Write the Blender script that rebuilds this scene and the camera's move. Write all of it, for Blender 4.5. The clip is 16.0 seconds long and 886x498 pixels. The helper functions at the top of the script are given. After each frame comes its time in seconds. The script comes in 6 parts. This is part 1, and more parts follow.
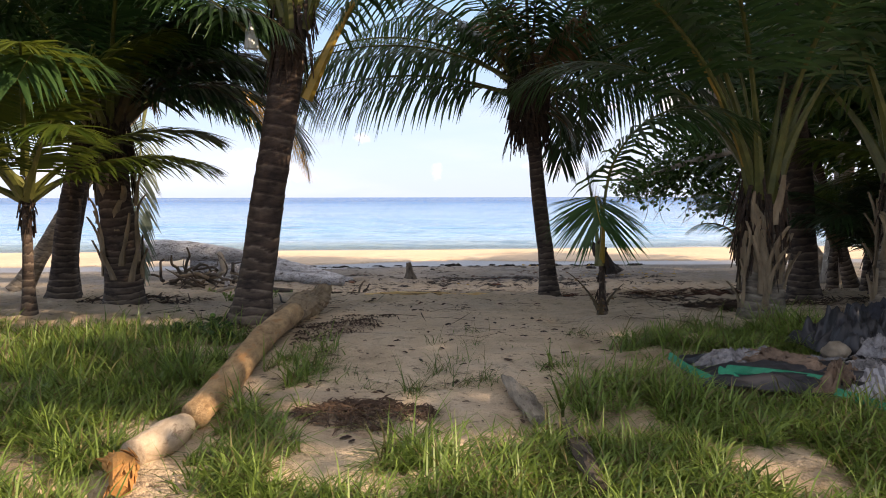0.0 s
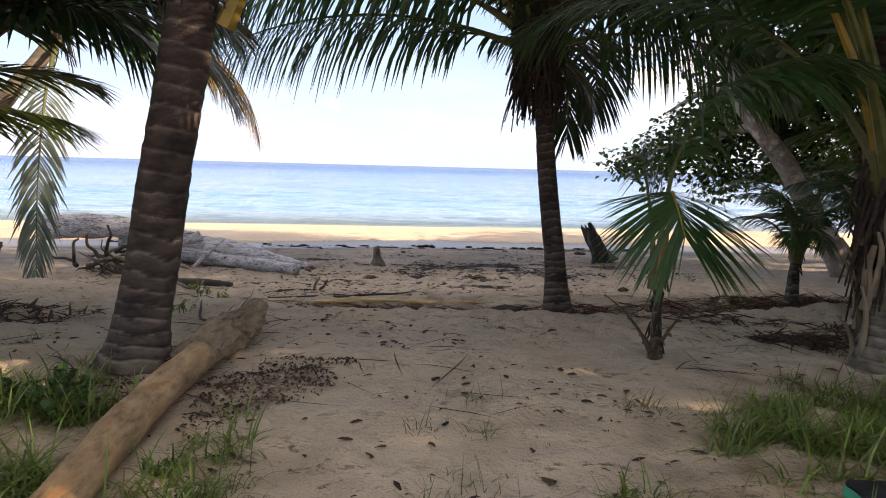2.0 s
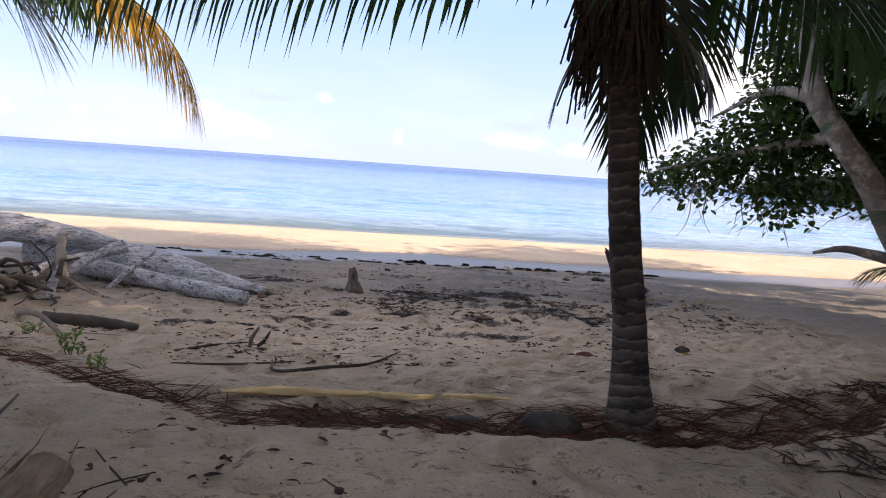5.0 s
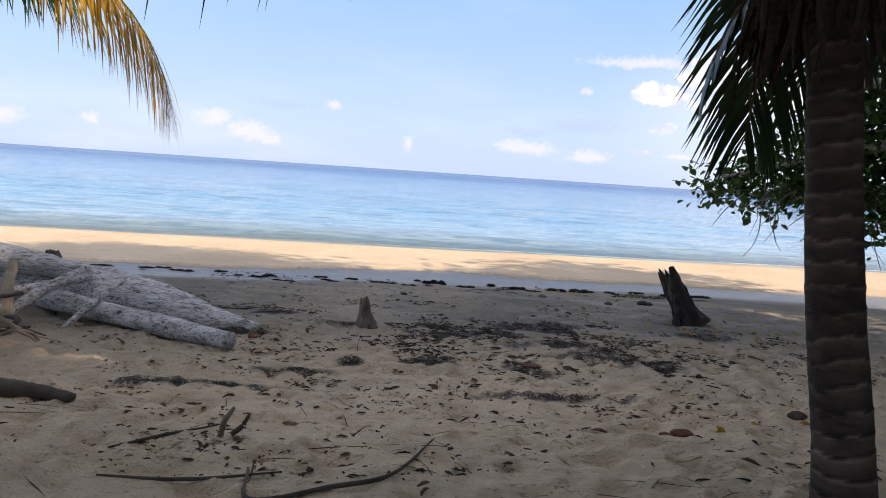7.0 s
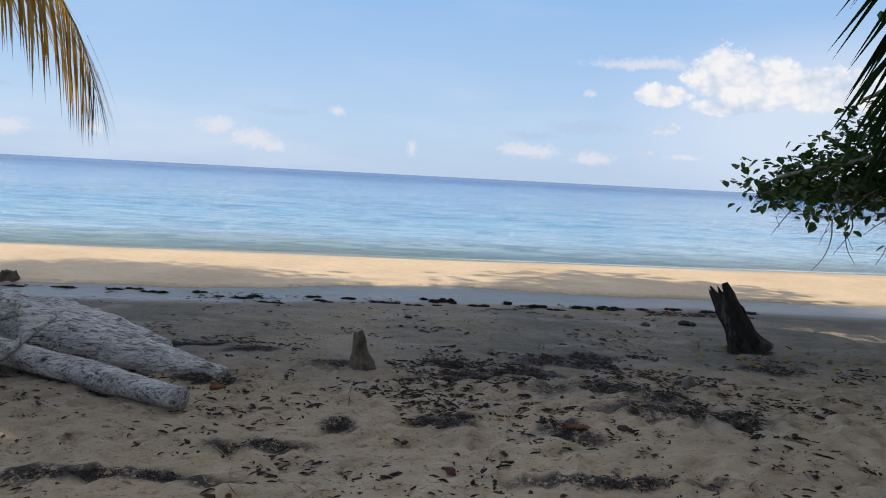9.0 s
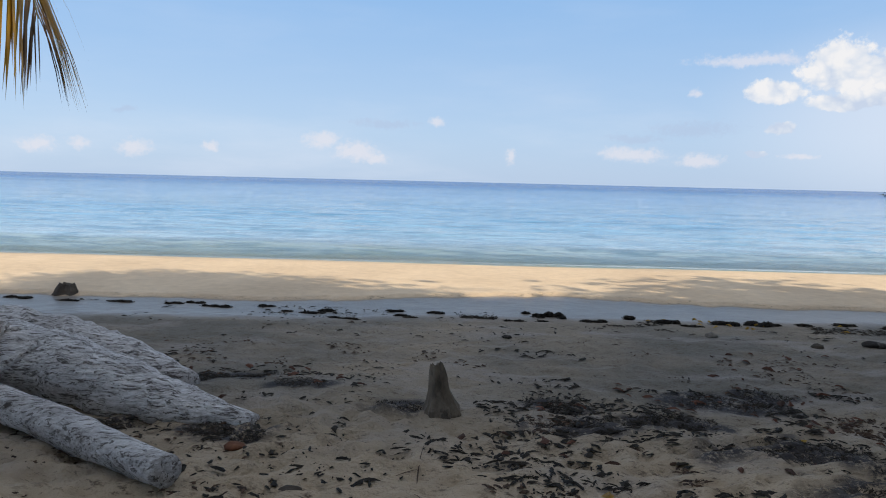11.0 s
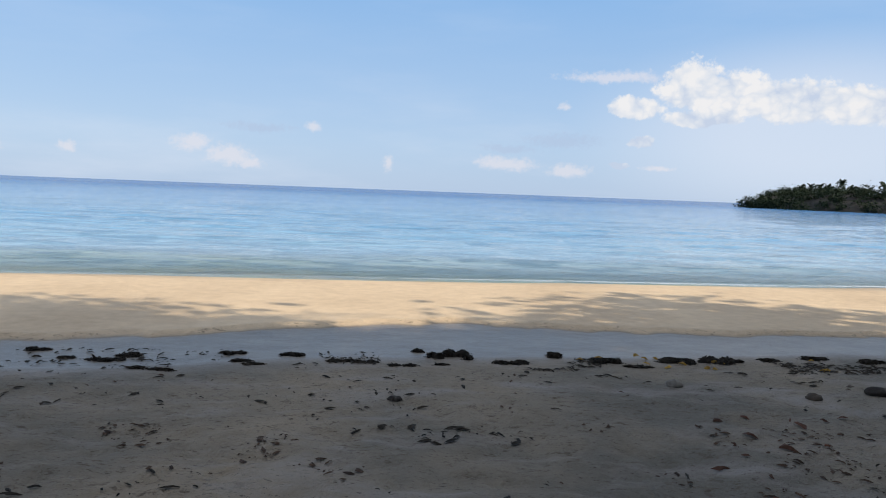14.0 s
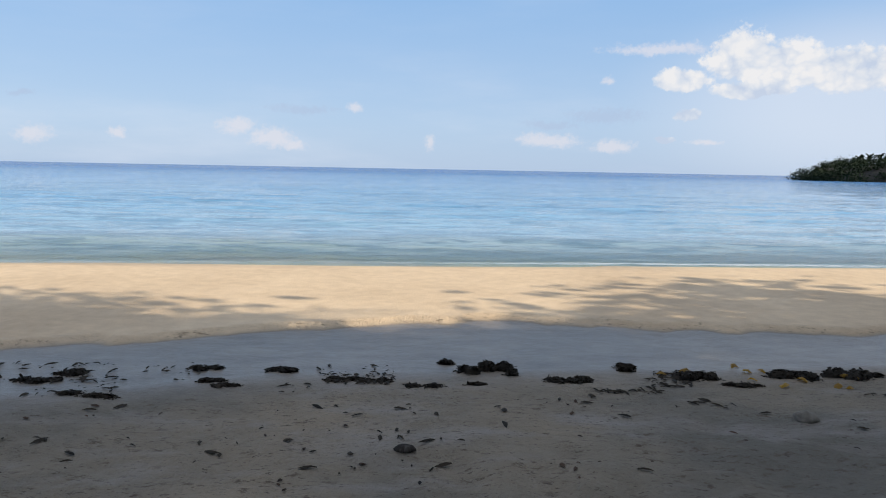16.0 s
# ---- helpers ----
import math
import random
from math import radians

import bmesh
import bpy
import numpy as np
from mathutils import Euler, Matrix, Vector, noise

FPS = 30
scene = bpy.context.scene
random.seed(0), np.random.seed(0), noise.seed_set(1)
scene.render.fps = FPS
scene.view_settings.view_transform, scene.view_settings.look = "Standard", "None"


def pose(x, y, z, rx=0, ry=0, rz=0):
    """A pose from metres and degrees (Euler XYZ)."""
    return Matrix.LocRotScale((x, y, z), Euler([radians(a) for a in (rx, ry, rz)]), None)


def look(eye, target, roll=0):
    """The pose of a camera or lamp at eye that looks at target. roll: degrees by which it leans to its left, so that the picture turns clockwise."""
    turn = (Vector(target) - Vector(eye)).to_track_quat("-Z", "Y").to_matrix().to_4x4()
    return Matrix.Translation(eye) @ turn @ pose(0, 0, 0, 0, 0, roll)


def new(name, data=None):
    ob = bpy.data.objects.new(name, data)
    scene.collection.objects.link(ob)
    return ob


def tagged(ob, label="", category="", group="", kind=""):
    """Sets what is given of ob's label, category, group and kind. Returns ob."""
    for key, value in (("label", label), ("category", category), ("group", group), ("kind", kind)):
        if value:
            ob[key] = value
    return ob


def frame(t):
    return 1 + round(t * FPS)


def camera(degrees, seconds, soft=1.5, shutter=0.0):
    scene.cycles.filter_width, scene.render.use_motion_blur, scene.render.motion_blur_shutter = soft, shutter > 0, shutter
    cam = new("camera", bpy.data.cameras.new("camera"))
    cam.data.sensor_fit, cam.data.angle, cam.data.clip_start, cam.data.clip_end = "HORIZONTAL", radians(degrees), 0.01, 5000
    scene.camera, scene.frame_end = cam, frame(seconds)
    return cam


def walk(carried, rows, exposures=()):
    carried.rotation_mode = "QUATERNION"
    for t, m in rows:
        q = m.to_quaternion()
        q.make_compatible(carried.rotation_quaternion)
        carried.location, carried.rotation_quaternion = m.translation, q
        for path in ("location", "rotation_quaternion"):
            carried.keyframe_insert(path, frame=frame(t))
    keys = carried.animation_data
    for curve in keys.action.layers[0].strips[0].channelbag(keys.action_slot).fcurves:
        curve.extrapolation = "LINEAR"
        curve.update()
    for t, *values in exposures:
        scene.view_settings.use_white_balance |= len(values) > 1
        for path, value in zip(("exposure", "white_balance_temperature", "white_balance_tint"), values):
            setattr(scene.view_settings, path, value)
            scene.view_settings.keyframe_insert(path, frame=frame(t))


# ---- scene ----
cam = camera(63.2, 16.0, soft=1.0)
METRES, EYE, TILT, LEAN, TURN = 16.667, 1.5, -3.05, 0.0, 0.0
ROWS = [
    (0.0, 0.0, 0.0, 0.0, -0.0, -1.08, 0.11),
    (0.5, -0.0067, 0.0362, 0.0012, -0.74, -2.9, -0.6),
    (1.0, -0.0083, 0.072, 0.0027, -1.03, -3.85, -1.28),
    (1.5, -0.0092, 0.1076, 0.0089, -1.56, -4.07, -1.43),
    (2.0, -0.0078, 0.1407, 0.0142, -2.55, -3.48, -1.36),
    (2.5, -0.0048, 0.1761, 0.0173, -2.57, -3.54, -1.48),
    (3.0, -0.0034, 0.2087, 0.0189, -2.91, -4.93, -2.31),
    (3.5, -0.0005, 0.2407, 0.0196, -2.94, -5.93, -2.79),
    (4.0, -0.0034, 0.2719, 0.0219, -3.02, -5.14, -3.94),
    (4.5, -0.0054, 0.3005, 0.025, -3.41, -3.76, -3.88),
    (7.0, -0.0174, 0.4494, 0.0348, -2.66, -3.02, -3.69),
    (7.5, -0.0185, 0.4771, 0.0393, -1.1, -2.15, -4.15),
    (8.0, -0.019, 0.5021, 0.0419, -2.38, -2.78, -2.9),
    (10.5, -0.0134, 0.6607, 0.03, -1.1, -2.49, -2.03),
    (11.0, -0.0152, 0.692, 0.0291, 5.65, -2.34, -1.65),
    (11.5, -0.0214, 0.7233, 0.0278, 3.06, -1.54, -1.95),
    (12.0, -0.0282, 0.7554, 0.0256, 4.15, -1.32, -1.58),
    (12.5, -0.0332, 0.7873, 0.0246, 4.94, -1.15, -1.37),
    (13.0, -0.0286, 0.8157, 0.0253, 0.82, -0.94, -1.37),
    (13.5, -0.0265, 0.8449, 0.0265, -1.4, -1.15, -1.69),
    (14.0, -0.0222, 0.8747, 0.0278, -4.07, -1.52, -1.94),
    (14.5, -0.0155, 0.9024, 0.0279, -5.89, -2.83, -1.22),
    (15.0, -0.0122, 0.9317, 0.0277, -6.39, -3.05, -1.6),
    (15.5, -0.0083, 0.9605, 0.0262, -5.62, -3.04, -0.98),
    (16.0, -0.0091, 0.991, 0.0257, -0.68, -3.28, -1.03),
]
EXPOSURES = [(0, 0.56, 7400, 21), (1.2, 0.67, 7400, 23), (2, 0.70, 7400, 24), (4.5, 0.61, 6800, 27), (7, 0.26, 6700, 18), (8.2, -0.02, 6500, 13), (10.5, -0.08, 6450, 11), (16, -0.13, 6450, 11)]
walk(cam, [(t, pose(0, 0, EYE, TILT, LEAN, TURN) @ pose(METRES * x, METRES * y, METRES * z, 90 + pitch, roll, yaw)) for t, x, y, z, yaw, pitch, roll in ROWS], exposures=EXPOSURES)

# ---- exposure, world, sun ----
SUN_EL, SUN_AZ = 30.0, 110.0          # azimuth clockwise from +y (the sea)
SUN_TO = Vector((math.sin(radians(SUN_AZ)) * math.cos(radians(SUN_EL)), math.cos(radians(SUN_AZ)) * math.cos(radians(SUN_EL)), math.sin(radians(SUN_EL))))

sun = new("sun", bpy.data.lights.new("sun", "SUN"))
sun.data.energy, sun.data.angle, sun.data.color = 5.0, radians(0.5), (1.0, 0.86, 0.64)
sun.matrix_world = look(SUN_TO * 50, (0, 0, 0))


class Nodes:
    """Short hand for node trees."""

    def __init__(self, tree):
        self.tree = tree
        tree.nodes.clear()

    def add(self, kind, inputs=None, **props):
        n = self.tree.nodes.new(kind)
        if "operation" in props:
            n.operation = props["operation"]
        if "interpolation_type" in props:
            n.interpolation_type = props["interpolation_type"]
        if "attribute_name" in props:
            n.attribute_name = props["attribute_name"]
        for k, v in (inputs or {}).items():
            if isinstance(v, bpy.types.NodeSocket):
                self.tree.links.new(v, n.inputs[k])
            else:
                n.inputs[k].default_value = v
        return n

    def math(self, op, a, b=0.0, c=0.0):
        return self.add("ShaderNodeMath", {0: a, 1: b, 2: c}, operation=op).outputs[0]

    def vec(self, op, a, b=(0, 0, 0)):
        return self.add("ShaderNodeVectorMath", {0: a, 1: b}, operation=op)

    def noise(self, vector, scale, detail=4.0, rough=0.55, distort=0.0):
        return self.add("ShaderNodeTexNoise", {"Vector": vector, "Scale": scale, "Detail": detail, "Roughness": rough, "Distortion": distort}).outputs["Fac"]

    def ramp(self, fac, *stops):
        n = self.add("ShaderNodeValToRGB", {"Fac": fac})
        els = n.color_ramp.elements
        while len(els) < len(stops):
            els.new(0.5)
        for e, (p, c) in zip(els, stops):
            e.position, e.color = p, (*c, 1) if len(c) == 3 else c
        return n.outputs["Color"]

    def mixc(self, fac, a, b):
        n = self.tree.nodes.new("ShaderNodeMix")
        n.data_type = "RGBA"
        for k, v in ((0, fac), (6, a), (7, b)):
            if isinstance(v, bpy.types.NodeSocket):
                self.tree.links.new(v, n.inputs[k])
            else:
                n.inputs[k].default_value = (*v, 1) if isinstance(v, tuple) and len(v) == 3 else v
        return n.outputs[2]


def build_world():
    world = bpy.data.worlds.new("world")
    world.use_nodes = True
    scene.world = world
    g = Nodes(world.node_tree)
    sky = g.add("ShaderNodeTexSky")
    sky.sky_type, sky.sun_disc, sky.sun_elevation, sky.sun_rotation = "NISHITA", False, radians(SUN_EL), radians(SUN_AZ)
    sky.air_density, sky.dust_density, sky.ozone_density = 1.0, 0.6, 1.5
    d = g.add("ShaderNodeTexCoord").outputs["Generated"]
    xyz = g.add("ShaderNodeSeparateXYZ", {0: d})
    az = g.math("MULTIPLY", g.math("ARCTAN2", xyz.outputs[0], xyz.outputs[1]), 57.2958)
    el = g.math("MULTIPLY", g.math("ARCSINE", xyz.outputs[2]), 57.2958)
    p = g.add("ShaderNodeCombineXYZ", {0: az, 1: el}).outputs[0]
    # billows: rounded heads from cells at three scales, bent by noise
    big = g.add("ShaderNodeTexNoise", {"Vector": p, "Scale": 0.5, "Detail": 4.0, "Roughness": 0.55})
    warp = g.vec("MULTIPLY", g.vec("SUBTRACT", big.outputs["Color"], (0.5, 0.5, 0.5)).outputs[0], (1.5, 0.9, 0)).outputs[0]
    q = g.vec("ADD", p, warp).outputs[0]

    def mass(rows, foot):
        """Joined heaps: round above, flat below. Rows: azimuth, elevation, half width, half height."""
        dens = None
        for a, e, ra, re in rows:
            o = g.add("ShaderNodeSeparateXYZ", {0: g.vec("DIVIDE", g.vec("SUBTRACT", q, (a, e, 0)).outputs[0], (ra, re, 1)).outputs[0]})
            y = g.math("MAXIMUM", o.outputs[1], g.math("MULTIPLY", o.outputs[1], -foot))
            v = g.math("SUBTRACT", 1.0, g.math("SQRT", g.math("ADD", g.math("MULTIPLY", o.outputs[0], o.outputs[0]), g.math("MULTIPLY", y, y))))
            dens = v if dens is None else g.math("SMOOTH_MAX", dens, v, 0.10)
        return dens

    def heads(scale):
        c = g.add("ShaderNodeTexVoronoi", {"Vector": g.vec("MULTIPLY", q, (1.0, 1.2, 1)).outputs[0], "Scale": scale, "Detail": 0.0})
        return g.math("SUBTRACT", 0.55, c.outputs["Distance"])

    h1, h2, h3 = heads(0.62), heads(1.4), heads(3.2)
    puff = g.math("ADD", g.math("ADD", g.math("MULTIPLY", h1, 0.7), g.math("MULTIPLY", h2, 0.45)), g.math("MULTIPLY", h3, 0.22))
    wisp = g.math("SUBTRACT", g.noise(p, 2.6, 7.0, 0.62), 0.5)
    body = g.math("ADD", g.math("ADD", g.math("MULTIPLY", mass(CLOUDS, 1.5), 1.7), g.math("MULTIPLY", puff, 0.7)), wisp)
    cover = g.add("ShaderNodeMapRange", {0: body, 1: -0.04, 2: 0.5}, interpolation_type="SMOOTHSTEP").outputs[0]
    cover = g.math("MULTIPLY", cover, g.add("ShaderNodeMapRange", {0: el, 1: 3.0, 2: 7.0, 3: 0.75, 4: 0.95}).outputs[0])
    low = g.math("ADD", g.math("ADD", g.math("MULTIPLY", mass(LOW_CLOUDS, 1.2), 1.5), g.math("MULTIPLY", puff, 0.9)), g.math("MULTIPLY", wisp, 2.0))
    low = g.math("MULTIPLY", g.add("ShaderNodeMapRange", {0: low, 1: -0.3, 2: 1.15}, interpolation_type="SMOOTHSTEP").outputs[0], 0.62)
    dim = g.math("ADD", mass(GREY_CLOUDS, 1.0), g.math("MULTIPLY", wisp, 1.6))
    dim = g.math("MULTIPLY", g.add("ShaderNodeMapRange", {0: dim, 1: 0.0, 2: 0.8}, interpolation_type="SMOOTHSTEP").outputs[0], 0.5)
    # thin veils: low over the horizon, long and soft, thickest round the big cloud
    flat = g.vec("MULTIPLY", p, (0.05, 0.22, 1)).outputs[0]
    veil = g.add("ShaderNodeMapRange", {0: g.noise(flat, 1.0, 5.0, 0.55), 1: 0.42, 2: 0.75}, interpolation_type="SMOOTHSTEP").outputs[0]
    haze = g.add("ShaderNodeMapRange", {0: el, 1: 0.0, 2: 9.0, 3: 0.5, 4: 0.12}).outputs[0]
    round_big = g.vec("LENGTH", g.vec("DIVIDE", g.vec("SUBTRACT", p, (31.0, 5.0, 0)).outputs[0], (20.0, 8.5, 1)).outputs[0]).outputs["Value"]
    glow = g.add("ShaderNodeMapRange", {0: round_big, 1: 1.0, 2: 0.2, 3: 0.0, 4: 0.72}, interpolation_type="SMOOTHSTEP").outputs[0]
    soft = g.math("MAXIMUM", g.math("MULTIPLY", veil, haze), glow)
    lit = g.math("ADD", g.math("ADD", g.math("ADD", g.math("MULTIPLY", h2, 0.55), g.math("MULTIPLY", h1, 0.8)), g.math("MULTIPLY", h3, 0.2)), g.math("MULTIPLY", g.math("SUBTRACT", el, 6.2), 0.09))
    shade = g.ramp(g.math("ADD", lit, 0.42), (0.10, (6.1, 7.0, 8.5)), (0.45, (7.8, 8.3, 9.0)), (0.80, (9.6, 9.5, 9.4)))
    up = g.add("ShaderNodeMapRange", {0: el, 1: -2.0, 2: 60.0}).outputs[0]
    clear = g.ramp(up, (0.0, (5.5, 7.0, 9.2)), (0.09, (5.2, 7.1, 9.6)), (0.28, (3.1, 5.7, 9.5)), (0.45, (4.7, 5.6, 6.9)), (1.0, (6.0, 6.3, 6.7)))
    base = g.mixc(0.84, sky.outputs["Color"], clear)
    base = g.mixc(soft, base, (7.6, 8.4, 9.6, 1))
    base = g.mixc(dim, base, (4.9, 6.0, 7.9, 1))
    base = g.mixc(low, base, (8.7, 8.5, 8.9, 1))
    col = g.mixc(cover, base, shade)
    bg = g.add("ShaderNodeBackground", {"Color": col, "Strength": 0.1})
    g.add("ShaderNodeOutputWorld", {"Surface": bg.outputs[0]})


CLOUDS = [(22.6, 8.1, 2.9, 2.4), (18.6, 6.7, 2.2, 1.0), (25.8, 7.5, 3.0, 2.3), (29.5, 7.0, 4.0, 2.1), (34.0, 6.6, 4.5, 1.7), (42.0, 6.8, 6.0, 2.2), (19.1, 4.2, 1.1, 0.7), (17.6, 2.5, 0.9, 0.35), (23.5, 6.0, 3.0, 0.8),
          (60.0, 9.0, 14.0, 4.0), (-60.0, 7.0, 12.0, 3.0), (120.0, 20.0, 20.0, 8.0), (-130.0, 25.0, 22.0, 9.0)]
LOW_CLOUDS = [(-15.2, 2.9, 1.6, 0.8), (-12.6, 2.1, 1.7, 0.9), (-11.0, 1.6, 1.2, 0.5), (-6.3, 4.7, 0.8, 0.4), (-28.8, 1.9, 1.2, 0.7), (-32.5, 2.0, 0.8, 0.55), (-35.0, 1.9, 1.2, 0.6), (8.8, 2.3, 2.6, 0.7), (13.8, 2.0, 1.6, 0.6), (-0.5, 2.0, 0.5, 0.8), (20.6, 2.3, 1.3, 0.25), (13.1, 6.8, 0.5, 0.4), (17.0, 9.1, 4.5, 0.55), (-23.5, 2.2, 0.6, 0.5)]
GREY_CLOUDS = [(13.2, 4.3, 4.0, 0.8), (9.0, 3.6, 3.0, 0.5), (-29.4, 4.7, 1.2, 0.35), (-10.5, 4.4, 3.5, 0.5)]
build_world()

# ---- materials ----
SHORE_TURN = 0.09                     # the waterline runs away to the side of the headland



def material(name):
    m = bpy.data.materials.new(name)
    m.use_nodes = True
    return m, Nodes(m.node_tree)


def out(g, shader):
    g.add("ShaderNodeOutputMaterial", {"Surface": shader})


def principled(g, color, rough=0.8, bump=None, strength=0.3, dist=0.01, **more):
    ins = {"Base Color": color, "Roughness": rough}
    if bump is not None:
        ins["Normal"] = g.add("ShaderNodeBump", {"Height": bump, "Strength": strength, "Distance": dist}).outputs[0]
    ins.update({k.replace("_", " "): v for k, v in more.items()})
    return g.add("ShaderNodeBsdfPrincipled", ins).outputs[0]


def where(g):
    return g.add("ShaderNodeNewGeometry").outputs["Position"]


def local(g):
    return g.add("ShaderNodeTexCoord").outputs["Object"]


def mat_sand():
    m, g = material("beach_sand")
    p = where(g)
    big, mid, grain = g.noise(p, 0.55, 4), g.noise(p, 5.0, 5, 0.6), g.noise(p, 140.0, 3, 0.7)
    col = g.ramp(g.math("ADD", g.math("MULTIPLY", big, 0.55), g.math("MULTIPLY", mid, 0.45)), (0.3, (0.55, 0.42, 0.29)), (0.68, (0.79, 0.63, 0.45)))
    col = g.mixc(g.math("MULTIPLY", g.ramp(grain, (0.55, (0, 0, 0)), (0.75, (1, 1, 1))), 0.35), col, (0.17, 0.13, 0.09))
    # damp sand, darkened and greyed further to stand in for the trees' shade
    damp_shade = g.add("ShaderNodeAttribute", attribute_name="damp_shade").outputs["Fac"]
    col = g.mixc(g.math("MULTIPLY", damp_shade, g.ramp(big, (0.3, (0.6, 0.6, 0.6)), (0.6, (0.93, 0.93, 0.93)))), col, g.mixc(g.noise(p, 18.0, 5, 0.7), (0.074, 0.073, 0.066), (0.184, 0.181, 0.165)))
    clean = g.math("SUBTRACT", 1.0, g.add("ShaderNodeAttribute", attribute_name="clean").outputs["Fac"])
    speck = g.ramp(g.noise(g.vec("MULTIPLY", p, (0.8, 1.3, 1)).outputs[0], 12.0, 6, 0.75), (0.55, (0, 0, 0)), (0.64, (1, 1, 1)))
    col = g.mixc(g.math("MULTIPLY", g.math("MULTIPLY", speck, clean), g.math("MULTIPLY", g.ramp(g.noise(p, 1.3, 3), (0.36, (0, 0, 0)), (0.56, (1, 1, 1))), 0.9)), col, (0.10, 0.07, 0.05))
    grey = g.ramp(g.noise(g.vec("MULTIPLY", p, (0.6, 1.4, 1)).outputs[0], 1.1, 5, 0.65, 0.5), (0.50, (0, 0, 0)), (0.66, (1, 1, 1)))
    col = g.mixc(g.math("MULTIPLY", g.math("MULTIPLY", grey, clean), g.math("ADD", 0.25, g.math("MULTIPLY", damp_shade, 0.3))), col, (0.36, 0.335, 0.325))
    fleck = g.ramp(g.noise(g.vec("MULTIPLY", p, (0.5, 1.2, 1)).outputs[0], 34.0, 4, 0.7), (0.60, (0, 0, 0)), (0.65, (1, 1, 1)))
    col = g.mixc(g.math("MULTIPLY", g.math("MULTIPLY", fleck, clean), g.math("ADD", 0.3, g.math("MULTIPLY", damp_shade, 0.5))), col, (0.075, 0.055, 0.045))
    a = g.add("ShaderNodeAttribute", attribute_name="dirt").outputs["Fac"]
    dirt = g.math("MULTIPLY", a, g.ramp(g.math("ADD", g.math("MULTIPLY", mid, 0.5), g.math("MULTIPLY", g.noise(p, 22.0, 4, 0.65), 0.5)), (0.40, (0, 0, 0)), (0.56, (1, 1, 1))))
    col = g.mixc(dirt, col, g.mixc(g.noise(p, 9.0, 3), (0.06, 0.032, 0.023), (0.2, 0.10, 0.065)))
    soil = g.add("ShaderNodeAttribute", attribute_name="soil").outputs["Fac"]
    col = g.mixc(g.math("MULTIPLY", soil, g.ramp(mid, (0.3, (0.2, 0.2, 0.2)), (0.6, (0.85, 0.85, 0.85)))), col, (0.17, 0.115, 0.06))
    coal = g.add("ShaderNodeAttribute", attribute_name="coal").outputs["Fac"]
    coal = g.math("MULTIPLY", coal, g.ramp(g.math("ADD", g.math("MULTIPLY", mid, 0.45), g.math("MULTIPLY", g.noise(p, 30.0, 4, 0.7), 0.55)), (0.40, (0, 0, 0)), (0.50, (1, 1, 1))))
    col = g.mixc(g.math("MULTIPLY", coal, 0.92), col, g.mixc(g.noise(p, 60.0, 3, 0.7), (0.008, 0.008, 0.013), (0.032, 0.032, 0.046)))
    wet = g.add("ShaderNodeAttribute", attribute_name="wet").outputs["Fac"]
    sheet = g.math("ADD", g.math("MULTIPLY", g.noise(g.vec("MULTIPLY", p, (0.7, 1.6, 1)).outputs[0], 2.2, 6, 0.7, 0.4), 0.6), g.math("MULTIPLY", g.noise(g.vec("MULTIPLY", p, (0.7, 1.5, 1)).outputs[0], 14.0, 5, 0.7), 0.4))
    col = g.mixc(g.math("MULTIPLY", wet, 0.85), col, g.ramp(sheet, (0.38, (0.12, 0.105, 0.092)), (0.62, (0.25, 0.22, 0.195))))
    rough = g.math("SUBTRACT", 0.95, g.math("MULTIPLY", wet, 0.62))
    h = g.math("ADD", g.math("MULTIPLY", mid, 0.6), g.math("MULTIPLY", g.noise(p, 38.0, 4, 0.65), 0.4))
    h = g.math("MULTIPLY", h, g.math("SUBTRACT", 1.0, g.math("MULTIPLY", wet, 0.85)))
    h = g.math("MULTIPLY", h, g.math("ADD", 0.22, g.math("MULTIPLY", clean, 0.78)))
    out(g, principled(g, col, rough, h, 1.0, 0.075))
    return m


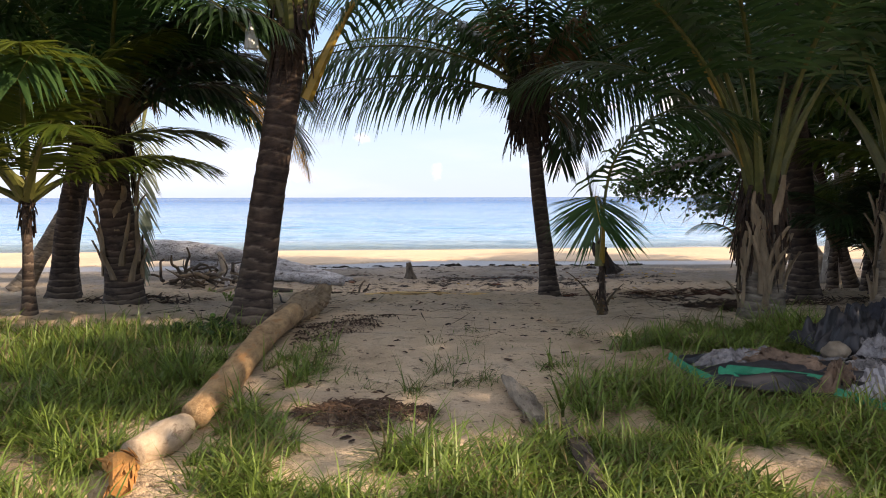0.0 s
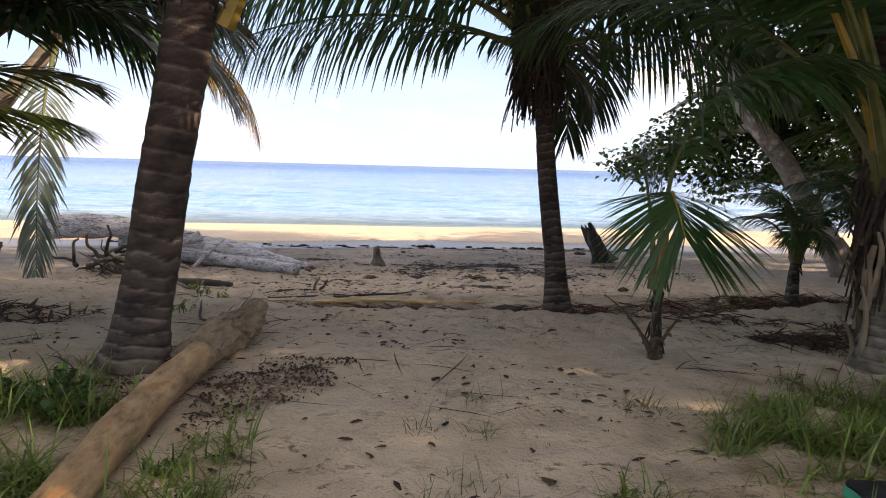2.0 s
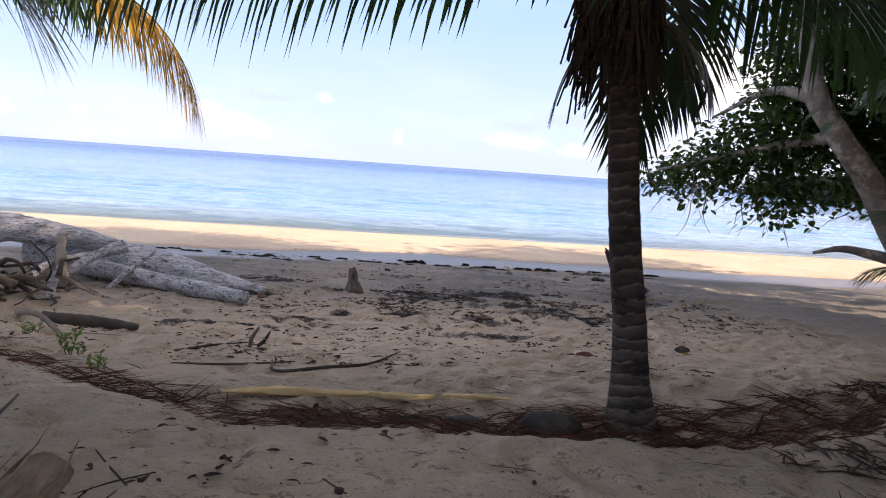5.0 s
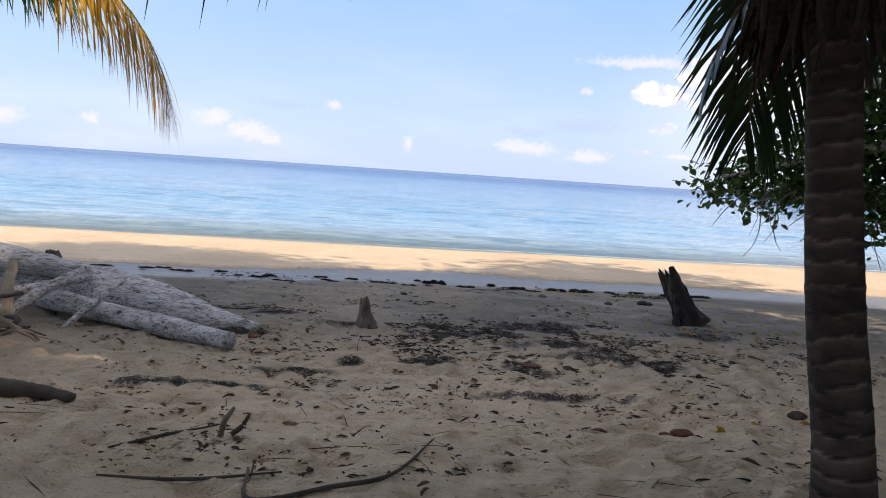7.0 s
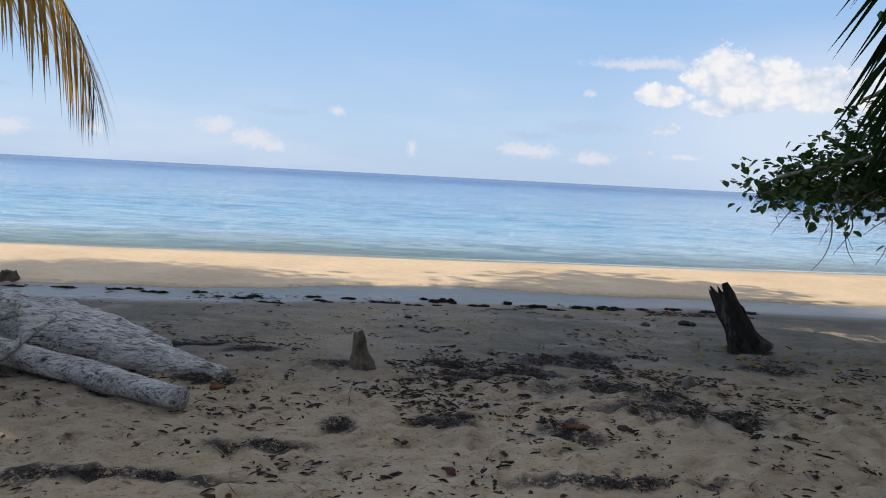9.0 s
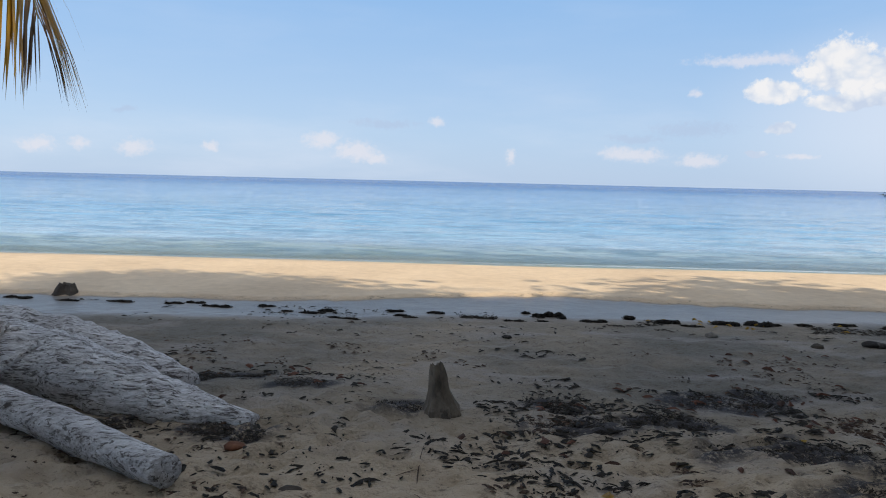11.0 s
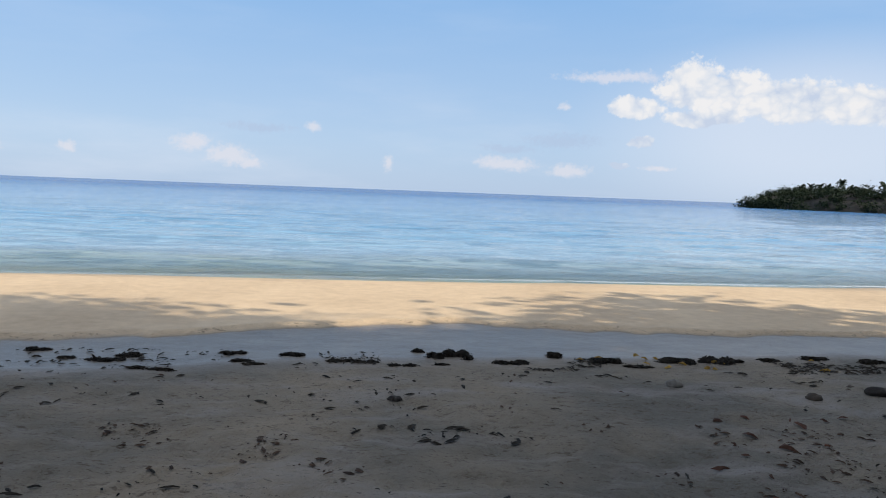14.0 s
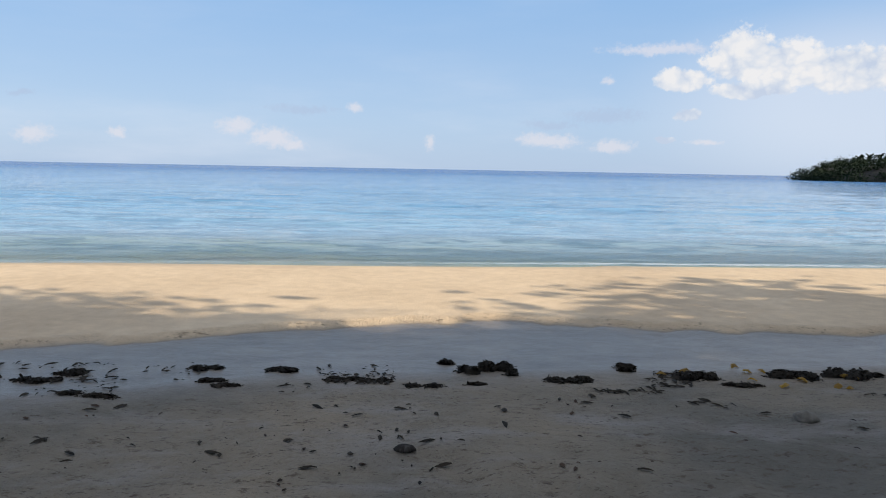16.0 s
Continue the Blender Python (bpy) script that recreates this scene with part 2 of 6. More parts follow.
def mat_water():
    m, g = material("sea_water")
    p = where(g)
    xyz = g.add("ShaderNodeSeparateXYZ", {0: p})
    side = g.math("MINIMUM", g.math("MAXIMUM", xyz.outputs[0], -60.0), 60.0)
    y = g.math("SUBTRACT", xyz.outputs[1], g.math("MULTIPLY", side, SHORE_TURN))
    long = g.noise(g.vec("MULTIPLY", p, (0.10, 0.45, 1)).outputs[0], 1.0, 3, 0.5)
    chop = g.noise(g.vec("MULTIPLY", p, (0.3, 1.5, 1)).outputs[0], 1.0, 3, 0.55, 0.3)
    swash = g.math("ADD", g.math("MULTIPLY", g.math("SUBTRACT", long, 0.5), 3.0), g.math("MULTIPLY", g.math("SUBTRACT", chop, 0.5), 4.0))
    right = g.add("ShaderNodeMapRange", {0: xyz.outputs[0], 1: -4.0, 2: 7.0, 3: 0.0, 4: 3.0}).outputs[0]
    depth = g.add("ShaderNodeMapRange", {0: g.math("ADD", g.math("ADD", y, right), swash), 1: 29.2, 2: 420.0}).outputs[0]
    depth = g.math("POWER", depth, 0.42)
    col = g.ramp(depth, (0.0, (0.60, 0.58, 0.47)), (0.06, (0.52, 0.57, 0.42)), (0.085, (0.43, 0.53, 0.39)), (0.115, (0.44, 0.60, 0.60)), (0.145, (0.43, 0.63, 0.78)), (0.26, (0.24, 0.50, 0.76)), (0.5, (0.10, 0.34, 0.72)), (0.85, (0.045, 0.19, 0.52)), (1.0, (0.03, 0.13, 0.42)))
    wide = g.noise(g.vec("MULTIPLY", p, (0.012, 0.07, 1)).outputs[0], 1.0, 4, 0.6)
    col = g.mixc(g.math("MULTIPLY", g.ramp(wide, (0.5, (0, 0, 0)), (0.62, (1, 1, 1))), 0.25), col, g.mixc(0.5, col, (0.02, 0.12, 0.3)))
    # wavelets: short ones inshore, longer swell further out
    h, line, sheen_tint = None, None, None
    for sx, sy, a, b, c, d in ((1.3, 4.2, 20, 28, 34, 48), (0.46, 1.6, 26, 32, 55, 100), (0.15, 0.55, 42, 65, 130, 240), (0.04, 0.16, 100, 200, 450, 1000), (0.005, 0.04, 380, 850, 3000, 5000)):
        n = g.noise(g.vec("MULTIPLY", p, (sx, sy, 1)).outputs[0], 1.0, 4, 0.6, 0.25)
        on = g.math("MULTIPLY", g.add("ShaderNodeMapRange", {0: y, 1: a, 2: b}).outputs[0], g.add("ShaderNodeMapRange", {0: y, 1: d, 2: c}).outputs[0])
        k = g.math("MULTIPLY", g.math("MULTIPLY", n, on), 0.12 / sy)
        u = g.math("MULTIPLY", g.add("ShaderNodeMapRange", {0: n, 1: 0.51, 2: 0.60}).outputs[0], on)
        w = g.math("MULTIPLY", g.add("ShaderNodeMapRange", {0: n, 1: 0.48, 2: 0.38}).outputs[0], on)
        h, line, sheen_tint = (k, u, w) if h is None else (g.math("ADD", h, k), g.math("MAXIMUM", line, u), g.math("MAXIMUM", sheen_tint, w))
    # dark wave faces and pale sky sheen, painted into the water colour
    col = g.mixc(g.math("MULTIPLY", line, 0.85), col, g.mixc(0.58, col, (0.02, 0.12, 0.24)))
    col = g.mixc(g.math("MULTIPLY", sheen_tint, 0.36), col, g.mixc(0.6, col, (0.75, 0.86, 0.95)))
    foam = g.add("ShaderNodeMapRange", {0: g.math("ABSOLUTE", g.math("SUBTRACT", g.math("ADD", y, g.math("MULTIPLY", long, 0.8)), 29.45)), 1: 0.22, 2: 0.04}).outputs[0]
    foam = g.math("MULTIPLY", foam, g.ramp(g.noise(g.vec("MULTIPLY", p, (1.0, 3.0, 1)).outputs[0], 2.2, 5, 0.7), (0.40, (0, 0, 0)), (0.52, (1, 1, 1))))
    foam = g.math("MULTIPLY", foam, g.add("ShaderNodeMapRange", {0: xyz.outputs[0], 1: -3.0, 2: 5.0, 3: 0.25, 4: 1.0}).outputs[0])
    col = g.mixc(foam, col, (0.75, 0.78, 0.8))
    gloss = g.add("ShaderNodeMapRange", {0: y, 1: 34.0, 2: 260.0, 3: 1.0, 4: 0.5}).outputs[0]
    nrm = g.add("ShaderNodeBump", {"Height": h, "Strength": 1.0, "Distance": 1.0}).outputs[0]
    body = g.add("ShaderNodeBsdfDiffuse", {"Color": col, "Normal": nrm}).outputs[0]
    mirror = g.add("ShaderNodeBsdfGlossy", {"Color": (1, 1, 1, 1), "Roughness": 0.08, "Normal": nrm}).outputs[0]
    fres = g.math("MULTIPLY", g.add("ShaderNodeFresnel", {"IOR": 1.33, "Normal": nrm}).outputs[0], gloss)
    sh = g.add("ShaderNodeMixShader", {0: fres, 1: body, 2: mirror}).outputs[0]
    clear = g.add("ShaderNodeMapRange", {0: y, 1: 29.0, 2: 35.0, 3: 0.5, 4: 0.05}).outputs[0]
    clear = g.math("MULTIPLY", clear, g.math("SUBTRACT", 1.0, foam))
    tr = g.add("ShaderNodeBsdfTransparent", {0: (0.75, 0.95, 0.92, 1)}).outputs[0]
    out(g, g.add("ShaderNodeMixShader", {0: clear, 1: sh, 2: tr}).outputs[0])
    return m


def mat_leaf(name, dark, light, trans=0.35, rough=0.42):
    m, g = material(name)
    geo = g.add("ShaderNodeNewGeometry")
    isl = geo.outputs["Random Per Island"]
    obr = g.add("ShaderNodeObjectInfo").outputs["Random"]
    f = g.math("ADD", g.math("MULTIPLY", isl, 0.6), g.math("MULTIPLY", obr, 0.4))
    col = g.ramp(f, (0.1, dark), (0.9, light))
    n = g.noise(geo.outputs["Position"], 9.0, 3, 0.6)
    col = g.mixc(g.math("MULTIPLY", n, 0.35), col, tuple(c * 0.55 for c in dark))
    sh = principled(g, col, rough, g.noise(geo.outputs["Position"], 120.0, 2), 0.15, 0.003)
    tl = g.add("ShaderNodeBsdfTranslucent", {0: g.mixc(0.4, col, light)}).outputs[0]
    out(g, g.add("ShaderNodeMixShader", {0: trans, 1: sh, 2: tl}).outputs[0])
    return m


def mat_bark(name, dark, light, stretch=(3, 3, 22), patch=None, rough=0.9):
    m, g = material(name)
    p = local(g)
    a = g.noise(g.vec("MULTIPLY", p, stretch).outputs[0], 1.0, 6, 0.65)
    b = g.noise(p, 2.3, 4, 0.6)
    col = g.ramp(g.math("ADD", g.math("MULTIPLY", a, 0.6), g.math("MULTIPLY", b, 0.4)), (0.34, dark), (0.66, light))
    if patch:
        col = g.mixc(g.ramp(g.noise(g.vec("MULTIPLY", p, tuple(0.5 * k for k in stretch)).outputs[0], 1.0, 5, 0.7), (0.56, (0, 0, 0)), (0.63, (0.8, 0.8, 0.8))), col, patch)
    out(g, principled(g, col, rough, g.math("ADD", a, g.math("MULTIPLY", g.noise(p, 60.0, 4, 0.7), 0.4)), 0.7, 0.02))
    return m


def mat_palm_bark(name, dark, light, pale):
    """Ringed bark: shade painted dark below each old leaf scar, a worn pale lip above it, the weathered foot paler
    still.
    """
    m, g = material(name)
    p = local(g)
    a = g.noise(g.vec("MULTIPLY", p, (5, 5, 16)).outputs[0], 1.0, 6, 0.65)
    b = g.noise(p, 3.2, 4, 0.6)
    lip = g.add("ShaderNodeAttribute", attribute_name="lip").outputs["Fac"]
    foot = g.add("ShaderNodeAttribute", attribute_name="foot").outputs["Fac"]
    worn = g.ramp(g.math("ADD", g.math("MULTIPLY", a, 0.5), g.math("MULTIPLY", b, 0.5)), (0.40, (0, 0, 0)), (0.58, (1, 1, 1)))
    col = g.ramp(g.math("ADD", g.math("MULTIPLY", a, 0.55), g.math("MULTIPLY", b, 0.45)), (0.36, dark), (0.64, light))
    col = g.mixc(g.math("MULTIPLY", g.math("MULTIPLY", worn, lip), g.math("ADD", 0.12, g.math("MULTIPLY", foot, 0.75))), col, pale)
    edge = g.ramp(lip, (0.72, (0, 0, 0)), (0.92, (1, 1, 1)))
    col = g.mixc(g.math("MULTIPLY", g.math("MULTIPLY", edge, worn), g.math("ADD", 0.3, g.math("MULTIPLY", foot, 0.4))), col, pale)
    # shade in the groove of each ring, painted into the bark
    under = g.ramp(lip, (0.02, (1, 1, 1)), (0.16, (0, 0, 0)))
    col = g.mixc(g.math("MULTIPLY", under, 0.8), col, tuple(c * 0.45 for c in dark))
    out(g, principled(g, col, 0.92, g.math("ADD", a, g.math("MULTIPLY", g.noise(p, 60.0, 4, 0.7), 0.5)), 0.8, 0.02))
    return m


def mat_plain(name, dark, light, scale=8.0, rough=0.7, bump=0.3, dist=0.01):
    m, g = material(name)
    p = local(g)
    a = g.noise(p, scale, 5, 0.65)
    out(g, principled(g, g.ramp(a, (0.32, dark), (0.68, light)), rough, g.noise(p, scale * 5, 4, 0.7), bump, dist))
    return m


def mat_driftwood():
    """Bleached wood with long dark checks and flecks of old bark."""
    m, g = material("bleached_wood")
    p = g.add("ShaderNodeMapping", {"Vector": local(g), "Rotation": (0, 0, radians(-24)), "Scale": (1.0, 4.5, 4.5)}).outputs[0]
    q = g.add("ShaderNodeMapping", {"Vector": local(g), "Rotation": (0, 0, radians(-24)), "Scale": (14.0, 46.0, 46.0)}).outputs[0]
    a, b = g.noise(p, 2.2, 6, 0.65, 0.6), g.noise(q, 1.0, 5, 0.7, 0.4)
    col = g.ramp(g.math("ADD", g.math("MULTIPLY", a, 0.55), g.math("MULTIPLY", b, 0.45)), (0.37, (0.08, 0.07, 0.07)), (0.44, (0.46, 0.45, 0.47)), (0.57, (0.78, 0.78, 0.81)))
    fleck = g.ramp(g.noise(g.vec("MULTIPLY", q, (0.6, 0.9, 0.9)).outputs[0], 0.9, 5, 0.75, 0.8), (0.54, (0, 0, 0)), (0.58, (1, 1, 1)))
    col = g.mixc(g.math("MULTIPLY", fleck, 0.85), col, (0.09, 0.075, 0.07))
    out(g, principled(g, col, 0.85, g.math("SUBTRACT", g.math("ADD", a, b), fleck), 0.8, 0.03))
    return m


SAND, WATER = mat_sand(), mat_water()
LEAF = mat_leaf("palm_leaf", (0.020, 0.058, 0.020), (0.075, 0.155, 0.050), 0.42, 0.3)
LEAF_MID = mat_leaf("palm_leaf_mid", (0.02, 0.06, 0.014), (0.08, 0.17, 0.05), 0.4)
LEAF_FAN = mat_leaf("fan_leaf", (0.02, 0.06, 0.016), (0.08, 0.17, 0.055), 0.4, 0.32)
LEAF_DARK = mat_leaf("palm_leaf_dark", (0.012, 0.032, 0.012), (0.042, 0.088, 0.030), 0.28, 0.3)
LEAF_LIME = mat_leaf("palm_leaf_lime", (0.045, 0.085, 0.012), (0.16, 0.20, 0.03), 0.45)
LEAF_GOLD = mat_leaf("palm_leaf_gold", (0.34, 0.19, 0.02), (0.62, 0.40, 0.06), 0.5)
LEAF_DRY = mat_leaf("palm_leaf_dry", (0.09, 0.05, 0.022), (0.24, 0.15, 0.07), 0.15, 0.8)
LEAF_PALE = mat_leaf("palm_leaf_pale", (0.10, 0.14, 0.10), (0.30, 0.34, 0.26), 0.35)
LEAF_BROAD = mat_leaf("broad_leaf", (0.016, 0.05, 0.012), (0.075, 0.15, 0.03), 0.38, 0.35)
LEAF_FAR = mat_leaf("far_leaf", (0.010, 0.024, 0.010), (0.020, 0.040, 0.014), 0.1, 0.9)
GRASS = mat_leaf("grass_blade", (0.020, 0.062, 0.012), (0.30, 0.42, 0.085), 0.35, 0.5)
GRASS_DRY = mat_leaf("grass_dry", (0.12, 0.11, 0.04), (0.26, 0.22, 0.09), 0.3, 0.7)
RACHIS = mat_plain("frond_stem", (0.05, 0.062, 0.014), (0.13, 0.13, 0.03), 6.0, 0.5)
RACHIS_LIME = mat_plain("frond_stem_yellow", (0.16, 0.13, 0.02), (0.36, 0.22, 0.03), 4.0, 0.5)
RACHIS_DARK = mat_plain("frond_stem_dark", (0.04, 0.03, 0.015), (0.11, 0.075, 0.03), 6.0, 0.7)
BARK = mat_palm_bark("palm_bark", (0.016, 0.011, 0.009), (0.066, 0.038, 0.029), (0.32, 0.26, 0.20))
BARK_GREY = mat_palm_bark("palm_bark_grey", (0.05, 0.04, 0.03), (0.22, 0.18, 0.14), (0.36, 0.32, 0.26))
BARK_TREE = mat_bark("tree_bark", (0.12, 0.10, 0.085), (0.42, 0.38, 0.33), (6, 6, 6), patch=(0.55, 0.51, 0.45))
FIBRE = mat_bark("palm_fibre", (0.012, 0.008, 0.006), (0.06, 0.034, 0.02), (8, 8, 40))
DRIFT_WHITE = mat_driftwood()
DRIFT_DARK = mat_bark("weathered_wood", (0.025, 0.020, 0.017), (0.12, 0.095, 0.075), (5, 5, 5))
WOOD_OLD = mat_bark("cracked_wood", (0.05, 0.04, 0.032), (0.46, 0.40, 0.32), (26, 4, 26), patch=(0.06, 0.045, 0.035))
STUMP_GREY = mat_bark("stump_wood", (0.04, 0.032, 0.026), (0.24, 0.2, 0.155), (9, 9, 4), patch=(0.035, 0.028, 0.024))
DRIFT_GREY = mat_bark("grey_wood", (0.10, 0.08, 0.06), (0.33, 0.27, 0.20), (5, 5, 5))
LOG_TAN = mat_bark("peeled_log", (0.15, 0.08, 0.035), (0.66, 0.45, 0.24), (22, 7, 22), patch=(0.36, 0.17, 0.06))
LOG_PALE = mat_bark("bleached_log", (0.34, 0.24, 0.16), (0.72, 0.60, 0.46), (14, 6, 14), patch=(0.20, 0.13, 0.09))
LOG_ORANGE = mat_bark("cut_log", (0.30, 0.12, 0.03), (0.55, 0.28, 0.09), (9, 9, 9))
# pale wood, its colour raised to stand in for a sun fleck
STALK_LIT = mat_bark("pale_lit_stalk", (0.80, 0.50, 0.19), (0.93, 0.70, 0.36), (9, 9, 9))
HUSK_GREY = mat_bark("leaf_base_husk", (0.09, 0.065, 0.04), (0.34, 0.26, 0.17), (8, 8, 3))
HUSK = mat_bark("rotten_wood", (0.10, 0.065, 0.04), (0.48, 0.36, 0.23), (16, 4, 16), patch=(0.05, 0.03, 0.02))
HUSK_RED = mat_bark("red_husk", (0.07, 0.03, 0.018), (0.26, 0.11, 0.06), (9, 9, 9))
CHAR = mat_bark("charred_wood", (0.006, 0.005, 0.005), (0.04, 0.032, 0.028), (12, 12, 3), patch=(0.11, 0.10, 0.095))
LITTER = mat_leaf("dead_litter", (0.025, 0.014, 0.010), (0.13, 0.075, 0.045), 0.05, 0.85)
LITTER_RED = mat_leaf("red_litter", (0.07, 0.02, 0.012), (0.32, 0.105, 0.055), 0.05, 0.85)
LITTER_BROWN = mat_leaf("brown_litter", (0.05, 0.022, 0.014), (0.19, 0.075, 0.045), 0.05, 0.85)
WEED = mat_leaf("seaweed_dry", (0.006, 0.005, 0.004), (0.032, 0.022, 0.012), 0.05, 0.85)
STONE = mat_plain("beach_stone", (0.10, 0.09, 0.08), (0.24, 0.22, 0.19), 14.0, 0.8)
ROCK = mat_plain("shore_rock", (0.012, 0.012, 0.012), (0.05, 0.048, 0.045), 0.3, 0.9, 0.6, 0.3)
TARP_GREEN = mat_plain("green_tarp_edge", (0.0, 0.16, 0.09), (0.01, 0.30, 0.17), 8.0, 0.45)
TARP_DARK = mat_plain("dark_tarp", (0.010, 0.011, 0.014), (0.035, 0.036, 0.045), 6.0, 0.5)
CLOTH_NAVY = mat_plain("navy_cloth", (0.006, 0.008, 0.014), (0.03, 0.035, 0.05), 9.0, 0.85)
CLOTH_GREY = mat_plain("grey_cloth", (0.05, 0.05, 0.055), (0.34, 0.33, 0.34), 14.0, 0.85)
CLOTH_TAN = mat_plain("tan_cardboard", (0.07, 0.045, 0.032), (0.27, 0.185, 0.13), 9.0, 0.85, 0.6, 0.02)
PLASTIC_WHITE = mat_plain("white_plastic", (0.55, 0.60, 0.64), (0.75, 0.80, 0.84), 10.0, 0.35)

# ---- helpers of this scene ----


def mesh_of(name, verts, faces, mats, index=None, smooth=False):
    me = bpy.data.meshes.new(name)
    me.from_pydata(verts, [], faces)
    for m in mats if isinstance(mats, (list, tuple)) else [mats]:
        me.materials.append(m)
    if index is not None:
        me.polygons.foreach_set("material_index", index)
    if smooth:
        me.polygons.foreach_set("use_smooth", [True] * len(me.polygons))
    me.update()
    return me


def part(name, data, parent=None, label=""):
    """One mesh object under a thing or a part; the mesh is given in world places, the thing's origin is taken off."""
    ob = new(name, data)
    if parent is not None:
        ob.parent = parent
        ob.matrix_parent_inverse = Matrix.Identity(4)
    if label:
        ob["label"] = label
    return ob


def thing(name, at, label, category, group="", kind=""):
    ob = new(name)
    ob.location = at
    ob.empty_display_size = 0.1
    return tagged(ob, label, category, group, kind)


def hash2(ix, iy, seed):
    n = (ix.astype(np.int64) * 374761393 + iy.astype(np.int64) * 668265263 + seed * 974711) & 0x7FFFFFFF
    n = ((n ^ (n >> 13)) * 1274126177) & 0x7FFFFFFF
    return ((n ^ (n >> 16)) & 0xFFFF) / 65535.0


def vnoise(x, y, scale, seed=0):
    """Smooth value noise, -1 to 1, cells of 'scale' metres."""
    x, y = np.asarray(x, float) / scale, np.asarray(y, float) / scale
    ix, iy = np.floor(x), np.floor(y)
    fx, fy = x - ix, y - iy
    fx, fy = fx * fx * (3 - 2 * fx), fy * fy * (3 - 2 * fy)
    a, b = hash2(ix, iy, seed), hash2(ix + 1, iy, seed)
    c, d = hash2(ix, iy + 1, seed), hash2(ix + 1, iy + 1, seed)
    return 2 * ((a * (1 - fx) + b * fx) * (1 - fy) + (c * (1 - fx) + d * fx) * fy) - 1


PROFILE_Y = [-300, -40, -3, 0, 3, 5, 7, 8.3, 10, 12, 14, 16, 18, 20, 22, 24.2, 26, 28.3, 29.2, 30.8, 34.5, 60, 400, 4900]
PROFILE_Z = [3.0, 0.6, 0.08, 0.12, 0.2, 0.29, 0.33, 0.27, 0.08, -0.1, -0.32, -0.42, -0.5, -0.58, -0.65, -0.675, -0.63, -0.575, -0.6, -0.78, -1.3, -4.0, -20, -20]
TRENCH_X = [-6, -4.2, -2.96, -1.9, -0.94, 0, 0.95, 1.9, 3.15, 4.76, 7.0]
TRENCH_Y = [13.2, 12.3, 11.25, 10.3, 9.6, 9.7, 9.8, 9.75, 10.4, 11.2, 11.8]
SEA_Z = -0.59
FOOT = np.random.RandomState(5)
PRINTS = np.column_stack([FOOT.uniform(-6.5, 6.5, 3400), FOOT.uniform(3.0, 15.0, 3400) ** 0.5 * 4.4 + 0.2, FOOT.uniform(0.04, 0.105, 3400), FOOT.uniform(0.12, 0.34, 3400), FOOT.uniform(0, 3.14, 3400)])


def scarp(x):
    """The line of the small step that the tide cut into the berm."""
    return np.interp(x, [-14, -4, -2, -1, 0.5, 2.5, 6, 15], [22.2, 23.1, 23.75, 24.3, 24.65, 24.3, 24.25, 24.9]) + 0.1 * vnoise(x, x * 0, 0.45, 51) + 0.05 * vnoise(x, x * 0, 0.16, 52)


def ground_z(x, y, fine=True):
    x, y = np.asarray(x, float), np.asarray(y, float)
    shore = 0.22 * vnoise(x, y * 0 + 3, 9.0, 4) * np.clip((200 - np.abs(x)) / 100, 0, 1) + SHORE_TURN * np.clip(x, -60, 60)
    yy = y - shore * np.clip((y - 18) / 4, 0, 1) * np.clip((90 - y) / 30, 0, 1)
    z = (np.interp(yy - 0.35, PROFILE_Y, PROFILE_Z) + np.interp(yy, PROFILE_Y, PROFILE_Z) + np.interp(yy + 0.35, PROFILE_Y, PROFILE_Z)) / 3
    near = np.clip((60 - np.abs(x)) / 40, 0, 1) * np.clip((27 - y) / 3, 0, 1)
    calm = np.clip((22.5 - y) / 2.5, 0.08, 1)
    z = z + near * calm * (0.045 * vnoise(x, y, 1.9, 1) + 0.022 * vnoise(x, y, 0.7, 2))
    t = y - np.interp(x, TRENCH_X, TRENCH_Y)
    on = np.clip((7 - np.abs(x)) / 2, 0, 1)
    z = z - on * 0.075 * np.exp(-(t / 0.3) ** 2) + on * 0.05 * np.exp(-((t + 0.7) / 0.45) ** 2)
    cut = (y - scarp(x)) / 0.16
    z = z + 0.05 * np.clip(cut, 0, 1) * np.clip((40 - np.abs(x)) / 20, 0, 1) * np.clip((27.4 - y) / 3, 0, 1)
    if fine:
        z = z + near * calm * (0.024 * vnoise(x, y, 0.22, 3) + 0.014 * vnoise(x, y, 0.11, 6))
    return z


LOOK_X, LOOK_Y = np.arange(-20, 20.01, 0.05), np.arange(-8, 30.01, 0.05)
LOOK_Z = ground_z(*np.meshgrid(LOOK_X, LOOK_Y))


def gz(x, y):
    """The ground's height, from a table."""
    i, j = (x + 20) / 0.05, (y + 8) / 0.05
    if not (0 <= i < len(LOOK_X) - 1 and 0 <= j < len(LOOK_Y) - 1):
        return float(ground_z(np.array([x]), np.array([y]))[0])
    a, b = int(i), int(j)
    u, v = i - a, j - b
    return float((LOOK_Z[b, a] * (1 - u) + LOOK_Z[b, a + 1] * u) * (1 - v) + (LOOK_Z[b + 1, a] * (1 - u) + LOOK_Z[b + 1, a + 1] * u) * v)


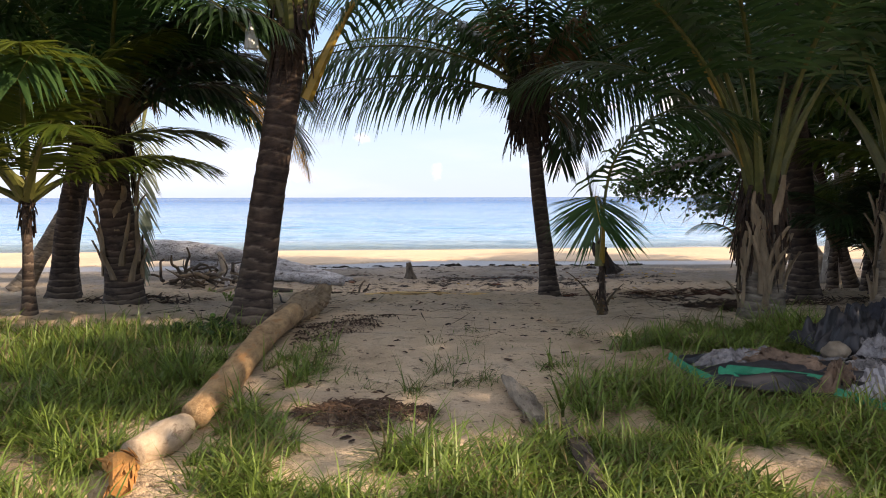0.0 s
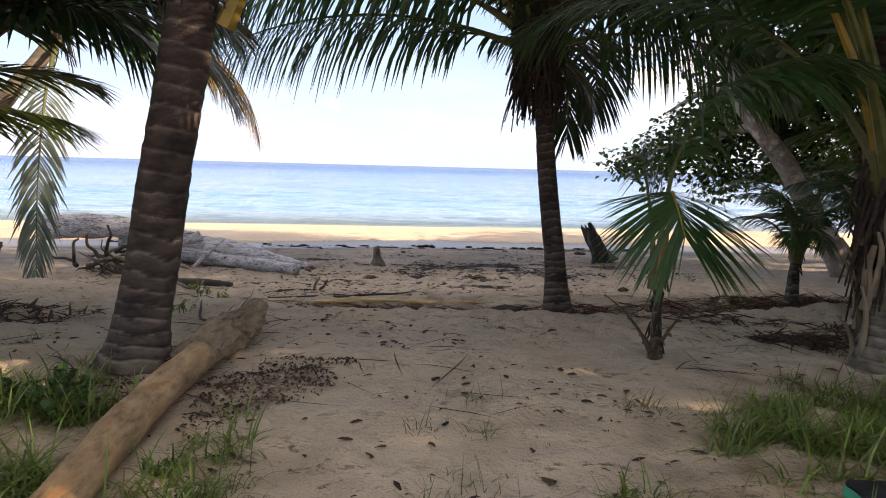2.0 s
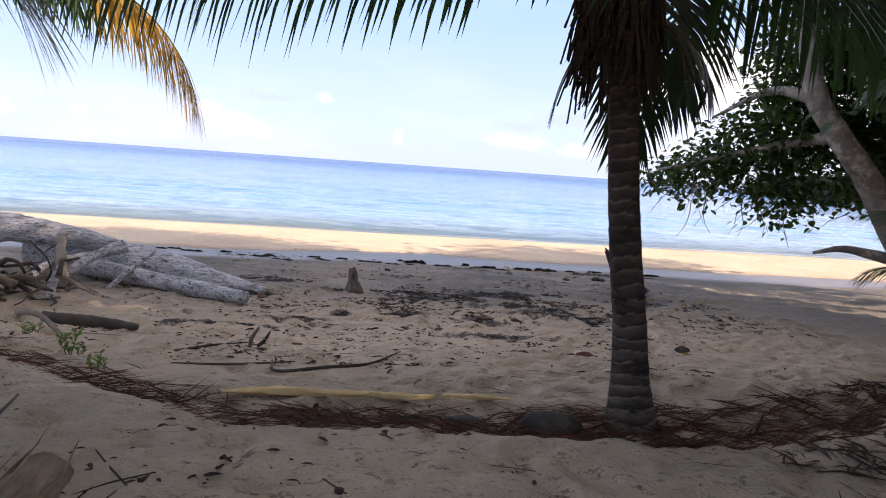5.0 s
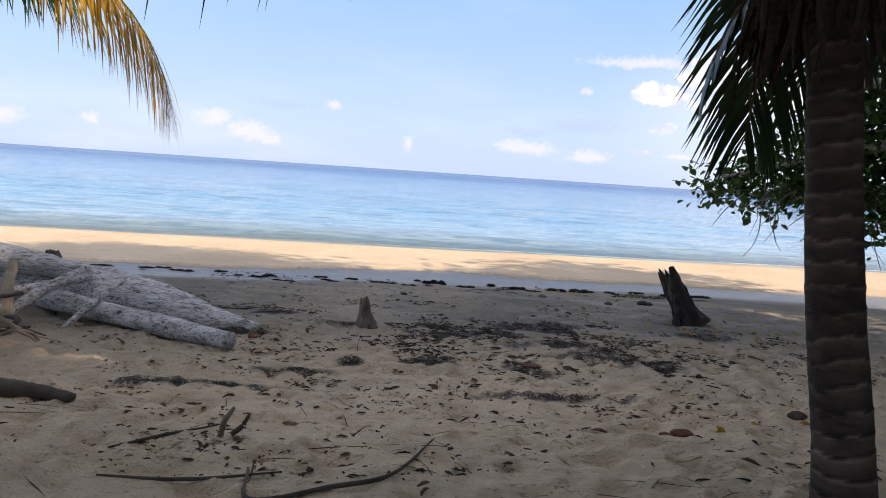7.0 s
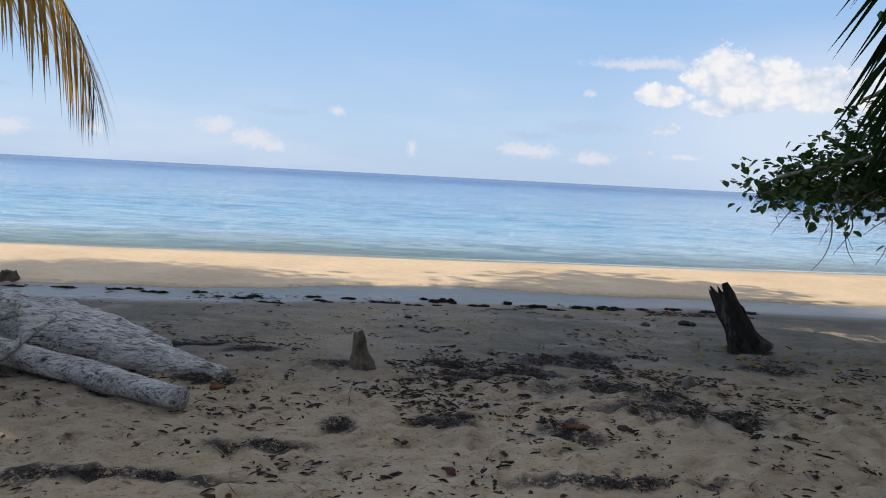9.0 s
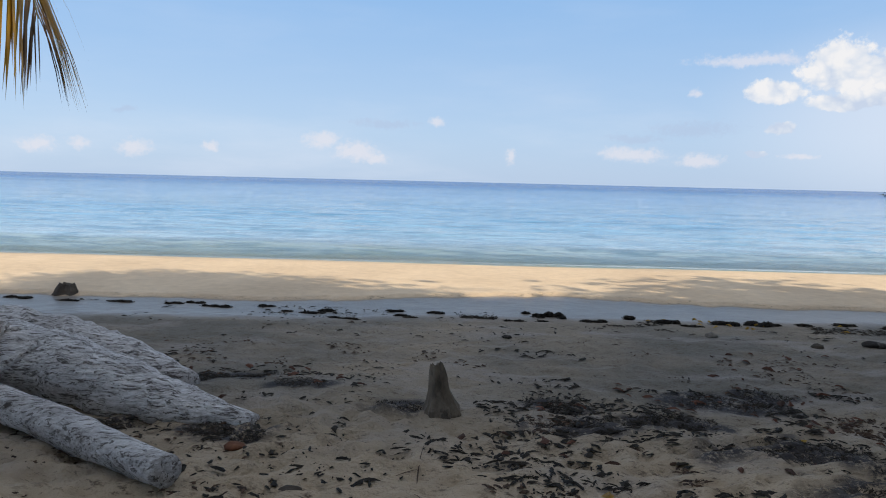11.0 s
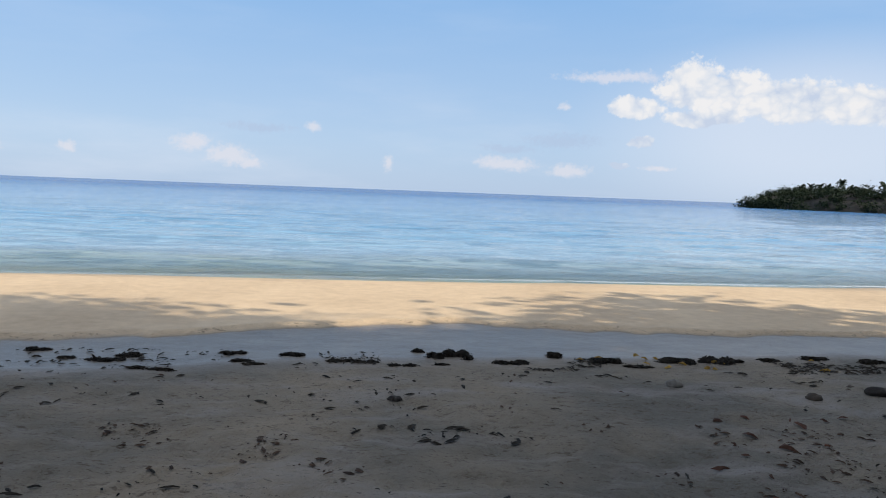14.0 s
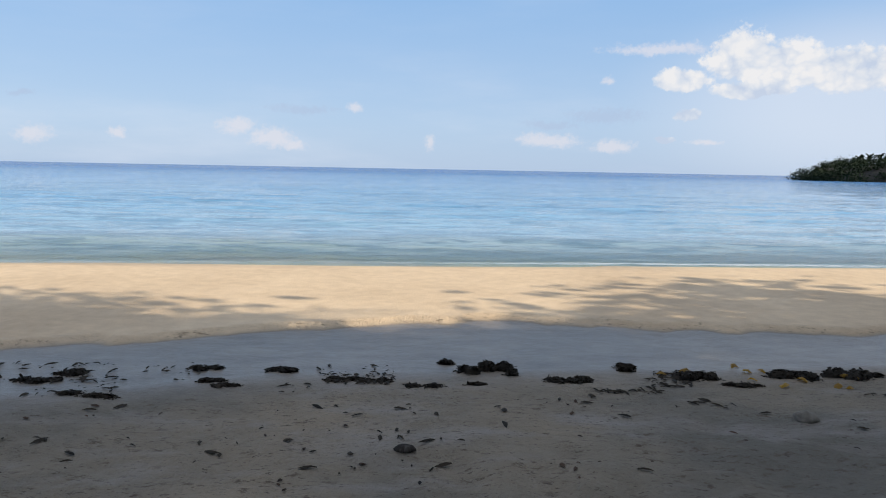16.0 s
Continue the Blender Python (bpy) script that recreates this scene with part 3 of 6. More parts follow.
def smooth_path(points, n):
    """Catmull-Rom through the points, n samples."""
    pts = [Vector(p) for p in points]
    pts = [2 * pts[0] - pts[1]] + pts + [2 * pts[-1] - pts[-2]]
    res = []
    for i in range(n):
        u = i / (n - 1) * (len(pts) - 3)
        k = min(int(u), len(pts) - 4)
        t = u - k
        a, b, c, d = pts[k:k + 4]
        res.append(0.5 * ((2 * b) + (c - a) * t + (2 * a - 5 * b + 4 * c - d) * t * t + (3 * b - a - 3 * c + d) * t ** 3))
    return res


def tube(path, radius, sides=10, verts=None, faces=None, wobble=0.0, seed=0, cap=True, flat=1.0, shape=None):
    """Adds a tube along path to verts and faces. radius: function of 0..1 (and of the angle when it takes two)."""
    verts = [] if verts is None else verts
    faces = [] if faces is None else faces
    base, n = len(verts), len(path)
    up = Vector((0.31, 0.17, 0.93))
    for i, p in enumerate(path):
        t = (path[min(i + 1, n - 1)] - path[max(i - 1, 0)]).normalized()
        if abs(t.dot(up)) > 0.95:
            up = Vector((0.9, 0.4, 0.1))
        a = t.cross(up).normalized()
        b = t.cross(a).normalized()
        r = radius(i / (n - 1))
        for k in range(sides):
            w = 2 * math.pi * k / sides
            rr = r * shape(i / (n - 1), w) if shape else r
            if wobble:
                rr *= 1 + wobble * noise.noise((p.x * 3 + math.cos(w) * 1.3 + seed, p.y * 3 + math.sin(w) * 1.3, p.z * 3 + seed * 0.7)) + 0.5 * wobble * noise.noise((p.x * 13 + math.cos(w) * 3, p.y * 13 + math.sin(w) * 3, p.z * 13 + seed))
            verts.append(p + a * math.cos(w) * rr + b * math.sin(w) * rr * flat)
    for i in range(n - 1):
        for k in range(sides):
            k2 = (k + 1) % sides
            faces.append((base + i * sides + k, base + i * sides + k2, base + (i + 1) * sides + k2, base + (i + 1) * sides + k))
    if cap:
        faces.append(tuple(base + k for k in range(sides))[::-1])
        faces.append(tuple(base + (n - 1) * sides + k for k in range(sides)))
    return verts, faces


def shifted(verts, at):
    o = Vector(at)
    return [Vector(v) - o for v in verts]


def arc(start, az, elev, length, bend, n=16, sway=0.0, power=1.25):
    """A frond's midrib: it leaves start at that azimuth and elevation and bends down on its way."""
    p, pts = Vector(start), [Vector(start)]
    for i in range(n):
        s = (i + 0.5) / n
        e, a = radians(elev - bend * s ** power), radians(az + sway * s)
        p = p + Vector((math.sin(a) * math.cos(e), math.cos(a) * math.cos(e), math.sin(e))) * (length / n)
        pts.append(p.copy())
    return pts


def frond_mesh(path, leaf=0.75, count=64, droop=0.7, mats=(None, None), width=0.036, start=0.2, lift=0.12, seed=0, gold=None, stem=0.024, ragged=0.0, spread=1.0):
    """A coconut frond: tapered midrib and two rows of hanging leaflets, each folded blade of its own."""
    rnd = random.Random(seed)
    verts, faces, index = [], [], []
    n = len(path)
    tube(path, lambda u: stem * (1.9 - 4.5 * u if u < 0.2 else 1.0 - 0.9 * u) + 0.002, 6, verts, faces, flat=0.75)
    index += [0] * len(faces)
    down = Vector((0, 0, -1))
    for side in (-1, 1):
        for i in range(count):
            if rnd.random() < ragged:
                continue
            s = start + (0.995 - start) * ((i + rnd.uniform(-0.25, 0.25)) / (count - 1))
            s = min(max(s, start), 0.995)
            u = s * (n - 1)
            k = min(int(u), n - 2)
            p = path[k].lerp(path[k + 1], u - k)
            t = (path[k + 1] - path[k]).normalized()
            nrm = (Vector((0, 0, 1)) - t * t.z)
            nrm = nrm.normalized() if nrm.length > 0.05 else Vector((0, 1, 0))
            b = t.cross(nrm).normalized() * side
            w = (s - start) / (1 - start)
            fa = radians(28 + 34 * w + rnd.uniform(-7, 7))
            d = (b * math.cos(fa) * spread + t * math.sin(fa) + nrm * (lift + rnd.uniform(-0.1, 0.1))).normalized()
            length = leaf * (0.45 + 1.1 * math.sin(math.pi * min(1, 0.18 + 0.72 * w)) * 0.62) * rnd.uniform(0.85, 1.1) * (1 if w < 0.85 else 1 - 2.6 * (w - 0.85))
            wd = width * (1 if w < 0.8 else 1 - 2.0 * (w - 0.8)) * rnd.uniform(0.8, 1.1)
            g = droop * rnd.uniform(0.75, 1.25)
            q, base = p.copy(), len(verts)
            for j, (wj, step) in enumerate(((0.55, 0), (1.0, 0.33), (0.8, 0.36), (0.0, 0.31))):
                dj = (d + down * g * (j * 0.42)).normalized()
                q = q + dj * length * step
                a = dj.cross(nrm)
                a = a.normalized() if a.length > 0.05 else t
                if wj:
                    verts += [q - a * wd * wj * 0.5, q + a * wd * wj * 0.5 + nrm * wd * 0.15]
                else:
                    verts.append(q)
            faces += [(base, base + 1, base + 3, base + 2), (base + 2, base + 3, base + 5, base + 4), (base + 4, base + 5, base + 6)]
            mi = 1
            if gold and len(mats) > 2 and s > gold[0]:
                mi = 3 if len(mats) > 3 and s > gold[1] else 2
            index += [mi] * 3
    return verts, faces, index


def frond(parent, at, az, elev, length, bend, seed, mats, label="", **kw):
    sway, power = kw.pop("sway", 0.0), kw.pop("power", 1.25)
    route = kw.pop("path", None)
    rib = [p - Vector(at) for p in smooth_path(route, 22)] if route else arc((0, 0, 0), az, elev, length, bend, sway=sway, power=power)
    single = kw.pop("single", False)
    v, f, ix = frond_mesh(rib, mats=mats, seed=seed, **kw)
    nv = 6 * len(rib)
    nf = 6 * (len(rib) - 1) + 2
    ob = part("frond", mesh_of("midrib", v[:nv], f[:nf], mats[0]), parent, label)
    ob.location = Vector(at) - Vector(parent.location)
    f = [tuple(k - nv for k in q) for q in f[nf:]]
    if single:
        for a in range(0, len(f) // 3):
            part("leaflet", mesh_of("leaflet", v[nv + 7 * a:nv + 7 * a + 7], [tuple(k - 7 * a for k in q) for q in f[3 * a:3 * a + 3]], mats[1]), ob)
    elif f:
        tagged(part("foliage", mesh_of("foliage", v[nv:], f, mats, ix[nf:]), ob), kind="stuff")
    return ob


def trunk_mesh(name, path, r0, r1, mat, at, ring=0.085, flare=0.6, seed=0, sides=26):
    length = sum((path[i + 1] - path[i]).length for i in range(len(path) - 1))
    count = max(12, int(length / (ring / 7)))
    pts = smooth_path(path, count)

    def radius(u):
        return (r0 + (r1 - r0) * u) * (1 + flare * math.exp(-u * length / 0.22))

    def saw(u, w):
        s = u * length / ring
        return (s + 0.10 * math.sin(w + seed + 0.6 * s) + 0.26 * noise.noise((math.cos(w) * 1.3, math.sin(w) * 1.3, s * 0.5 + seed))) % 1.0

    v, f = tube(pts, radius, sides, wobble=0.06, seed=seed, shape=lambda u, w: 1.0 + 0.032 * (saw(u, w) ** 5 - 0.2) + 0.02 * noise.noise((math.cos(w) * 5, math.sin(w) * 5, u * length * 9)))
    me = mesh_of(name, shifted(v, at), f, mat, smooth=True)
    lip = [saw(i / (count - 1), 2 * math.pi * k / sides) for i in range(count) for k in range(sides)]
    me.attributes.new("lip", "FLOAT", "POINT").data.foreach_set("value", lip)
    foot = [math.exp(-(i / (count - 1)) * length / 0.7) for i in range(count) for k in range(sides)]
    me.attributes.new("foot", "FLOAT", "POINT").data.foreach_set("value", foot)
    return me


def fibre_mesh(at, centre, r, low, high, seed, count=70, length=0.4):
    """Ragged brown sheaths and dry strips that hang round a palm's crown."""
    rnd = random.Random(seed)
    verts, faces = [], []
    c = Vector(centre)
    for i in range(count):
        w, z = rnd.uniform(0, 2 * math.pi), rnd.uniform(low, high)
        o = Vector((math.cos(w), math.sin(w), 0))
        a = Vector((-math.sin(w), math.cos(w), 0))
        p = c + o * r * rnd.uniform(0.75, 1.1) + Vector((0, 0, z))
        ln, wd = length * rnd.uniform(0.4, 1.2), rnd.uniform(0.012, 0.06)
        base, tilt = len(verts), rnd.uniform(0.03, 0.28)
        for j in range(3):
            q = p + o * tilt * ln * j * 0.5 + Vector((0, 0, -ln * j * 0.5 * (1 - 0.3 * tilt))) + a * rnd.uniform(-0.03, 0.03)
            k = wd * (1 - 0.4 * j)
            verts += [q - a * k * 0.5, q + a * k * 0.5, q + o * 0.012]
        for j in range(2):
            b = base + 3 * j
            faces += [(b, b + 2, b + 5, b + 3), (b + 2, b + 1, b + 4, b + 5), (b + 1, b, b + 3, b + 4)]
    return mesh_of("fibre", shifted(verts, at), faces, FIBRE)


def boots_mesh(at, path, r, low, high, count, seed, mat):
    """Old leaf bases: thick tapered husks that stand off the trunk at their upper end."""
    rnd = random.Random(seed)
    res = []
    for i in range(count):
        verts, faces = [], []
        u = rnd.uniform(low, high)
        c = path[0].lerp(path[-1], u)
        w = i * 2.4 + rnd.uniform(-0.4, 0.4)
        o, a = Vector((math.cos(w), math.sin(w), 0)), Vector((-math.sin(w), math.cos(w), 0))
        ln, wd, out_ = rnd.uniform(0.25, 0.7), rnd.uniform(0.06, 0.13), rnd.uniform(0.02, 0.16)
        base = len(verts)
        for j in range(5):
            t = j / 4
            q = c + o * (r * (1.02 + 0.1 * (1 - t)) + out_ * t * t) + Vector((0, 0, ln * t * (1 - 0.15 * t))) + a * 0.04 * math.sin(3 * t + i)
            k = wd * (1 - 0.62 * t) * 0.5
            verts += [q - a * k, q + o * 0.022 * (1 - 0.5 * t) - a * k * 0.4, q + o * 0.022 * (1 - 0.5 * t) + a * k * 0.4, q + a * k, q - o * 0.012]
        for j in range(4):
            b = base + 5 * j
            for k in range(5):
                faces.append((b + k, b + (k + 1) % 5, b + 5 + (k + 1) % 5, b + 5 + k))
        faces.append(tuple(base + 20 + k for k in range(5)))
        res.append(mesh_of("leaf_base", shifted(verts, at), faces, mat))
    return res


def nut_mesh(r, seed):
    bm = bmesh.new()
    bmesh.ops.create_icosphere(bm, subdivisions=2, radius=r)
    for v in bm.verts:
        v.co = Vector((v.co.x, v.co.y, v.co.z * 1.22)) * (1 + 0.08 * noise.noise(v.co * 9 + Vector((seed, 0, 0))))
    for f in bm.faces:
        f.smooth = True
    me = bpy.data.meshes.new("coconut")
    bm.to_mesh(me)
    bm.free()
    me.materials.append(FIBRE)
    return me


def palm(label, points, r0, r1, fronds, seed, mats=None, bark=None, category="palm tree", group="coconut palms", fibre=70, flare=0.6, ring=0.085, leaf=0.75, droop=0.7, boots=0, fibre_len=0.4, nuts=0, start=None, stem=0.03, boot_top=0.9, fibre_r=1.25):
    """A coconut palm. fronds: rows of azimuth, elevation, length, bend, optional dict."""
    mats = mats or [RACHIS, LEAF]
    x, y = points[0][:2]
    at = Vector((x, y, gz(x, y) - 0.04))
    th = thing("coconut_palm", at, label, category, group)
    path = [Vector(p) for p in points]
    path[0].z = at.z
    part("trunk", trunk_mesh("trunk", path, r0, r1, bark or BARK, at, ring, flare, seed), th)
    top = path[-1]
    if fibre:
        part("fibre_sheath", fibre_mesh(at, top, r1 * fibre_r, -0.35 if fibre_r < 2 else -0.6, 0.25 if fibre_r < 2 else 0.5, seed, fibre, fibre_len), th, "dark ragged fibre round the crown")
    if boots:
        for me in boots_mesh(at, path, (r0 + r1) / 2, 0.05, boot_top, boots, seed, HUSK_GREY):
            part("leaf_base", me, th, "peeling pale leaf base")
    rnd = random.Random(seed)
    nut = nut_mesh(0.1, seed) if nuts else None
    for i in range(nuts):
        w = 6.283 * i / nuts + rnd.uniform(-0.3, 0.3)
        ob = part("coconut", nut, th, "dark brown coconut")
        ob.location = top + Vector((math.cos(w) * (r1 + 0.1), math.sin(w) * (r1 + 0.1), rnd.uniform(-0.3, 0.05))) - at
    for i, row in enumerate(fronds):
        az, elev, ln, bend = row[:4]
        opt = dict(row[4]) if len(row) > 4 else {}
        a = radians(az)
        st = top + Vector((math.sin(a), math.cos(a), 0)) * r1 * 0.8 + Vector((0, 0, opt.pop("h", rnd.uniform(-0.1, 0.2))))
        fm = opt.pop("mats", mats)
        opt.setdefault("leaf", leaf * rnd.uniform(0.9, 1.1))
        opt.setdefault("droop", droop * rnd.uniform(0.8, 1.2))
        opt.setdefault("stem", stem)
        if start:
            opt.setdefault("start", start)
        frond(th, st, az, elev, ln, bend, seed * 100 + i, fm, opt.pop("label", ""), **opt)
    return th

# ---- ground and sea ----


def lines(fine_a, fine_b, step, out_a, out_b, grow=1.25):
    vals = list(np.arange(fine_a, fine_b + 1e-6, step))
    d, v = step, vals[-1]
    while v < out_b:
        d *= grow
        v = min(v + d, out_b)
        vals.append(v)
    d, v = step, vals[0]
    while v > out_a:
        d *= grow
        v = max(v - d, out_a)
        vals.insert(0, v)
    return np.array(vals)


def grid_mesh(name, xs, ys, z, mat):
    nx, ny = len(xs), len(ys)
    X, Y = np.meshgrid(xs, ys)
    v = np.column_stack([X.ravel(), Y.ravel(), z(X.ravel(), Y.ravel())])
    i = (np.arange(ny - 1)[:, None] * nx + np.arange(nx - 1)[None, :]).ravel()
    f = np.column_stack([i, i + 1, i + nx + 1, i + nx])
    me = bpy.data.meshes.new(name)
    me.from_pydata(v.tolist(), [], f.tolist())
    me.materials.append(mat)
    me.polygons.foreach_set("use_smooth", [True] * len(me.polygons))
    return me, v


# dark patches of charred weed: x, y, half length, half width
COAL = [(1.12, 17.38, 0.30, 0.20), (1.81, 16.60, 0.48, 0.28), (2.31, 16.36, 0.25, 0.20), (2.18, 15.75, 0.41, 0.28), (2.61, 15.59, 0.29, 0.23), (0.26, 16.98, 0.28, 0.20), (0.20, 17.50, 0.20, 0.16), (1.65, 17.96, 0.44, 0.23), (2.07, 18.31, 0.29, 0.18),
        (1.06, 15.06, 0.19, 0.20), (0.07, 15.25, 0.20, 0.20), (0.83, 17.18, 0.19, 0.16), (-2.94, 17.78, 0.19, 0.16), (-2.59, 17.92, 0.22, 0.16), (-2.08, 17.58, 0.23, 0.17), (-1.08, 17.18, 0.24, 0.18), (-0.82, 15.02, 0.14, 0.17), (-2.34, 16.28, 0.17, 0.16), (-3.01, 16.18, 0.16, 0.16), (-2.06, 16.22, 0.14, 0.16), (4.17, 17.87, 0.32, 0.20),
        (-1.3, 14.5, 0.3, 0.12), (-2.1, 13.8, 0.45, 0.14), (1.2, 14.0, 0.4, 0.1)]
SOIL = [(-2.7, 4.6, 1.5, 2.3), (2.3, 4.4, 1.5, 2.2), (-4.5, 5.5, 1.8, 2.0), (4.2, 5.2, 1.6, 2.0), (0.7, 3.2, 0.7, 0.8), (-3.0, 1.5, 2.5, 1.6), (2.5, 1.5, 2.5, 1.6), (0, 0, 3, 1.6)]
PILES = [(-0.45, 4.05, 0.42, 0.24), (-0.95, 6.5, 0.4, 0.42), (-1.9, 6.0, 0.3, 0.4), (3.2, 7.9, 0.5, 0.3), (4.4, 8.6, 0.8, 0.5)]


def blobs(x, y, rows, sharp=1.0):
    v = np.zeros_like(x)
    wx, wy = 0.35 * vnoise(x, y, 0.5, 21) + 0.45 * vnoise(x, y, 0.18, 23), 0.35 * vnoise(x, y, 0.5, 22) + 0.45 * vnoise(x, y, 0.18, 24)
    for a, b, ra, rb in rows:
        r = np.sqrt(((x - a) / ra + wx) ** 2 + ((y - b) / rb + wy) ** 2)
        v = np.maximum(v, np.clip((1.3 - r) * sharp, 0, 1))
    return v


def dents(x, y, z):
    """Old footprints and hollows in the dry sand."""
    zz, X, Y = z.reshape(len(ys), len(xs)), x.reshape(len(ys), len(xs)), y.reshape(len(ys), len(xs))
    for a, b, r, d, w in PRINTS:
        i0, i1 = np.searchsorted(xs, (a - 3.4 * r, a + 3.4 * r))
        j0, j1 = np.searchsorted(ys, (b - 3.4 * r, b + 3.4 * r))
        dx, dy = X[j0:j1, i0:i1] - a, Y[j0:j1, i0:i1] - b
        u, v = dx * math.cos(w) + dy * math.sin(w), dy * math.cos(w) - dx * math.sin(w)
        q = (u ** 2 + (v / 1.6) ** 2) / r ** 2
        zz[j0:j1, i0:i1] += d * r * (-np.exp(-q ** 1.5) + 0.5 * np.exp(-(np.sqrt(q) - 1.4) ** 2 * 5))
    return z


xs, ys = lines(-7.5, 7.0, 0.045, -4600, 4600, 1.35), lines(2.4, 26.5, 0.046, -400, 4900, 1.3)
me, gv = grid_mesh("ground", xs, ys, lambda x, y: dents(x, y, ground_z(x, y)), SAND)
gx, gy = gv[:, 0], gv[:, 1]
t = gy - np.interp(gx, TRENCH_X, TRENCH_Y)
strip = np.interp(gx, [-6, -3, -1, 0.4, 1.4, 4, 7], [0.16, 0.18, 0.22, 0.28, 0.5, 0.55, 0.5])
dirt = np.maximum(np.interp(gx, [-4, -1, 0.5, 1.5], [0.3, 0.45, 0.75, 1.0]) * (0.5 + 0.6 * vnoise(gx, gy, 0.5, 71) + 0.3 * vnoise(gx, gy, 0.2, 73)).clip(0, 1) * np.exp(-((t - 0.05 - 0.14 * vnoise(gx, gy, 0.8, 72)) / strip) ** 2) * np.clip((8 - np.abs(gx)) / 2, 0, 1), 0.9 * blobs(gx, gy, PILES))
edge = gy - SHORE_TURN * np.clip(gx, -60, 60) + 0.25 * vnoise(gx, gy, 1.3, 31) + 0.6 * vnoise(gx, gy * 0, 5.0, 32)
wet = np.clip((edge - 21.5) / 0.7, 0, 1) * np.clip((scarp(gx) + 0.05 - gy) / 0.12, 0, 1) * np.clip((60 - np.abs(gx)) / 20, 0, 1)
# dampness plus painted shade, growing seaward and ending at the step
damp_shade = np.clip((edge - 13.6) / 4.2, 0, 1) * np.clip((scarp(gx) - gy) / 0.2, 0, 1)
wet = np.maximum(wet, np.clip((gy - SHORE_TURN * np.clip(gx, -60, 60) - 28.5) / 0.6, 0, 1))
for key, val in (("dirt", dirt), ("wet", wet), ("damp_shade", damp_shade), ("coal", blobs(gx, gy, [(a, b, 1.25 * ra, 1.15 * rb) for a, b, ra, rb in COAL], 2.2)), ("clean", np.clip((gy - scarp(gx)) / 0.3, 0, 1)), ("soil", np.maximum(blobs(gx, gy, SOIL), np.clip((1.5 - gy) / 2, 0, 1)))):
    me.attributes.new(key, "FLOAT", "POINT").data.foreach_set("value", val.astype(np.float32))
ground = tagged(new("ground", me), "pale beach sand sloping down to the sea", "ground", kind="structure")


def sea_z(x, y):
    k = np.clip((y - SHORE_TURN * np.clip(x, -60, 60) - 29.2) / 3, 0, 1) * np.clip((160 - y) / 100, 0, 1) * np.clip((400 - np.abs(x)) / 300, 0, 1)
    bend = SHORE_TURN * np.clip(x, -60, 60) + 0.7 * vnoise(x, y * 0, 14.0, 41) + 2 * vnoise(x, y * 0, 45.0, 42)
    ridge = np.exp(-((y - 33.4 - bend) / 0.6) ** 2) * (0.5 + 0.5 * vnoise(x, y * 0, 7.0, 43))
    return SEA_Z + 0.24 * np.clip((y - 29.4 - SHORE_TURN * np.clip(x, -60, 60)) / 1.5, 0, 1) * np.clip(ridge, 0, 1) + k * (0.03 * np.sin((y + bend) * 1.05) + 0.045 * vnoise(x * 0.35, y, 0.9, 44) + 0.06 * vnoise(x * 0.25, y, 2.2, 45) + 0.018 * vnoise(x * 0.6, y, 0.4, 46))


def sea_mesh():
    """The sheet of water; its near edge follows the turn of the shore, under the sand of the berm."""
    xs_, ys_ = lines(-26, 40, 0.28, -4600, 4600, 1.22), lines(28.6, 53, 0.14, 28.6, 4900, 1.1)
    me, v = grid_mesh("sea", xs_, ys_, lambda x, y: x * 0, WATER)
    y = v[:, 1] + SHORE_TURN * np.clip(v[:, 0], -60, 60) * np.clip((300 - v[:, 1]) / 200, 0, 1)
    co = np.column_stack([v[:, 0], y, sea_z(v[:, 0], y)])
    me.vertices.foreach_set("co", co.ravel())
    return me


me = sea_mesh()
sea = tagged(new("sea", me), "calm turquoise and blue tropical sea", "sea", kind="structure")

# ---- palms ----
GREEN, DARK, LIME = [RACHIS, LEAF], [RACHIS_DARK, LEAF_DARK], [RACHIS, LEAF_LIME]
GOLD = [RACHIS, LEAF, LEAF_GOLD, LEAF_DRY]
LIME_STEM = [RACHIS_LIME, LEAF]
DRY, PALE = [RACHIS_DARK, LEAF_DRY], [RACHIS, LEAF_PALE]


def ring_of(n, elev, length, bend, first=0.0, seed=1, **opt):
    r = random.Random(seed)
    return [(first + 360 * i / n + r.uniform(-14, 14), elev + r.uniform(-12, 12), length * r.uniform(0.85, 1.1), bend + r.uniform(-15, 15), opt) for i in range(n)]


# the palm beside the peeled log
palm("leaning coconut palm with dark ringed trunk beside the peeled log", [(-1.88, 6.95, 0.3), (-1.82, 7.05, 0.8), (-1.70, 7.08, 1.6), (-1.56, 7.1, 2.4), (-1.45, 7.1, 3.2)], 0.17, 0.15,
     [(250, 60, 3.6, 75), (285, 70, 3.6, 70), (320, 72, 3.6, 70), (20, 74, 3.6, 70), (80, 70, 3.8, 60), (110, 74, 3.6, 60), (150, 70, 3.6, 70), (180, 72, 3.4, 80), (215, 70, 3.4, 70),
      (268, 56, 3.2, 100, {"h": -0.5}), (95, 66, 3.6, 40, {"h": -0.75, "stem": 0.045, "mats": LIME_STEM}), (300, 82, 2.8, 40)], 11, flare=0.6, ring=0.12, leaf=0.75, droop=1.0)
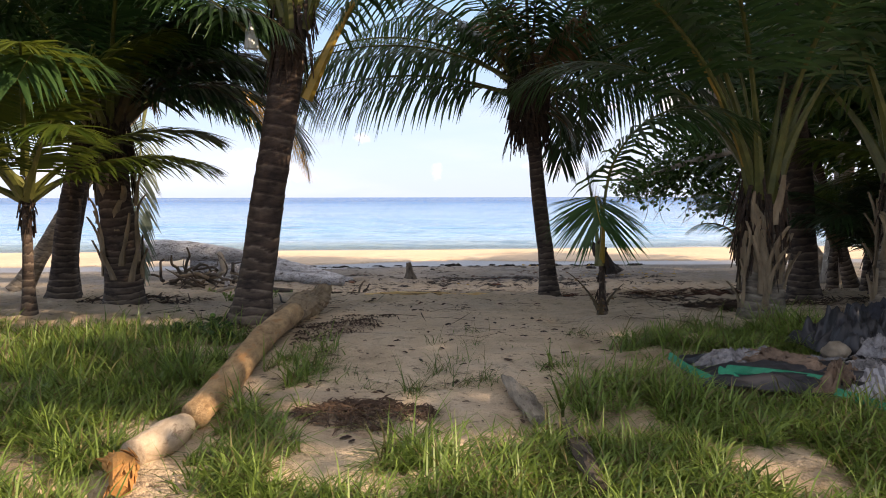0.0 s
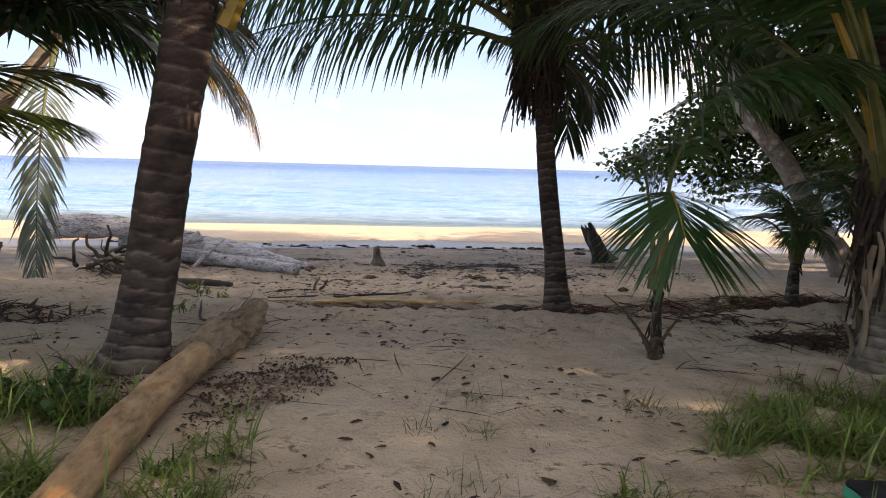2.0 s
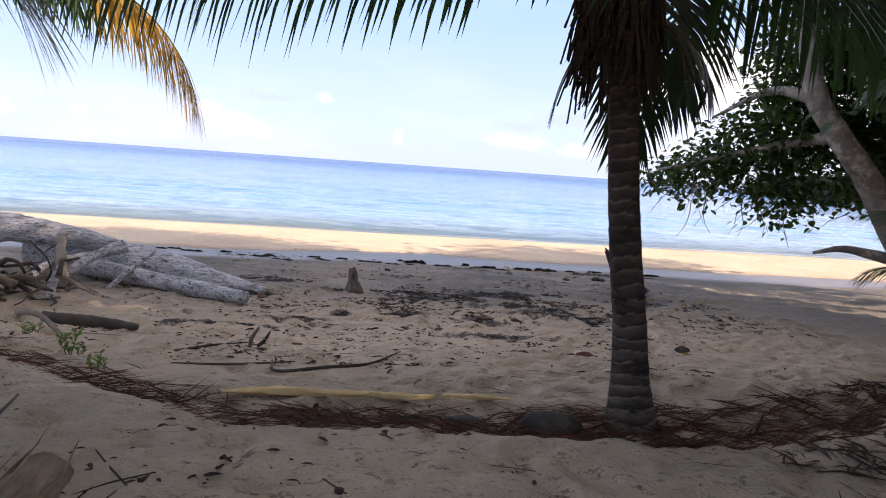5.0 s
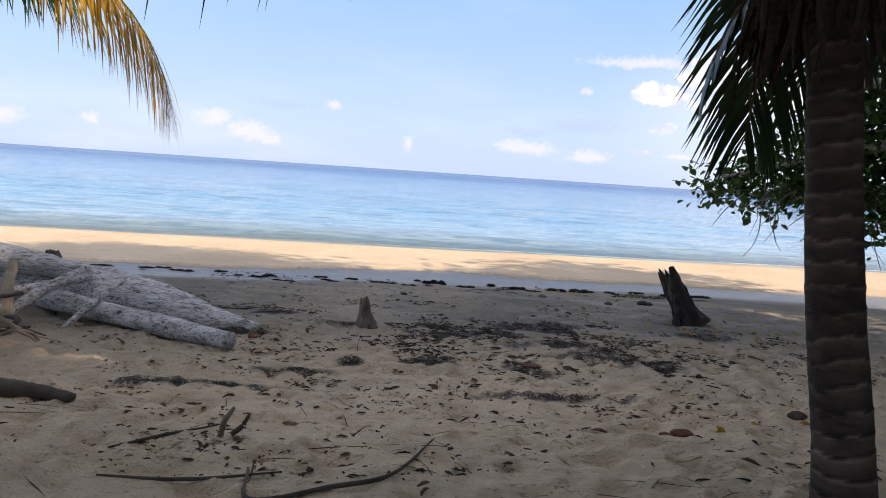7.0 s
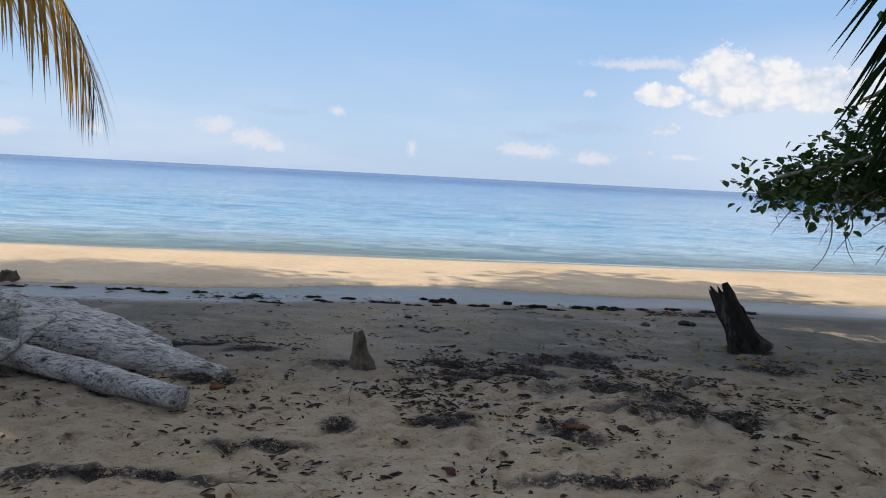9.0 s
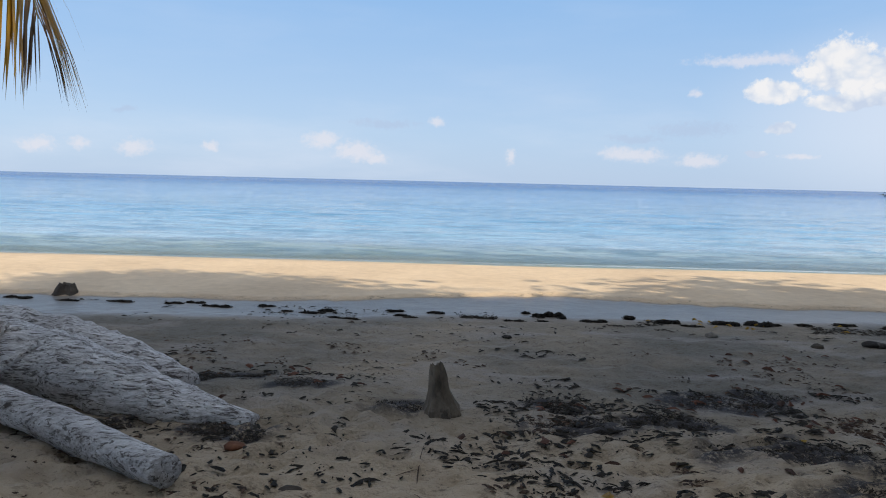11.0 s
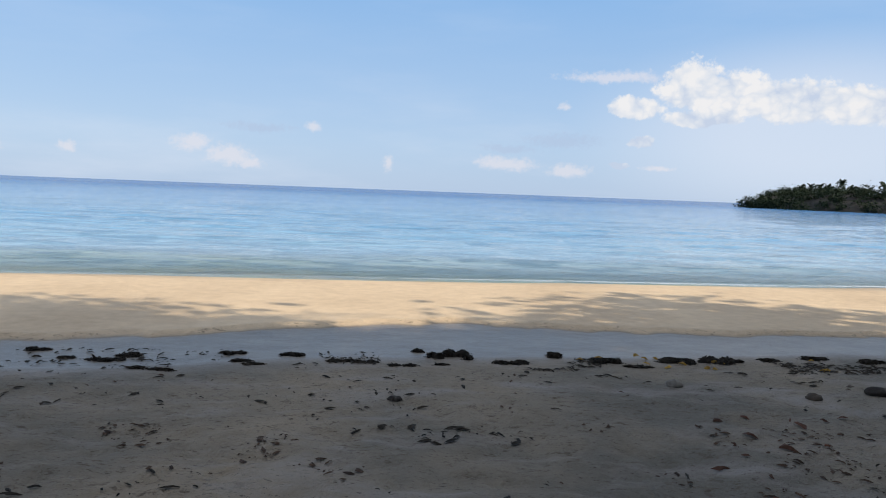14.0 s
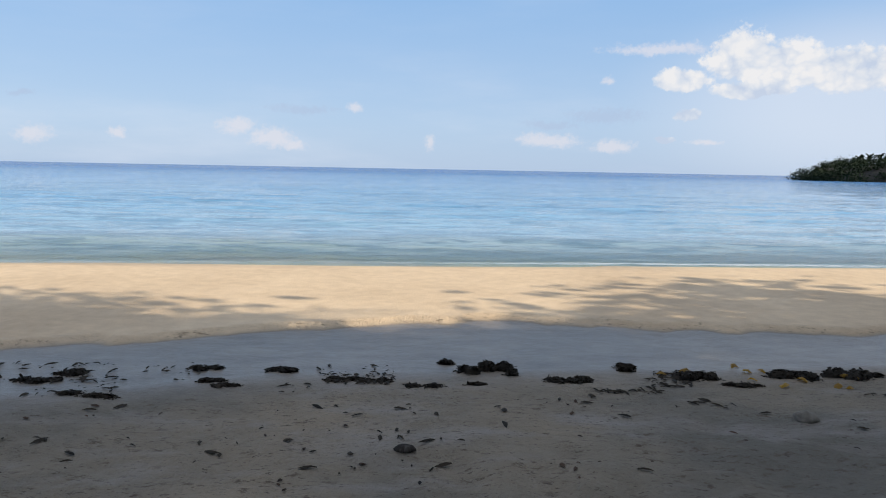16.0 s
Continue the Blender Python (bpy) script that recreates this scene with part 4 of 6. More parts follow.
# the palm that stands in the strip of red debris
palm("short coconut palm with drooping crown and dark fibre at its neck", [(1.51, 10.08, 0.05), (1.45, 10.15, 0.7), (1.36, 10.22, 1.5), (1.29, 10.27, 2.3), (1.22, 10.3, 3.0)], 0.118, 0.088,
     [(272, 25, 3.7, 54, {"h": -0.15, "leaf": 0.95, "power": 1.0, "droop": 1.8}), (262, 34, 3.7, 66, {"leaf": 0.95, "power": 1.0, "droop": 1.7}), (80, 22, 3.2, 55, {"h": -0.1, "leaf": 0.9, "power": 1.0, "droop": 1.6}), (286, 46, 4.3, 80, {"power": 1.0}), (258, 56, 4.2, 95), (312, 52, 4.0, 72), (350, 60, 3.6, 75), (26, 13, 2.9, 85, {"leaf": 0.85, "droop": 0.9, "mats": DARK, "count": 64, "sway": -14}), (40, 22, 3.1, 80, {"leaf": 0.85, "droop": 1.0, "mats": DARK, "count": 60, "sway": -28}), (30, 58, 3.6, 75), (76, 40, 4.0, 68), (106, 32, 3.8, 60), (60, 52, 4.2, 70), (90, 60, 4.4, 70), (68, 46, 3.6, 85), (88, 36, 3.1, 88, {"leaf": 0.9, "power": 1.0}), (98, 50, 4.0, 80), (120, 58, 4.2, 75),
      (150, 64, 3.4, 75), (190, 66, 3.4, 85), (225, 62, 3.6, 85), (60, 10, 1.0, 110, {"h": -0.2, "mats": DARK, "leaf": 0.4, "ragged": 0.5, "count": 30}), (110, 0, 0.8, 95, {"h": -0.3, "mats": DARK, "leaf": 0.35, "ragged": 0.5, "count": 30}), (285, -50, 0.75, 35, {"h": -0.3, "mats": DARK, "leaf": 0.2, "count": 20}),
      (280, 14, 1.3, 20, {"h": -0.05, "mats": DARK, "ragged": 0.75, "leaf": 0.4})] + [(20 + 40 * k, 62 + 9 * (k % 3), 1.3, 35, {"h": 0.0, "mats": DRY if k % 2 else DARK, "ragged": 0.5, "leaf": 0.45, "stem": 0.045}) for k in range(9)], 12, fibre=700, flare=0.7, fibre_len=0.36, fibre_r=2.7, mats=GREEN, leaf=0.82, droop=1.25, nuts=9)
# the sapling with the wide hanging fan
palm("young coconut sapling with a wide hanging fan frond", [(1.62, 7.27, 0.28), (1.62, 7.27, 0.5), (1.6, 7.25, 0.86)], 0.038, 0.026,
     [(190, 57, 1.6, 110, {"path": [(1.6, 7.24, 0.84), (1.57, 7.05, 1.18), (1.46, 6.68, 1.45), (1.36, 6.42, 1.5), (1.33, 6.24, 1.42), (1.34, 6.13, 1.27)], "leaf": 0.56, "droop": 0.34, "start": 0.54, "width": 0.017, "count": 58, "mats": [RACHIS_LIME, LEAF_FAN], "stem": 0.016, "lift": 0.0, "single": True}),
      (110, 80, 2.2, 100, {"path": [(1.6, 7.25, 0.84), (1.6, 7.2, 1.35), (1.68, 7.1, 1.85), (1.95, 6.95, 2.22), (2.4, 6.8, 2.35), (2.85, 6.7, 2.2)], "leaf": 0.75, "droop": 0.9, "start": 0.32, "width": 0.03, "count": 60, "stem": 0.018}),
      (275, 86, 0.95, 10, {"leaf": 0.3, "droop": 0.05, "spread": 0.18, "count": 30, "start": 0.4}),
      (300, 60, 0.5, 30, {"h": -0.5, "mats": DRY, "leaf": 0.05, "count": 4, "stem": 0.02}), (60, 55, 0.4, 30, {"h": -0.52, "mats": DRY, "leaf": 0.05, "count": 4, "stem": 0.02}), (190, 60, 0.3, 40, {"h": -0.55, "mats": DRY, "leaf": 0.05, "count": 4, "stem": 0.02})], 13, fibre=22, flare=0.7, fibre_len=0.2, leaf=0.5)
# thick young palm with many upright stalks
palm("thick young coconut palm with a shaggy boot-covered base", [(3.12, 7.0, 0.3), (3.15, 7.02, 0.8), (3.12, 7.05, 1.5)], 0.19, 0.15,
     [(270, 82, 4.2, 75), (290, 82, 4.4, 75), (250, 78, 4.2, 90), (320, 82, 4.4, 80), (0, 80, 4.2, 85), (40, 76, 4.2, 90), (80, 78, 4.2, 90), (120, 76, 4.0, 90), (170, 80, 4.0, 90), (215, 76, 4.2, 95), (305, 62, 3.4, 95),
      (262, 70, 4.4, 70, {"mats": [RACHIS_LIME, LEAF]}), (240, 66, 4.0, 85)], 14, mats=[RACHIS, LEAF], fibre=120, flare=0.35, bark=BARK_GREY, fibre_len=0.6, leaf=0.85, boots=44, start=0.3, stem=0.03)
palm("tall coconut palm with broad pale rings on its trunk", [(5.0, 9.9, 0.1), (4.95, 9.9, 0.9), (4.86, 9.9, 1.9), (4.72, 9.9, 3.0), (4.6, 9.9, 4.4), (4.5, 9.9, 5.6)], 0.19, 0.13,
     ring_of(13, 45, 3.6, 80, seed=15), 15, flare=0.35, ring=0.13, bark=BARK, mats=GREEN)
palm("stout coconut palm at the edge of the clearing", [(4.35, 6.9, 0.3), (4.4, 6.95, 0.9), (4.45, 7.0, 1.5)], 0.17, 0.14, ring_of(7, 74, 3.6, 80, seed=16), 16, bark=BARK_GREY, fibre=60, leaf=0.85, boots=34, start=0.3, stem=0.04)
palm("small wild palm with thin stems behind the clearing", [(4.8, 11.3, 0.0), (4.8, 11.3, 0.35), (4.82, 11.3, 0.6)], 0.07, 0.05, ring_of(12, 74, 1.25, 105, seed=17, leaf=0.36, width=0.016, count=44), 17, fibre=24, fibre_len=0.2, mats=GREEN)
for i, (px, py, ln) in enumerate([(5.5, 9.0, 1.7), (6.3, 10.4, 2.0), (5.9, 8.0, 1.5), (7.0, 11.8, 2.0), (7.4, 13.6, 1.8)]):
    palm("low wild palm with many thin stems in the thicket", [(px, py, 0.1), (px, py, 0.4), (px + 0.03, py, 0.6)], 0.08, 0.06, ring_of(13, 70, ln, 85, seed=120 + i, leaf=0.5, width=0.024, count=46), 120 + i, fibre=30, fibre_len=0.3, mats=GREEN if i % 2 else DARK, group="wild palms in the thicket")
# lime leaves on some crowns stand in for sun shining through the fronds
for i, (px, py, ph) in enumerate([(7.8, 12.4, 2.2), (7.2, 9.6, 2.6), (6.2, 7.9, 1.0), (8.6, 13.5, 4.2), (9.5, 10.2, 5.2), (7.3, 11.2, 3.2)]):
    palm("coconut palm in the thicket beside the beach", [(px, py, 0.1), (px + 0.1, py, ph * 0.5), (px + 0.05, py + 0.1, ph)], 0.16, 0.12, ring_of(11, 58, 3.6, 85, seed=30 + i), 30 + i, bark=BARK_GREY, fibre=40, leaf=0.85,
         mats=LIME if i in (1, 2, 5, 6) else GREEN)
palm("slender coconut palm in the thicket near the beach tree", [(8.2, 14.3, -0.2), (7.4, 14.3, 2.0), (6.6, 14.3, 4.0)], 0.12, 0.1, ring_of(13, 62, 2.5, 85, seed=47), 47, leaf=0.7, mats=LIME)
# palms on the other side
palm("thick coconut palm with peeling boots on its base", [(-3.62, 8.15, 0.25), (-3.62, 8.1, 0.8), (-3.64, 8.0, 1.5), (-3.68, 8.0, 2.3)], 0.2, 0.16,
     [(75, 50, 2.4, 120, {"mats": DARK}), (95, 55, 2.6, 115, {"mats": DARK}), (50, 60, 2.8, 110, {"mats": DARK}), (120, 60, 3.0, 100, {"mats": DARK}), (60, 66, 2.4, 135), (85, 62, 2.2, 130), (108, 66, 2.6, 110), (40, 74, 2.8, 95), (0, 75, 3.4, 80), (320, 70, 3.4, 85), (280, 68, 3.4, 85), (240, 66, 3.4, 90), (200, 66, 3.4, 85), (150, 64, 3.4, 85), (250, 40, 3.0, 75), (225, 34, 2.8, 70), (170, 44, 2.6, 90), (100, 38, 2.0, 100, {"mats": DARK}), (275, 46, 3.0, 95), (300, 30, 2.6, 80)],
     18, fibre=120, flare=0.3, fibre_len=0.5, boots=34, boot_top=0.7)
palm("slim coconut palm behind the others", [(-5.35, 10.2, 0.1), (-5.3, 10.2, 0.8), (-5.1, 10.2, 1.8), (-5.0, 10.2, 2.8)], 0.14, 0.11, ring_of(16, 66, 3.4, 70, seed=19), 19, fibre=50)
palm("young yellow-green coconut palm with a thin stem", [(-4.0, 6.9, 0.3), (-3.98, 6.88, 0.9), (-3.95, 6.85, 1.55)], 0.055, 0.04,
     [(30, 72, 2.1, 70), (75, 74, 2.0, 60), (150, 66, 2.0, 80), (195, 58, 2.2, 90), (240, 60, 2.2, 90), (280, 50, 2.2, 90), (330, 66, 2.2, 80), (220, 40, 2.0, 80), (262, 30, 1.9, 70), (82, 36, 1.75, 55), (64, 48, 1.9, 65), (140, 44, 1.9, 60)], 20, mats=LIME, fibre=24, fibre_len=0.25, leaf=0.6, droop=0.5)
# leaning palm nearer the water; one of its fronds hangs with a golden tip
palm("leaning coconut palm with a golden-tipped hanging frond", [(-8.3, 14.0, -0.3), (-7.5, 14.2, 1.1), (-6.75, 14.4, 2.4), (-6.3, 14.8, 3.2), (-6.05, 15.0, 3.72)], 0.16, 0.12,
     [(84, 16, 3.95, 97, {"mats": GOLD, "gold": (0.45, 0.93), "droop": 1.7, "leaf": 1.15, "spread": 1.8, "h": 0.05, "count": 120, "width": 0.04}), (40, 50, 3.4, 90), (0, 55, 3.4, 85), (300, 50, 3.4, 85), (250, 45, 3.4, 95), (215, 45, 3.4, 95), (275, 58, 3.4, 80), (330, 60, 3.2, 75),
      (165, -22, 4.4, 62, {"mats": PALE, "droop": 0.9, "h": -0.2, "power": 0.7})], 21, bark=BARK_GREY)
for i, (px, py, ph) in enumerate([(-6.6, 6.6, 3.4), (-7.6, 9.6, 3.8), (-5.6, 4.2, 3.8), (-6.5, 8.2, 3.3), (-5.0, 9.4, 2.3)]):
    palm("coconut palm in the grove", [(px, py, 0.2), (px + 0.1, py, ph * 0.5), (px + 0.3, py + 0.1, ph)], 0.16, 0.12, ring_of(14, 58, 3.6, 80, seed=50 + i), 50 + i, fibre=40, leaf=0.85)

# tall palms further along the shore, whose crowns throw the feathered shade on the beach
for i, (px, py, ph) in enumerate([(16.3, 14.4, 9.6), (17.6, 12.4, 11.6), (19.6, 10.0, 14.0), (13.4, 15.2, 8.6), (15.4, 16.4, 7.4), (14.4, 15.4, 9.6), (17.4, 13.2, 12.2), (19.0, 12.2, 13.4)]):
    palm("tall coconut palm beyond the thicket", [(px, py, -0.2), (px + 0.3, py, ph * 0.5), (px, py + 0.1, ph)], 0.18, 0.12, ring_of(15, 28, 3.9, 70, seed=80 + i), 80 + i, leaf=0.85, fibre=30)

# ---- broadleaf trees ----


def leaf_cloud(centres, count, size, seed, mat, at, name="crown", clump=5):
    """Many single folded heart-shaped leaves in small clumps inside several uneven lobes."""
    rnd = random.Random(seed)
    verts, faces = [], []
    total = sum(c[3] ** 2 for c in centres)
    for cx, cy, cz, r in centres:
        for _ in range(int(count / clump * r * r / total)):
            while True:
                o = Vector((rnd.uniform(-1, 1), rnd.uniform(-1, 1), rnd.uniform(-1, 1)))
                if 0.25 < o.length < 1:
                    break
            c = Vector((cx, cy, cz)) + Vector((o.x * r, o.y * r, o.z * r * 0.8))
            for _ in range(clump):
                p = c + Vector((rnd.gauss(0, 1), rnd.gauss(0, 1), rnd.gauss(0, 0.8))) * size * 1.1
                d = (Vector((rnd.uniform(-1, 1), rnd.uniform(-1, 1), rnd.uniform(-1.2, 0.3)))).normalized()
                a = d.cross(Vector((rnd.uniform(-0.5, 0.5), rnd.uniform(-0.5, 0.5), 1))).normalized()
                n = a.cross(d)
                s = size * rnd.uniform(0.6, 1.15)
                b = len(verts)
                verts += [p, p + d * s * 0.3 + a * s * 0.4 + n * s * 0.1, p + d * s * 0.7 + a * s * 0.3 + n * s * 0.08, p + d * s, p + d * s * 0.7 - a * s * 0.3 + n * s * 0.08, p + d * s * 0.3 - a * s * 0.4 + n * s * 0.1, p + d * s * 0.5]
                faces += [(b, b + 1, b + 2, b + 6), (b + 6, b + 2, b + 3), (b, b + 6, b + 4, b + 5), (b + 6, b + 3, b + 4)]
    return mesh_of(name, shifted(verts, at), faces, mat)


def broadleaf(label, points, r0, r1, limbs, centres, count, size, seed, twigs=40, name="broadleaf_tree"):
    x, y = points[0][:2]
    at = Vector((x, y, gz(x, y) - 0.05))
    th = thing(name, at, label, "tree", "beach trees")
    path = [Vector(p) for p in points]
    path[0].z = at.z
    v, f = tube(smooth_path(path, 26), lambda u: r0 + (r1 - r0) * u + 0.25 * r0 * math.exp(-u * 10), 12, wobble=0.16, seed=seed)
    part("trunk", mesh_of("trunk", shifted(v, at), f, BARK_TREE, smooth=True), th)
    rnd = random.Random(seed)
    for pts in limbs:
        v, f = tube(smooth_path(pts, 12), lambda u: r1 * (0.75 - 0.6 * u), 8, wobble=0.15, seed=seed)
        part("limb", mesh_of("limb", shifted(v, at), f, BARK_TREE, smooth=True), th)
    v, f = [], []
    for _ in range(twigs):
        cx, cy, cz, r = rnd.choice(centres)
        a = Vector((cx, cy, cz)) + Vector((rnd.uniform(-1, 1), rnd.uniform(-1, 1), rnd.uniform(-1, 1))) * r * 0.9
        b = a + Vector((rnd.uniform(-1, 1), rnd.uniform(-1, 1), rnd.uniform(-1.2, 0.2))) * r * 0.7
        m = a.lerp(b, 0.5) + Vector((rnd.uniform(-1, 1), rnd.uniform(-1, 1), 0.5)) * 0.1
        tube([a, m, b], lambda u: 0.010 - 0.007 * u, 4, v, f, cap=False)
    tagged(part("twigs", mesh_of("twigs", shifted(v, at), f, BARK_TREE), th), kind="stuff")
    part("crown", leaf_cloud(centres, count, size, seed, LEAF_BROAD, at), th, "dense dark green heart-shaped leaves")
    return th


# lobes and limbs around 7 m are unseen, added to darken the sand below
broadleaf("beach tree with dark heart-shaped leaves leaning over the sand", [(9.1, 17.0, -0.5), (8.3, 16.9, 0.65), (7.45, 16.9, 1.93), (6.9, 16.95, 2.6), (6.5, 17.1, 3.3), (6.4, 17.4, 4.4)], 0.23, 0.16,
          [[(6.9, 17.0, 2.6), (6.6, 17.8, 2.5), (5.8, 18.8, 2.2), (4.9, 19.6, 1.9)], [(6.5, 17.1, 3.2), (6.3, 18.2, 3.4), (5.8, 19.2, 3.0)], [(7.2, 17.0, 2.3), (7.6, 17.8, 2.6), (8.3, 18.4, 3.0)], [(6.4, 17.4, 4.2), (7.2, 18.4, 5.0), (8.2, 19.2, 5.6)], [(6.4, 17.4, 4.2), (6.2, 17.8, 5.8), (5.6, 18.0, 7.2)], [(6.4, 17.4, 4.2), (7.0, 18.2, 6.0), (7.0, 19.4, 7.4)],
           [(8.35, 16.9, 0.6), (7.7, 16.9, 0.72), (7.2, 16.95, 0.78), (6.75, 17.0, 0.68)], [(8.1, 16.9, 0.9), (8.6, 17.2, 1.4), (9.2, 17.6, 2.0)]],
          [(5.7, 19.3, 2.0, 0.75), (5.1, 19.9, 1.75, 0.45), (6.4, 18.9, 2.4, 0.9), (6.9, 18.2, 2.9, 1.0), (7.7, 18.0, 2.2, 1.0), (7.2, 18.6, 3.9, 1.1), (8.3, 18.6, 3.4, 1.3), (8.8, 18.0, 2.4, 1.1), (8.2, 19.2, 5.2, 1.4), (6.9, 18.6, 1.5, 0.6), (5.6, 18.0, 7.2, 1.3), (7.0, 19.5, 7.4, 1.5), (6.0, 16.4, 7.2, 1.3), (4.6, 19.4, 7.0, 1.1), (8.0, 17.2, 7.4, 1.5)], 25000, 0.15, 61, 110)
TWIG_TREE = bpy.data.objects["broadleaf_tree"]
for i in range(16):
    rnd = random.Random(900 + i)
    a = Vector((rnd.uniform(5.4, 7.6), rnd.uniform(18.3, 19.4), rnd.uniform(1.3, 1.9)))
    pts = [a]
    d = Vector((rnd.uniform(-0.6, 0.3), rnd.uniform(-0.3, 0.3), -0.6))
    for _ in range(4):
        d = (d + Vector((rnd.uniform(-0.5, 0.4), rnd.uniform(-0.3, 0.3), rnd.uniform(-0.35, 0.25)))).normalized()
        pts.append(pts[-1] + d * rnd.uniform(0.15, 0.3))
    v, f = tube(smooth_path(pts, 14), lambda u: 0.013 - 0.009 * u, 5)
    part("twig", mesh_of("twig", shifted(v, TWIG_TREE.location), f, BARK_TREE), TWIG_TREE, "bare hanging twig")
for i, (x, y, h, r) in enumerate([(11.2, 16.1, 8.6, 2.2), (12.5, 14.7, 9.6, 2.7), (11.8, 12.4, 9.6, 2.7), (12.5, 8.2, 9.8, 2.8), (11.6, 4.6, 9.4, 2.6), (11.8, -6.4, 9.4, 2.5), (12.4, 2.5, 8.6, 2.3), (9.2, 12.6, 7.0, 2.4), (8.6, 15.8, 8.8, 2.4), (11.6, 16.8, 8.2, 2.6), (17.0, 19.4, 7.4, 2.2),
                                   (16.8, 12.9, 11.0, 3.0), (17.2, 10.4, 12.5, 3.2), (17.0, 6.6, 13.0, 3.2), (17.0, -10.0, 12.6, 3.2)]):
    rnd = random.Random(70 + i)
    lobes = [(x + rnd.uniform(-1, 1) * r * 0.8, y + rnd.uniform(-1, 1) * r * 0.8, h * rnd.uniform(0.45 if x > 9 else 0.7, 1.0), r * rnd.uniform(0.5, 0.8)) for _ in range(11)]
    broadleaf("leafy beach tree in the thicket", [(x, y, 0), (x + 0.2, y, h * 0.4), (x, y + 0.2, h * 0.8)], 0.22, 0.1,
              [[(x, y, h * 0.5), (x + rnd.uniform(-1, 1), y + rnd.uniform(-1, 1), h * 0.7), lobes[k][:3]] for k in range(4)], lobes, 2400 if (x, y) == (8.6, 15.8) else 4600 if y > 7 else 4200, 0.34, 70 + i, 20)

# ---- driftwood and logs ----


def log_mesh(name, points, radii, mat, at, sides=14, n=26, wobble=0.14, seed=0, flat=1.0):
    pts = smooth_path(points, n)
    k = [i / (len(radii) - 1) for i in range(len(radii))]
    v, f = tube(pts, lambda u: float(np.interp(u, k, radii)), sides, wobble=wobble, seed=seed, flat=flat)
    return mesh_of(name, shifted(v, at), f, mat, smooth=True)


def log(name, label, points, radii, mat, seed, group="", category="log", **kw):
    at = Vector(points[0])
    return tagged(part_at(name, log_mesh(name, points, radii, mat, at, seed=seed, **kw), at), label, category, group)


def part_at(name, data, at):
    ob = new(name, data)
    ob.location = at
    return ob


def g3(x, y, up=0.0):
    return (x, y, gz(x, y) + up)


log("peeled_log", "long peeled tan log lying from the grass to the palm", [g3(-1.36, 3.86, 0.09), g3(-1.38, 4.6, 0.1), g3(-1.42, 5.5, 0.1), g3(-1.43, 6.2, 0.11), g3(-1.42, 6.8, 0.12)], [0.078, 0.09, 0.095, 0.098, 0.092], LOG_TAN, 3, "logs in the clearing", wobble=0.13, n=60, sides=20)
log("log_section", "short bleached section of a sawn log in grass", [g3(-1.385, 3.79, 0.06), g3(-1.42, 3.6, 0.07), g3(-1.49, 3.37, 0.05)], [0.06, 0.09, 0.07], LOG_PALE, 4, "logs in the clearing", wobble=0.1)
def splintered(name, label, points, radii, mat, seed, count, length, group="logs in the clearing", category="log"):
    """A rotten log: a lumpy core with long loose shards that lie along it and stand off it."""
    r = random.Random(seed)
    at = Vector(points[0])
    pts = smooth_path(points, 40)
    k = [i / (len(radii) - 1) for i in range(len(radii))]
    v, f = tube(pts, lambda u: float(np.interp(u, k, radii)) * 0.8, 18, wobble=0.42, seed=seed, flat=0.7)
    th = thing(name, at, label, category, group)
    part("core", mesh_of("core", shifted(v, at), f, mat), th)
    for _ in range(count):
        v, f = [], []
        i = r.randint(1, 37)
        t = (pts[i + 1] - pts[i]).normalized()
        w = r.uniform(-0.3, 3.44)
        side = Vector((-t.y, t.x, 0)).normalized()
        o = side * math.cos(w) + Vector((0, 0, 1)) * math.sin(w) * 0.8
        rad = float(np.interp(i / 39, k, radii)) * r.uniform(0.7, 1.1)
        d = (t * r.choice((1, 1, -1)) + o * r.uniform(-0.12, 0.16) + Vector((r.uniform(-1, 1), r.uniform(-1, 1), r.uniform(-1, 1))) * 0.15).normalized()
        p, ln, wd = pts[i] + o * rad * 0.92, length * r.uniform(0.3, 1.0), r.uniform(0.005, 0.016)
        a = d.cross(o).normalized()
        n = a.cross(d)
        b = len(v)
        for s, q in ((0.0, 0.6), (0.45, 1.0), (1.0, 0.15)):
            c = p + d * ln * (s - 0.4)
            v += [c - a * wd * q, c + n * wd * 0.5 * q, c + a * wd * q, c - n * wd * 0.4 * q]
        for m in (0, 4):
            for e in range(4):
                f.append((b + m + e, b + m + (e + 1) % 4, b + m + 4 + (e + 1) % 4, b + m + 4 + e))
        f += [(b + 3, b + 2, b + 1, b), (b + 8, b + 9, b + 10, b + 11)]
        part("splinter", mesh_of("splinter", shifted(v, at), f, mat), th)
    return th


splintered("rotten_log", "splintered rotten log half buried in the sand", [g3(-1.50, 6.85, 0.06), g3(-1.44, 7.3, 0.12), g3(-1.38, 7.8, 0.16), g3(-1.34, 8.12, 0.2)], [0.15, 0.19, 0.18, 0.10], HUSK, 6, 26, 0.3)
splintered("log_chunk", "orange broken chunk of rotten log in grass", [g3(-1.55, 3.30, 0.04), g3(-1.47, 3.22, 0.06), g3(-1.41, 3.05, 0.04)], [0.05, 0.08, 0.05], LOG_ORANGE, 5, 50, 0.16)
splintered("driftwood_piece", "grey cracked driftwood piece lying in the grass", [g3(0.42, 4.62, 0.04), g3(0.48, 4.2, 0.06), g3(0.53, 3.85, 0.03)], [0.06, 0.085, 0.06], WOOD_OLD, 7, 12, 0.22)
